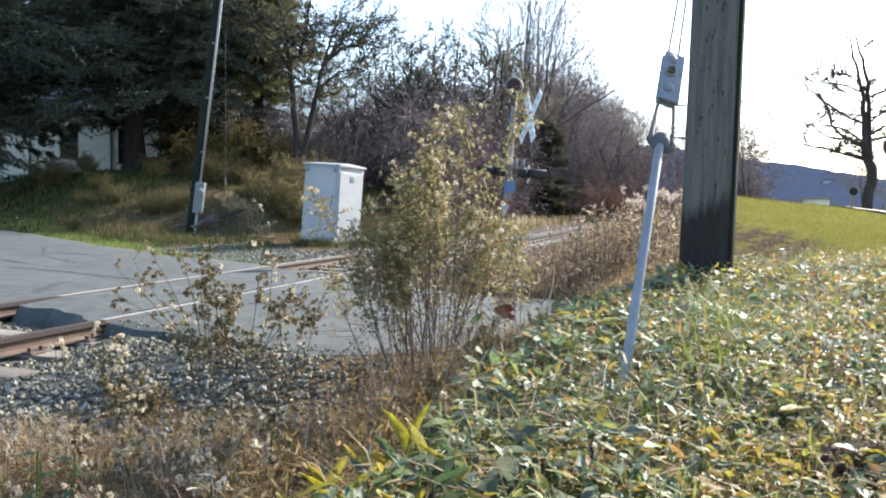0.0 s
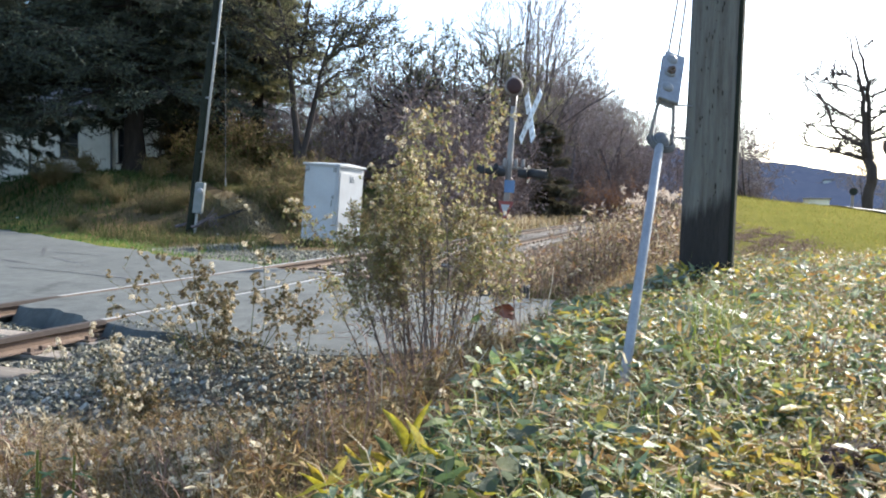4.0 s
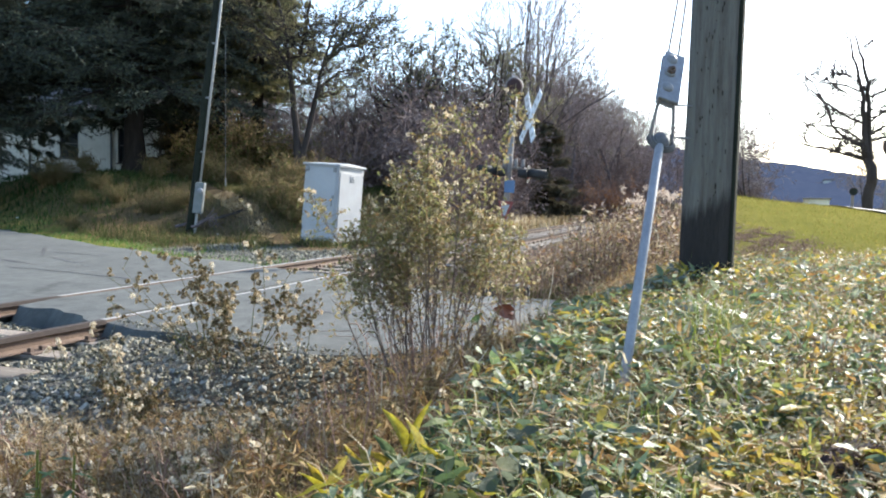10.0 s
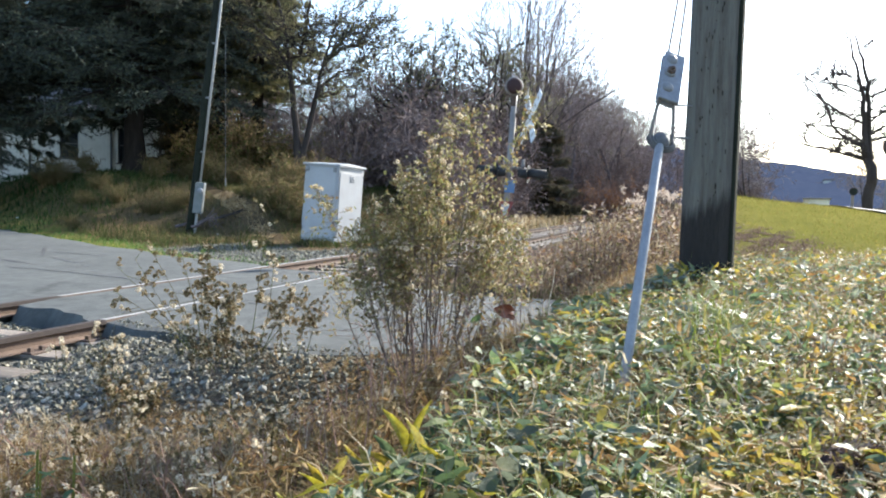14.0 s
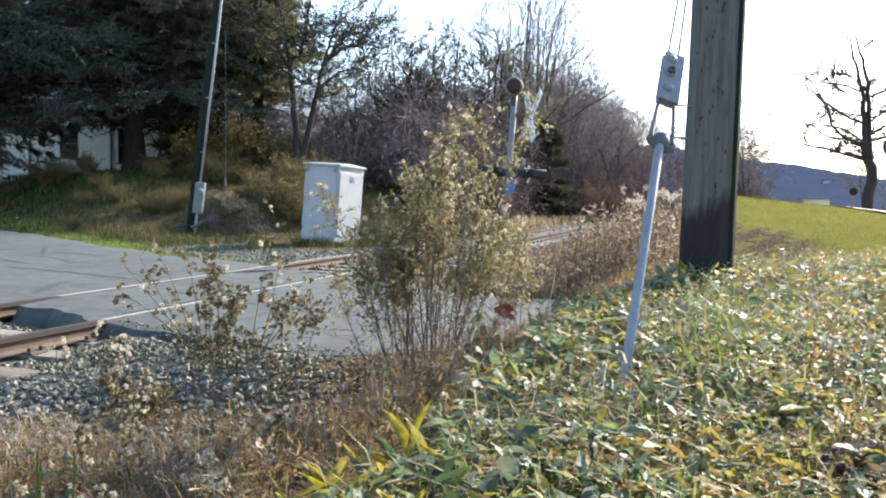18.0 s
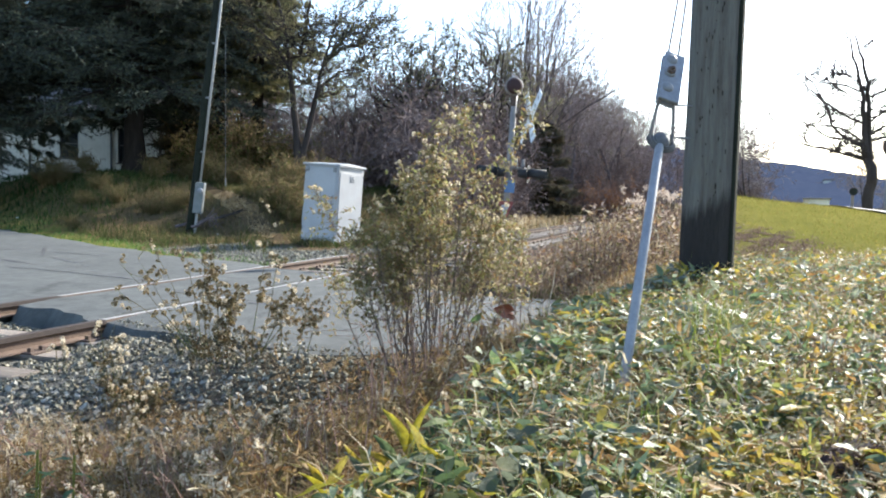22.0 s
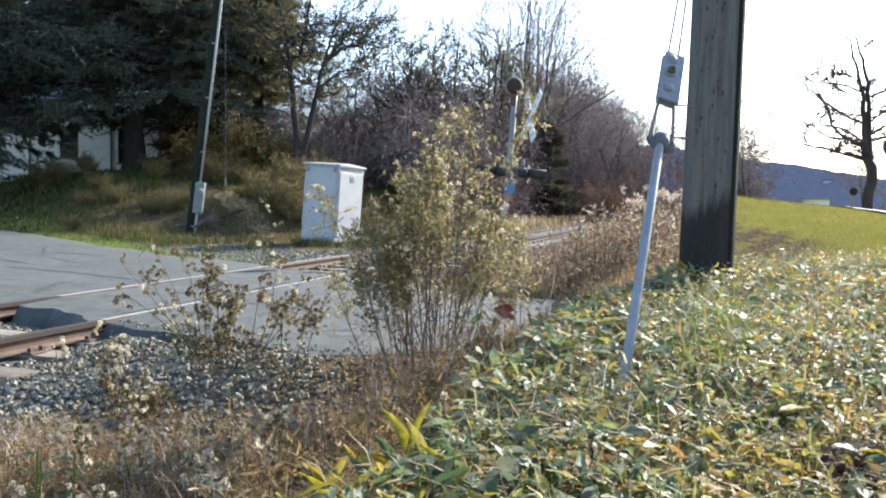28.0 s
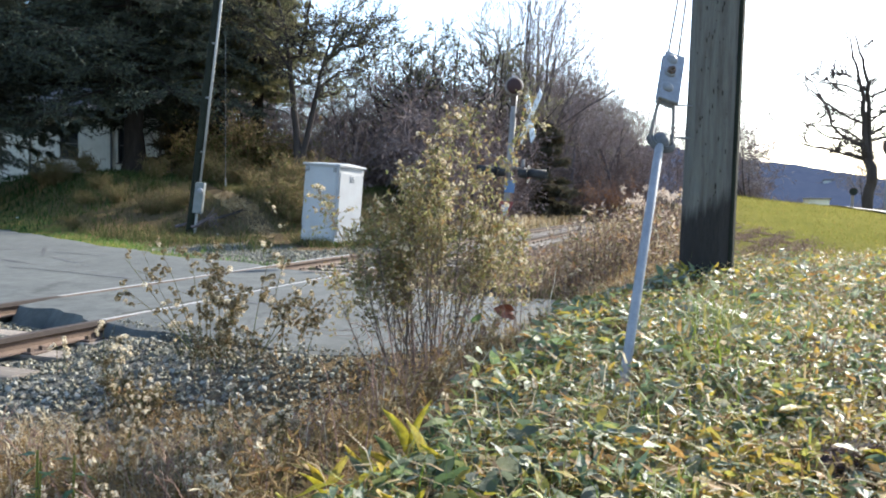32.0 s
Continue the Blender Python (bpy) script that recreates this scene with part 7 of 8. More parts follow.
def swaying_stem(rng, parent, base, direction, height, split, curve, r, lower, upper, stem_mat, low_leaf, high_leaf, phase):
    """A stem in two rigid lengths; the upper one sits on the lower one's end. lower(), upper() dress a length at (point, way, share)."""
    d = unit(np.asarray(direction, float))
    pts, steps = [np.zeros(3)], 12
    bend = np.asarray(curve, float)
    for i in range(steps):
        d = unit(d + bend / steps + rng.normal(0, 0.035, 3))
        pts.append(pts[-1] + d * height / steps)
    pts = np.array(pts)
    cut = max(2, int(round(split * steps)))
    lo, hi = Spray(), Spray()
    for i in range(steps):
        a, b = pts[i], pts[i + 1]
        ra, rb = r * (1 - 0.75 * i / steps), r * (1 - 0.75 * (i + 1) / steps)
        sp, org, fn = (lo, pts[0], lower) if i < cut else (hi, pts[cut], upper)
        sp.segs.append((*(a - org), *(b - org), ra, rb))
        fn(rng, sp, a - org, b - org, i / steps)
    stem = put("stem", lo.pieces(rng, stem_mat, low_leaf), parent)
    stem.matrix_basis = Matrix.Translation(base)
    top = tagged(put("upper_stem", hi.pieces(rng, stem_mat, high_leaf), stem), kind="stuff")
    top.matrix_basis = Matrix.Translation(pts[cut])
    SWAYING.append((stem, Vector(base), top, Vector(pts[cut]), phase))
    return stem, top


# ---- the wind-blown shrub ----
def build_shrub():
    rng = np.random.default_rng(101)
    gz = float(ground_z(-0.08, 4.30)) - 0.03
    shrub = thing("aster_shrub", pose(-0.08, 4.30, gz), "tall olive and tan shrub with pale seed heads", "shrub")

    def low(rng, sp, a, b, t):
        for _ in range(3 if t > 0.3 else 1):
            p = a + (b - a) * rng.random()
            d = unit(rng.normal(size=3) + np.array([0, 0, 0.9]))
            l = rng.uniform(0.05, 0.14)
            q = p + d * l
            sp.segs.append((*p, *q, 0.0016, 0.001))
            for _ in range(int(rng.integers(0, 3)) if t > 0.25 else int(rng.integers(0, 2))):
                sp.leaf(p + (q - p) * rng.uniform(0.3, 1.1), random_dirs(rng, 1)[0], rng.uniform(0.014, 0.032), rng.uniform(0.007, 0.014))

    def high(rng, sp, a, b, t):
        for _ in range(5 if t > 0.56 else 3):
            p = a + (b - a) * rng.random()
            d = unit(rng.normal(size=3) + np.array([0, 0, 0.75]))
            l = rng.uniform(0.08, 0.3) * (1.15 - 0.7 * t)
            q = p + d * l
            sp.segs.append((*p, *q, 0.0018, 0.001))
            for _ in range(int(2 + 13 * ease(t, 0.54, 0.8))):
                sp.leaf(p + (q - p) * rng.uniform(0.1, 1.1) + rng.normal(0, 0.016, 3), random_dirs(rng, 1, 0.2)[0], rng.uniform(0.017, 0.038), rng.uniform(0.009, 0.018))
            if rng.random() < 0.2 + 0.3 * (t > 0.8):
                sp.puffs.append((q, rng.uniform(0.018, 0.034)))

    for k in range(42):
        rng = np.random.default_rng(1010 + k)
        lean = -0.42 + 0.88 * (k * 0.618 % 1) + rng.uniform(-0.03, 0.03)
        h = (1.46 - 1.3 * abs(lean - 0.06)) * rng.uniform(0.78, 1.0)
        if k < 4:
            lean, h = rng.uniform(0.07, 0.11), rng.uniform(1.6, 1.78)
        elif k < 12:
            lean, h = rng.uniform(-0.16, 0.09), rng.uniform(1.15, 1.42)
        bx = 0.25 * lean + rng.uniform(-0.16, 0.16) if k > 3 else rng.uniform(0.0, 0.12)
        swaying_stem(rng, shrub, (bx, rng.uniform(-0.22, 0.22), 0), (lean + bx * 0.4, rng.uniform(-0.15, 0.15), 1), h, 0.5, (lean * 0.25, 0, 0.1), rng.uniform(0.0035, 0.0058),
                     low, high, M_SHRUBSTEM, M_SHRUB_DRY, M_SHRUB, rng.uniform(-0.12, 0.12) + (10 if k < 12 else 0))


# ---- thin weeds with seed heads on the gravel ----
def build_weeds():
    rng = np.random.default_rng(120)

    def bare(rng, sp, a, b, t):
        if rng.random() < 0.5:
            p = a + (b - a) * rng.random()
            sp.leaf(p, random_dirs(rng, 1, 0.1)[0], rng.uniform(0.02, 0.04), rng.uniform(0.006, 0.012))

    def branchy(count, size, reach, puffy, leafy=1):
        def dress(rng, sp, a, b, t):
            for _ in range(int(count + rng.random())):
                p = a + (b - a) * rng.random()
                d = unit(rng.normal(size=3) * np.array([1, 0.8, 0.6]) + np.array([0, 0, 0.5]))
                l = rng.uniform(0.3, 1.0) * reach
                q = p + d * l
                sp.segs.append((*p, *q, 0.0016, 0.001))
                for e in (q, p + (q - p) * rng.uniform(0.45, 0.8)):
                    w = e + random_dirs(rng, 1, 0.3)[0] * rng.uniform(0.01, 0.035)
                    sp.segs.append((*e, *w, 0.0012, 0.001))
                    (sp.puffs if rng.random() < puffy else sp.heads).append((w, rng.uniform(0.75, 1.15) * size))
                for _ in range(leafy):
                    sp.leaf(p + (q - p) * rng.random(), random_dirs(rng, 1, 0.1)[0], size * rng.uniform(0.7, 1.3), size * 0.4)
        return dress

    def weed(x, y, label, stems, dress, leaf, stem=M_OLIVE, low=bare):
        ob = thing("roadside_weed", pose(x, y, float(ground_z(x, y)) - 0.02), label, "weed", "weeds at the road edge")
        own = np.random.default_rng(int(abs(x * 1000) + y * 100))
        for bx, by, lx, ly, h in stems:
            swaying_stem(own, ob, (bx, by, 0), (lx, ly, 1), h, 0.4, (lx * 0.2, 0, 0), own.uniform(0.003, 0.0045), low, dress, stem, leaf, leaf, own.uniform(-0.15, 0.15))

    # the tan leafy one, the spreading dark-headed one, the open pale-headed one
    weed(-1.50, 5.05, "tan leafy weed with dry curled leaves", [(0.0, 0, 0.04, 0, 0.80), (-0.06, 0.05, -0.12, 0, 0.55), (0.07, 0, 0.12, 0, 0.5), (0.02, -0.05, 0.25, 0, 0.5), (0.0, 0.05, 0.4, 0, 0.5), (-0.03, 0, 0.0, 0, 0.65)], branchy(1.7, 0.036, 0.12, 0.14, 1), M_WEED)
    weed(-1.62, 5.12, "spreading weed with small dark seed heads", [(0, 0, -0.4, 0, 0.85), (0.02, 0, -0.2, 0, 0.85), (0.0, 0.03, -0.75, 0, 0.9), (0.0, 0.03, -0.55, 0, 0.85), (0.03, 0, -0.05, 0, 0.7), (0.0, 0.02, -0.95, 0, 0.75)], branchy(0.9, 0.034, 0.15, 0.06), M_HEAD)
    weed(-1.28, 5.05, "open weed with cream fluffy heads", [(0, 0, 0.08, 0, 0.98), (0.03, 0.02, 0.4, 0, 0.75), (0.05, 0, 0.6, 0, 0.65), (0.04, 0, 0.85, 0, 0.6)], branchy(1.2, 0.036, 0.14, 0.35), M_HEAD)
    weed(-0.95, 4.95, "low weed with dry brown heads", [(0, 0, 0.2, 0, 0.42), (0.05, 0, 0.4, 0, 0.4), (-0.08, 0, -0.1, 0, 0.4)], branchy(3, 0.026, 0.1, 0.15), M_SHRUB_DRY)
    for x, y, h in ((-1.5, 4.85, 0.3), (-1.3, 4.9, 0.28), (-1.8, 4.3, 0.2), (-1.59, 4.05, 0.2), (-1.68, 4.1, 0.18)):
        weed(x, y, "low brown weed with dry tufted heads", [(rng.uniform(-0.1, 0.1), 0, rng.uniform(-0.4, 0.4), rng.uniform(-0.2, 0.2), h * rng.uniform(0.8, 1.1)) for _ in range(4)], branchy(1.2, 0.03, 0.09, 0.2, 1), M_SHRUB_DRY)
    for x, y, h in ((-2.22, 5.1, 0.34), (-2.0, 4.75, 0.36), (-2.45, 4.9, 0.3), (-1.9, 4.5, 0.3), (-1.75, 5.2, 0.3)):
        weed(x, y, "pale weed with large cream seed heads on the gravel", [(rng.uniform(-0.06, 0.06), 0, rng.uniform(-0.35, 0.35), 0, h * rng.uniform(0.7, 1.1)) for _ in range(3)], branchy(0.3, 0.034, 0.1, 0.8, 0), M_STRAW)
    # cream-headed weeds close to the camera
    for k in range(15):
        y = rng.uniform(1.7, 3.9)
        x = -0.55 * y + rng.uniform(0.0, 0.36) * y
        weed(x, y, "dry weed with cream fluffy seed heads", [(rng.uniform(-0.05, 0.05), rng.uniform(-0.05, 0.05), rng.uniform(-0.25, 0.25), rng.uniform(-0.2, 0.2), rng.uniform(0.2, 0.36)) for _ in range(2)], branchy(1, 0.023, 0.05, 0.6, 0), M_WEED)


def low_growth(n, s):
    """The weeds stay low where the slope meets the road and the gravel."""
    return float((1 - 0.78 * ease(s, 3.1, 3.8) * ease(n, -2.1, -1.5)) * (1 - 0.7 * ease(s, 2.2, 3.0) * ease(-n, 1.35, 1.9)))


def build_dry_weeds():
    """The brown tangle on the slope below the leaf cover, in clumps that sway."""
    rng = np.random.default_rng(140)
    patch = thing("dry_weed_patch", pose(0, 0, 0), "dense tangle of dry brown weeds on the slope", "weeds")
    cells = [(n, s) for s in np.arange(0.6, 5.0, 0.42) for n in np.arange(-3.1 if s < 2.8 else -1.9, -0.2 if s > 3.5 else -0.6, 0.42)]
    for n0, s0 in cells:
        x0, y0 = to_xy(n0, s0)
        if y0 < 0.8 or abs(x0) > 0.75 * y0 + 0.5 or (3.2 < s0 < 3.6 and n0 > -1.35):
            continue
        sp = Spray()
        z0 = float(ground_z(x0, y0))
        dense = 24 if s0 < 1.9 else 30 if n0 > -1.6 or s0 < 2.6 else 18
        for _ in range(dense):
            n, s = n0 + rng.uniform(-0.26, 0.26), s0 + rng.uniform(-0.26, 0.26)
            if n > float(bank_edge(s)) or s > road_near(n) - 0.05:
                continue
            x, y = to_xy(n, s)
            h = rng.uniform(0.08, 0.28) * (0.75 + 0.25 * math.sin(n * 7 + s * 5)) * low_growth(n, s)
            p = np.array([x - x0, y - y0, float(ground_z(x, y)) - z0 - 0.02])
            d = unit(np.array([rng.normal(0, 0.3), rng.normal(0, 0.3), 1]))
            for i in range(4):
                d = unit(d + rng.normal(0, 0.16, 3))
                q = p + d * h / 4
                sp.segs.append((*p, *q, 0.0022 - 0.0004 * i, 0.0018 - 0.0004 * i))
                for _ in range(3):
                    e = p + (q - p) * rng.random()
                    w = e + random_dirs(rng, 1, 0.3)[0] * rng.uniform(0.02, 0.06)
                    sp.segs.append((*e, *w, 0.0012, 0.0008))
                    for _ in range(2):
                        sp.leaf(e + (w - e) * rng.uniform(0.5, 1), random_dirs(rng, 1)[0], rng.uniform(0.018, 0.05), rng.uniform(0.004, 0.011))
                p = q
            if rng.random() < 0.13:
                (sp.puffs if rng.random() < 0.5 else sp.heads).append((p, rng.uniform(0.014, 0.026)))
        if not sp.segs:
            continue
        # taller bare stems, most reddish, a few bleached
        dark, pale = Spray(), Spray()
        for k in range(7):
            n, s = n0 + rng.uniform(-0.24, 0.24), s0 + rng.uniform(-0.24, 0.24)
            if n > float(bank_edge(s)) - 0.02 or s > road_near(n) - 0.1:
                continue
            x, y = to_xy(n, s)
            stem = pale if k < 2 else dark
            h = rng.uniform(0.2, 0.4) * (0.8 if k < 2 else 1) * low_growth(n, s)
            p = np.array([x - x0, y - y0, float(ground_z(x, y)) - z0 - 0.02])
            d = unit(np.array([rng.normal(0, 0.16), rng.normal(0, 0.16), 1]))
            for i in range(5):
                d = unit(d + rng.normal(0, 0.09, 3))
                q = p + d * h / 5
                stem.segs.append((*p, *q, 0.0026 - 0.0003 * i, 0.0023 - 0.0003 * i))
                if k > 1 and i > 1:
                    for _ in range(2):
                        w = q + unit(d + rng.normal(0, 0.6, 3)) * rng.uniform(0.02, 0.07)
                        stem.segs.append((*q, *w, 0.0011, 0.0008))
                        if rng.random() < 0.3:
                            stem.leaf(w, random_dirs(rng, 1, 0.2)[0], 0.014, 0.006)
                p = q
        for q in (dark, pale):
            q.segs = [(*g[:6], g[6] * min(1, y0 / 2.6), g[7] * min(1, y0 / 2.6)) for g in q.segs]
        tall = [g for q, mt in ((dark, M_STEM), (pale, M_PALESTALK)) if q.segs for g in q.pieces(rng, mt, M_STRAW)]
        ob = put("weed_clump", sp.pieces(rng, M_WEED, M_WEED if rng.random() < 0.75 else M_STRAW) + tall, patch)
        tagged(ob, kind="stuff")
        ob.matrix_basis = Matrix.Translation((x0, y0, z0))
        SWAYING.append((ob, Vector((x0, y0, z0)), None, None, rng.uniform(-0.2, 0.2)))
    # litter of straw on the slope
    k = 34000
    n, s = rng.uniform(-3.4, -0.2, k), rng.uniform(0.5, 5.0, k)
    ok = (s < road_near(n) - 0.02) & (n < bank_edge(s) + 0.05) & (rng.random(k) > ease(-n, 2.7, 3.4)) & (rng.random(k) > 0.4 * (1 - ease(s, 2.0, 2.8)) * ease(n, -2.0, -1.5)) & (rng.random(k) > 0.9 * ease(s, 3.2, 3.9) * ease(-n, 1.5, 2.2)) & (rng.random(k) > 0.8 * ease(s, 3.0, 3.6) * ease(n, -1.4, -1.0) * (1 - ease(s, 3.4, 4.0)))
    n, s = n[ok], s[ok]
    x, y = to_xy(n, s)
    d = rng.normal(0, 1, (len(n), 3))
    d[:, 2] = np.abs(d[:, 2]) * 0.6
    v, f = grass(np.stack([x, y, ground_z(x, y)], 1), d, rng.uniform(0.05, 0.2, len(n)), rng.uniform(0.0018, 0.0045, len(n)), rng.uniform(0, 0.6, len(n)))
    k = 9000
    n, s = rng.uniform(-3.3, -1.7, k), rng.uniform(1.0, 3.1, k)
    x, y = to_xy(n, s)
    d = rng.normal(0, 1, (k, 3))
    d[:, 2] = np.abs(d[:, 2]) * 0.7
    pale = grass(np.stack([x, y, ground_z(x, y) + 0.01], 1), d, rng.uniform(0.04, 0.15, k), rng.uniform(0.002, 0.005, k), rng.uniform(0, 0.6, k))
    tagged(put("straw_litter", [(v, f, M_WEED), (*pale, M_STRAW)]), "fallen brown stalks and straw on the slope", "litter", kind="stuff")


def build_singles():
    rng = np.random.default_rng(160)
    # dark clod of roots showing through the cover
    bm = bmesh.new()
    bmesh.ops.create_icosphere(bm, subdivisions=3, radius=1.0)
    for v in bm.verts:
        v.co *= 1 + 0.35 * noise.noise(v.co * 2.3) + 0.2 * noise.noise(v.co * 6.0)
    bm.transform(Matrix.Diagonal((0.045, 0.04, 0.034, 1)))
    cx, cy = 0.78, 1.45
    clod = thing("root_clod", pose(cx, cy, float(ground_z(cx, cy)) + 0.055, 0, 0, 15), "dark purple-brown clod of roots in the leaf cover", "clod")
    part("clod_body", bm, M_CLOD, clod)
    segs = []
    for k in range(150):
        a, e = rng.uniform(0, 6.28), rng.uniform(-0.2, 1.3)
        p = np.array([0.048 * math.cos(a) * math.cos(e), 0.043 * math.sin(a) * math.cos(e), 0.036 * math.sin(e)]) * rng.uniform(1.0, 1.12)
        d = unit(np.array([rng.normal(1, 0.5), rng.normal(0, 0.4), rng.normal(0, 0.35)]))
        for i in range(3):
            q = p + d * rng.uniform(0.008, 0.02)
            segs.append((*p, *q, 0.0016, 0.0012))
            p, d = q, unit(d + rng.normal(0, 0.35, 3))
    tagged(put("root_mat", [(*tubes(segs, 4), M_ROOT)], clod), kind="stuff")
    # curled dead leaves on thin stalks at the shrub's foot
    def curled(length, width, curl, mat):
        t = np.linspace(0, 1, 9)[:, None]
        u = np.linspace(-1, 1, 5)[None]
        w = width * np.sin(np.pi * (0.06 + 0.9 * t)) ** 0.8
        x = w * u + 0.08 * width * np.sin(t * 19)
        y = length * (t - 0.25 * curl * t ** 2) + 0 * u
        z = length * curl * 0.5 * np.sin(np.pi * t) + width * 0.9 * u ** 2 + 0.06 * width * np.sin(u * 7 + t * 11)
        v = np.stack([x, y, z], -1).reshape(-1, 3)
        i = (np.arange(8)[:, None] * 5 + np.arange(4)[None]).ravel()
        return mesh_of("leaf", [(v, np.stack([i, i + 1, i + 6, i + 5], 1), mat)], True)

    for x, y, label, stalk, held in (
            (0.27, 3.75, "curled red-brown dead leaf hanging on a thin stalk", ((0.0, 0.0, -0.06), (0.01, 0, 0.1), (0.0, 0, 0.19), (-0.03, 0, 0.235)), ((-0.015, 0.22, 0.105, 0.036, 0.35, (90, 100, 15), M_REDLEAF), (0.05, 0.19, 0.05, 0.014, 0.5, (90, 115, 0), M_REDLEAF))),
            (0.19, 3.7, "curled brown dead leaf on a thin stalk", ((-0.02, 0.0, -0.06), (0.0, 0, 0.1), (0.01, 0, 0.185)), ((0.01, 0.18, 0.115, 0.03, 0.4, (90, 205, 10), M_BROWNLEAF),)),
            (0.155, 3.8, "drooping grey-green leaf at the tip of a stalk", ((0.02, 0.0, -0.06), (0.04, 0, 0.16), (0.045, 0, 0.28)), ((0.045, 0.28, 0.085, 0.016, 0.6, (90, 232, 0), M_GREEN_PIECE),))):
        st = thing("dead_leaf_stalk", pose(x, y, float(ground_z(x, y))), label, "plant", "dead leaves at the shrub's foot")
        v, f = path_tube(stalk, 0.0022, 6)
        put("stalk", [(v, f, M_STEM)], st, smooth=True)
        for px, pz, length, width, curl, turn, mat in held:
            ob = new("leaf", curled(length, width, curl, mat))
            ob.matrix_basis = pose(px, 0, pz, *turn)
            ob.parent = st
    # broad green leaves at the camera's lower left
    for x, y, h in ((-0.88, 1.62, 0.47), (-0.82, 1.66, 0.42), (-0.98, 1.82, 0.46)):
        pl = thing("broadleaf_plant", pose(x, y, float(ground_z(x, y))), "small plant with broad dark green leaves", "plant", "broadleaf plants")
        v, f = path_tube([(0, 0, -0.03), (0.005, 0, h * 0.5), (0.015, 0, h)], 0.003, 6)
        put("stalk", [(v, f, M_GRASS)], pl, smooth=True)
        for k in range(7):
            ob = new("leaf", big_leaf(rng, M_BROAD))
            c = rng.uniform(0.035, 0.065)
            ob.matrix_basis = pose(0.01, 0, h * (0.5 + 0.08 * k), rng.uniform(-45, 45), 0, 137 * k + rng.uniform(-25, 25)) @ Matrix.Diagonal((c, c, c, 1))
            ob.parent = pl


def build_straps():
    """Upright yellow-green strap leaves along the edge of the cover."""
    rng = np.random.default_rng(170)
    for x, y, h, lean in ((-0.07, 1.78, 0.15, -0.25), (-0.155, 1.62, 0.11, 0.1), (-0.14, 1.60, 0.12, 0.45), (-0.24, 1.62, 0.13, -0.2), (-0.25, 1.38, 0.1, 0.1), (-0.1, 1.45, 0.1, 0.9),
                          (-0.18, 1.25, 0.1, -0.7), (0.02, 1.35, 0.09, 0.5), (0.2, 1.15, 0.09, -0.4), (0.36, 1.3, 0.1, 0.3), (1.35, 4.15, 0.17, -0.3), (1.25, 4.05, 0.15, 0.4), (1.42, 4.1, 0.14, 0.2), (-0.02, 1.62, 0.13, 0.35), (-0.1, 1.7, 0.12, -0.5), (0.04, 1.5, 0.12, -0.2),
                          (-0.2, 1.48, 0.13, 0.5), (-0.05, 1.3, 0.1, -0.3), (-0.28, 1.5, 0.12, 0.3), (-0.12, 1.33, 0.12, 0.15), (0.1, 1.28, 0.1, 0.6)):
        pl = thing("strap_leaf_tuft", pose(x, y, float(ground_z(x, y)) + 0.01, 0, 0, rng.uniform(-30, 30)), "tuft of yellow-green strap leaves", "plant", "strap leaf tufts")
        for k in range(3):
            t = np.linspace(0, 1, 7)
            c = h * rng.uniform(0.7, 1.15)
            w = 0.0145 * np.sin(np.pi * (0.18 + 0.82 * t)) ** 0.7 * rng.uniform(0.7, 1.1)
            a = lean + rng.normal(0, 0.3)
            xx, zz = c * (t * math.sin(a) + 0.3 * t ** 2 * np.sign(a)), c * (t * math.cos(a) - 0.22 * t ** 2)
            yy = 0.2 * c * t ** 2 * rng.normal(0, 1)
            v = np.concatenate([np.stack([xx - w, yy, zz], 1), np.stack([xx, yy + 0.006, zz], 1), np.stack([xx + w, yy, zz], 1)])
            i = np.arange(6)
            f = np.concatenate([np.stack([i, i + 7, i + 8, i + 1], 1), np.stack([i + 7, i + 14, i + 15, i + 8], 1)])
            put("leaf", [(v, f, M_YELLOW_PIECE if k else M_GREEN_PIECE)], pl, smooth=True)


build_cover()
build_straps()
build_shrub()
build_weeds()
build_dry_weeds()
build_singles()

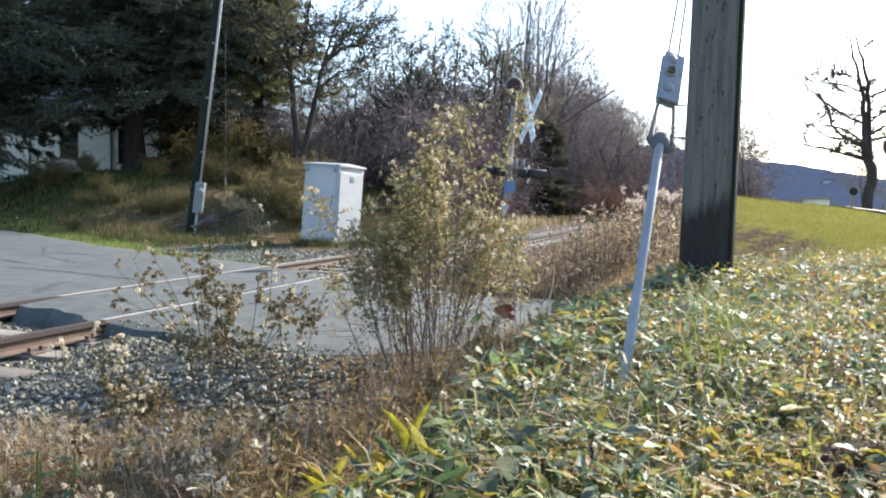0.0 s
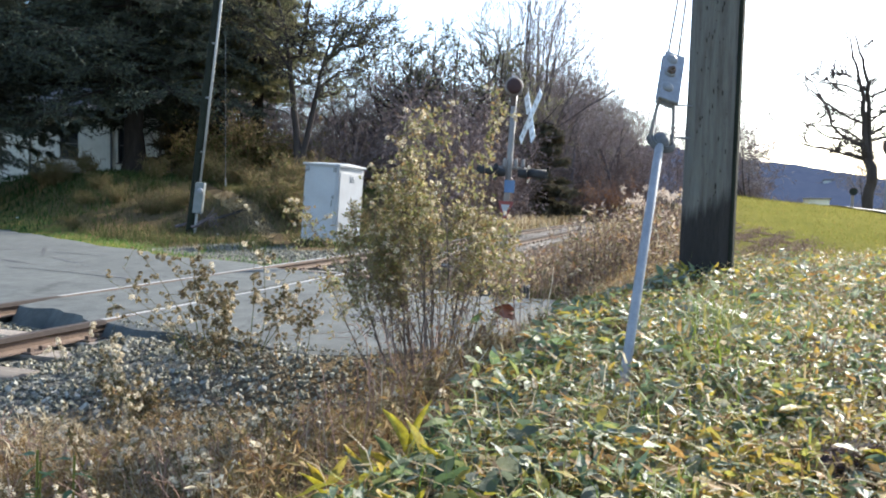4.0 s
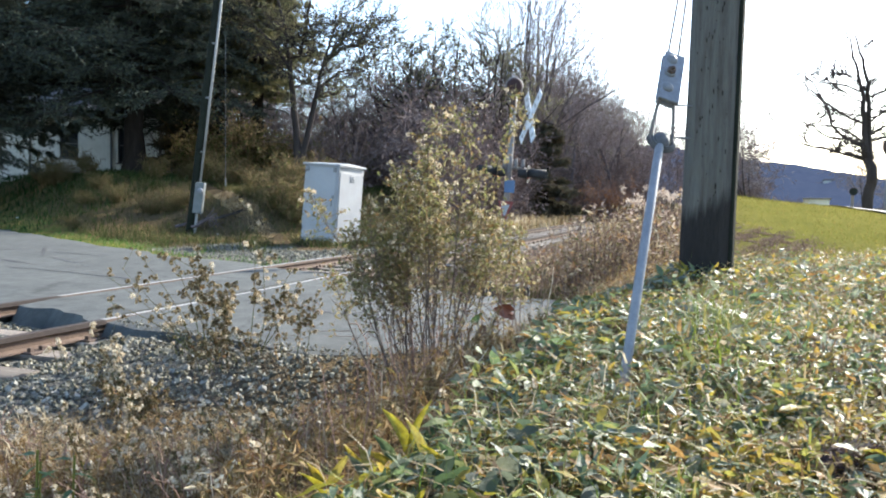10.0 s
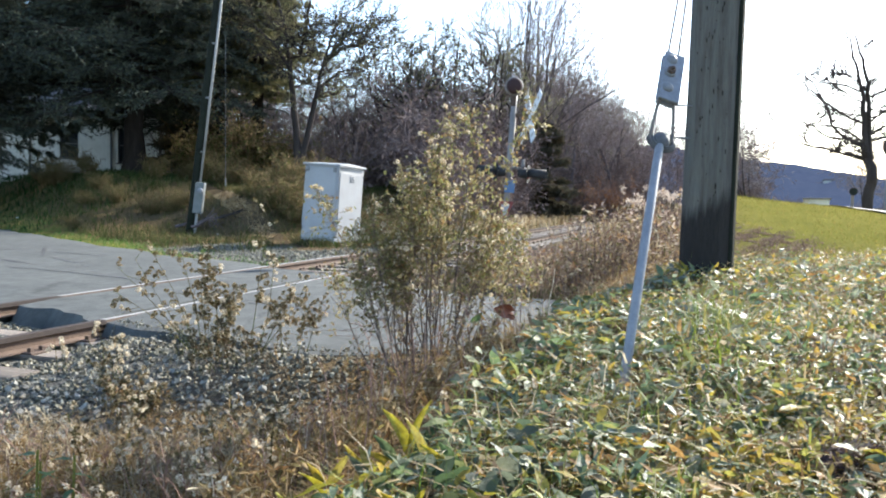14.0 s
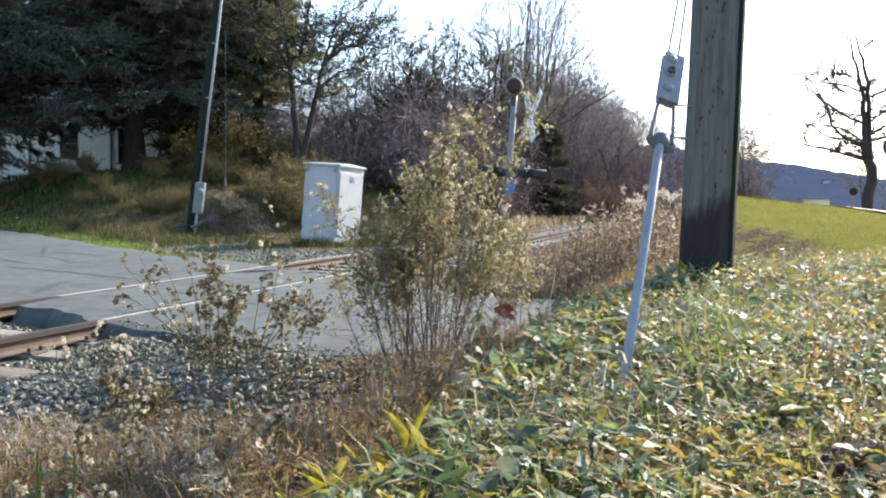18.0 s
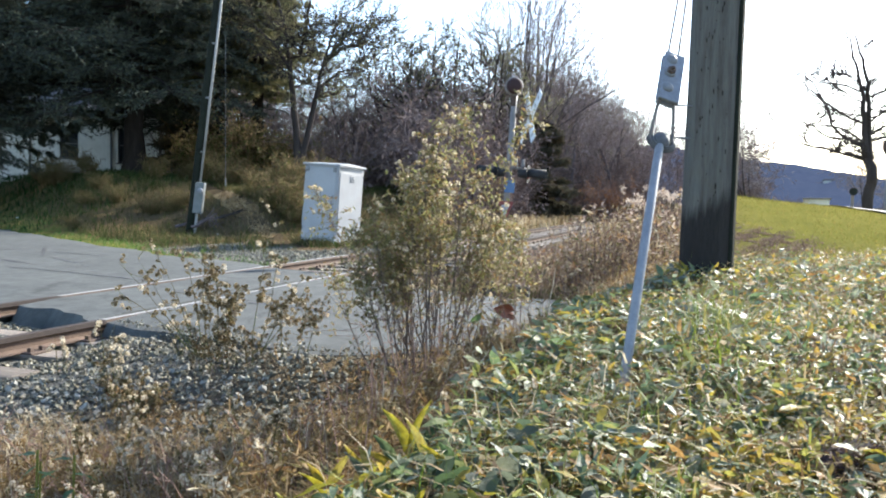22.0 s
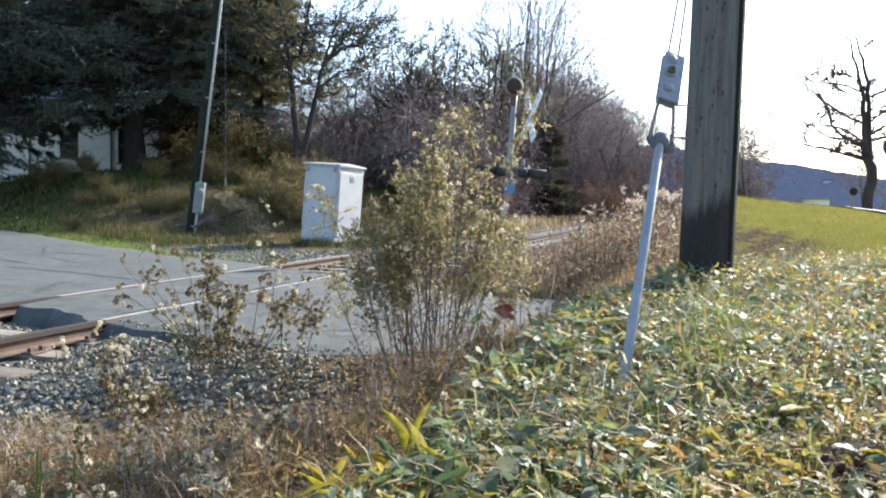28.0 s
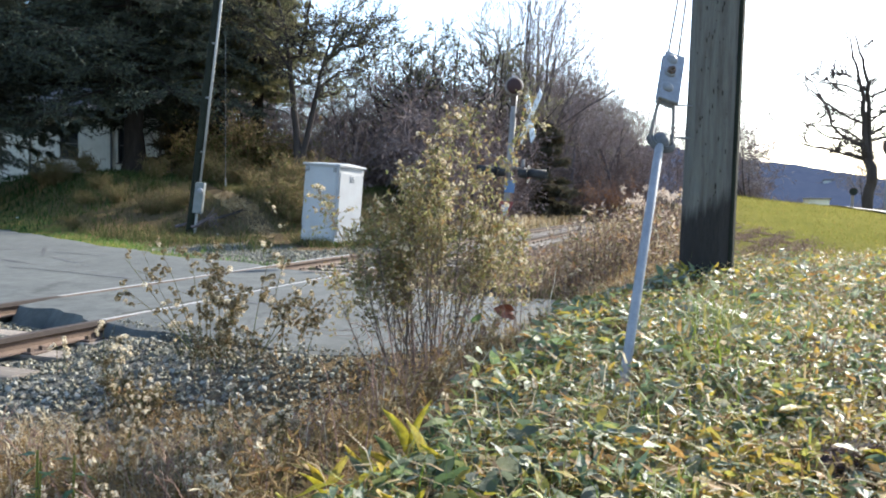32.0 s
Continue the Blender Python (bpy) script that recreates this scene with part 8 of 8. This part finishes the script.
# ---- wind: how far the plants' tops lean, in hundredths of their height ----
GUSTS = ((0, -3), (0.5, 0), (1, -2.5), (1.5, -4), (2, -10), (2.5, -17), (3, -39), (3.5, -17), (4, -12), (4.5, -8), (5, -9), (5.5, -8.5), (6, -9), (6.5, -26),
         (7, -32), (7.5, -24), (8, -24.5), (8.5, -13), (9, -3), (9.5, -5), (10, -3.6), (10.5, -5), (11, -1.5), (11.5, -2), (12, -3), (12.5, -1), (13, 2.5), (13.5, 0),
         (14, 0), (14.5, -1), (15.5, -3.5), (16.5, -5), (17, -2), (17.5, -1), (18, 2), (18.5, 4.2), (19, 7), (19.5, 6), (20, 0), (20.5, 2), (21, 0), (21.5, -1.5),
         (22, -1), (23, 1.6), (24, 0), (25, -1), (25.5, -0.8), (26.5, 0), (27.5, -1), (28, -1), (28.5, 1), (29, 5), (29.5, 5), (30, 2), (31, 0), (31.5, 1), (32, 0))
WEED_GUSTS = ((0, -7), (1, -2.5), (1.5, -5), (2, -11), (2.5, -16), (3, -50), (3.5, -30), (4.5, -15), (5.5, -20), (6, -17), (6.5, -30), (7, -45), (7.5, -42), (8, -38), (8.5, -24),
              (9, -16), (9.5, -17), (10, -17), (11, -12), (12, -5), (13, -1.5), (14, -6), (15, -4), (16.5, 0), (17.5, -1), (19, 2), (20, 0), (21, -0.5), (21.5, -2.5), (22, -3),
              (23, 0), (24, -1), (25, -1), (26.5, -1), (28, -2), (28.5, 12), (29, 9), (29.5, 8.5), (30, 4.5), (30.5, 1), (31, 1), (31.5, 4), (32, 3))


def motions():
    rng = random.Random(7)
    for low, base, top, cut, phase in SWAYING:
        owner = low.parent.name
        shrub, clump = owner.startswith("aster"), top is None
        tall = phase > 5
        phase = phase - 10 if tall else phase
        a, b, c = ((0.38, 1.05, 1.0) if tall else (0.22, 0.55, 1.0)) if shrub else ((0.16, 0, 0.16) if clump else (0.45, 0.85, 1.0))
        soft = rng.uniform(0.85, 1.15)
        low_rows, top_rows = [], []
        for t, v in (GUSTS if shrub else WEED_GUSTS):
            lean = v / 100 * soft + (rng.uniform(-0.012, 0.012) + phase * 0.08 * v / 30) * (0 if t in (0, 32) else 1) * (0.3 if clump else 1)
            low_rows.append((t, pose(*base, 0, math.degrees(a * lean), 0)))
            if top:
                top_rows.append((t, pose(*cut, 0, math.degrees(b * lean), 0)))
        walk(low, low_rows)
        if top:
            walk(top, top_rows)


motions()
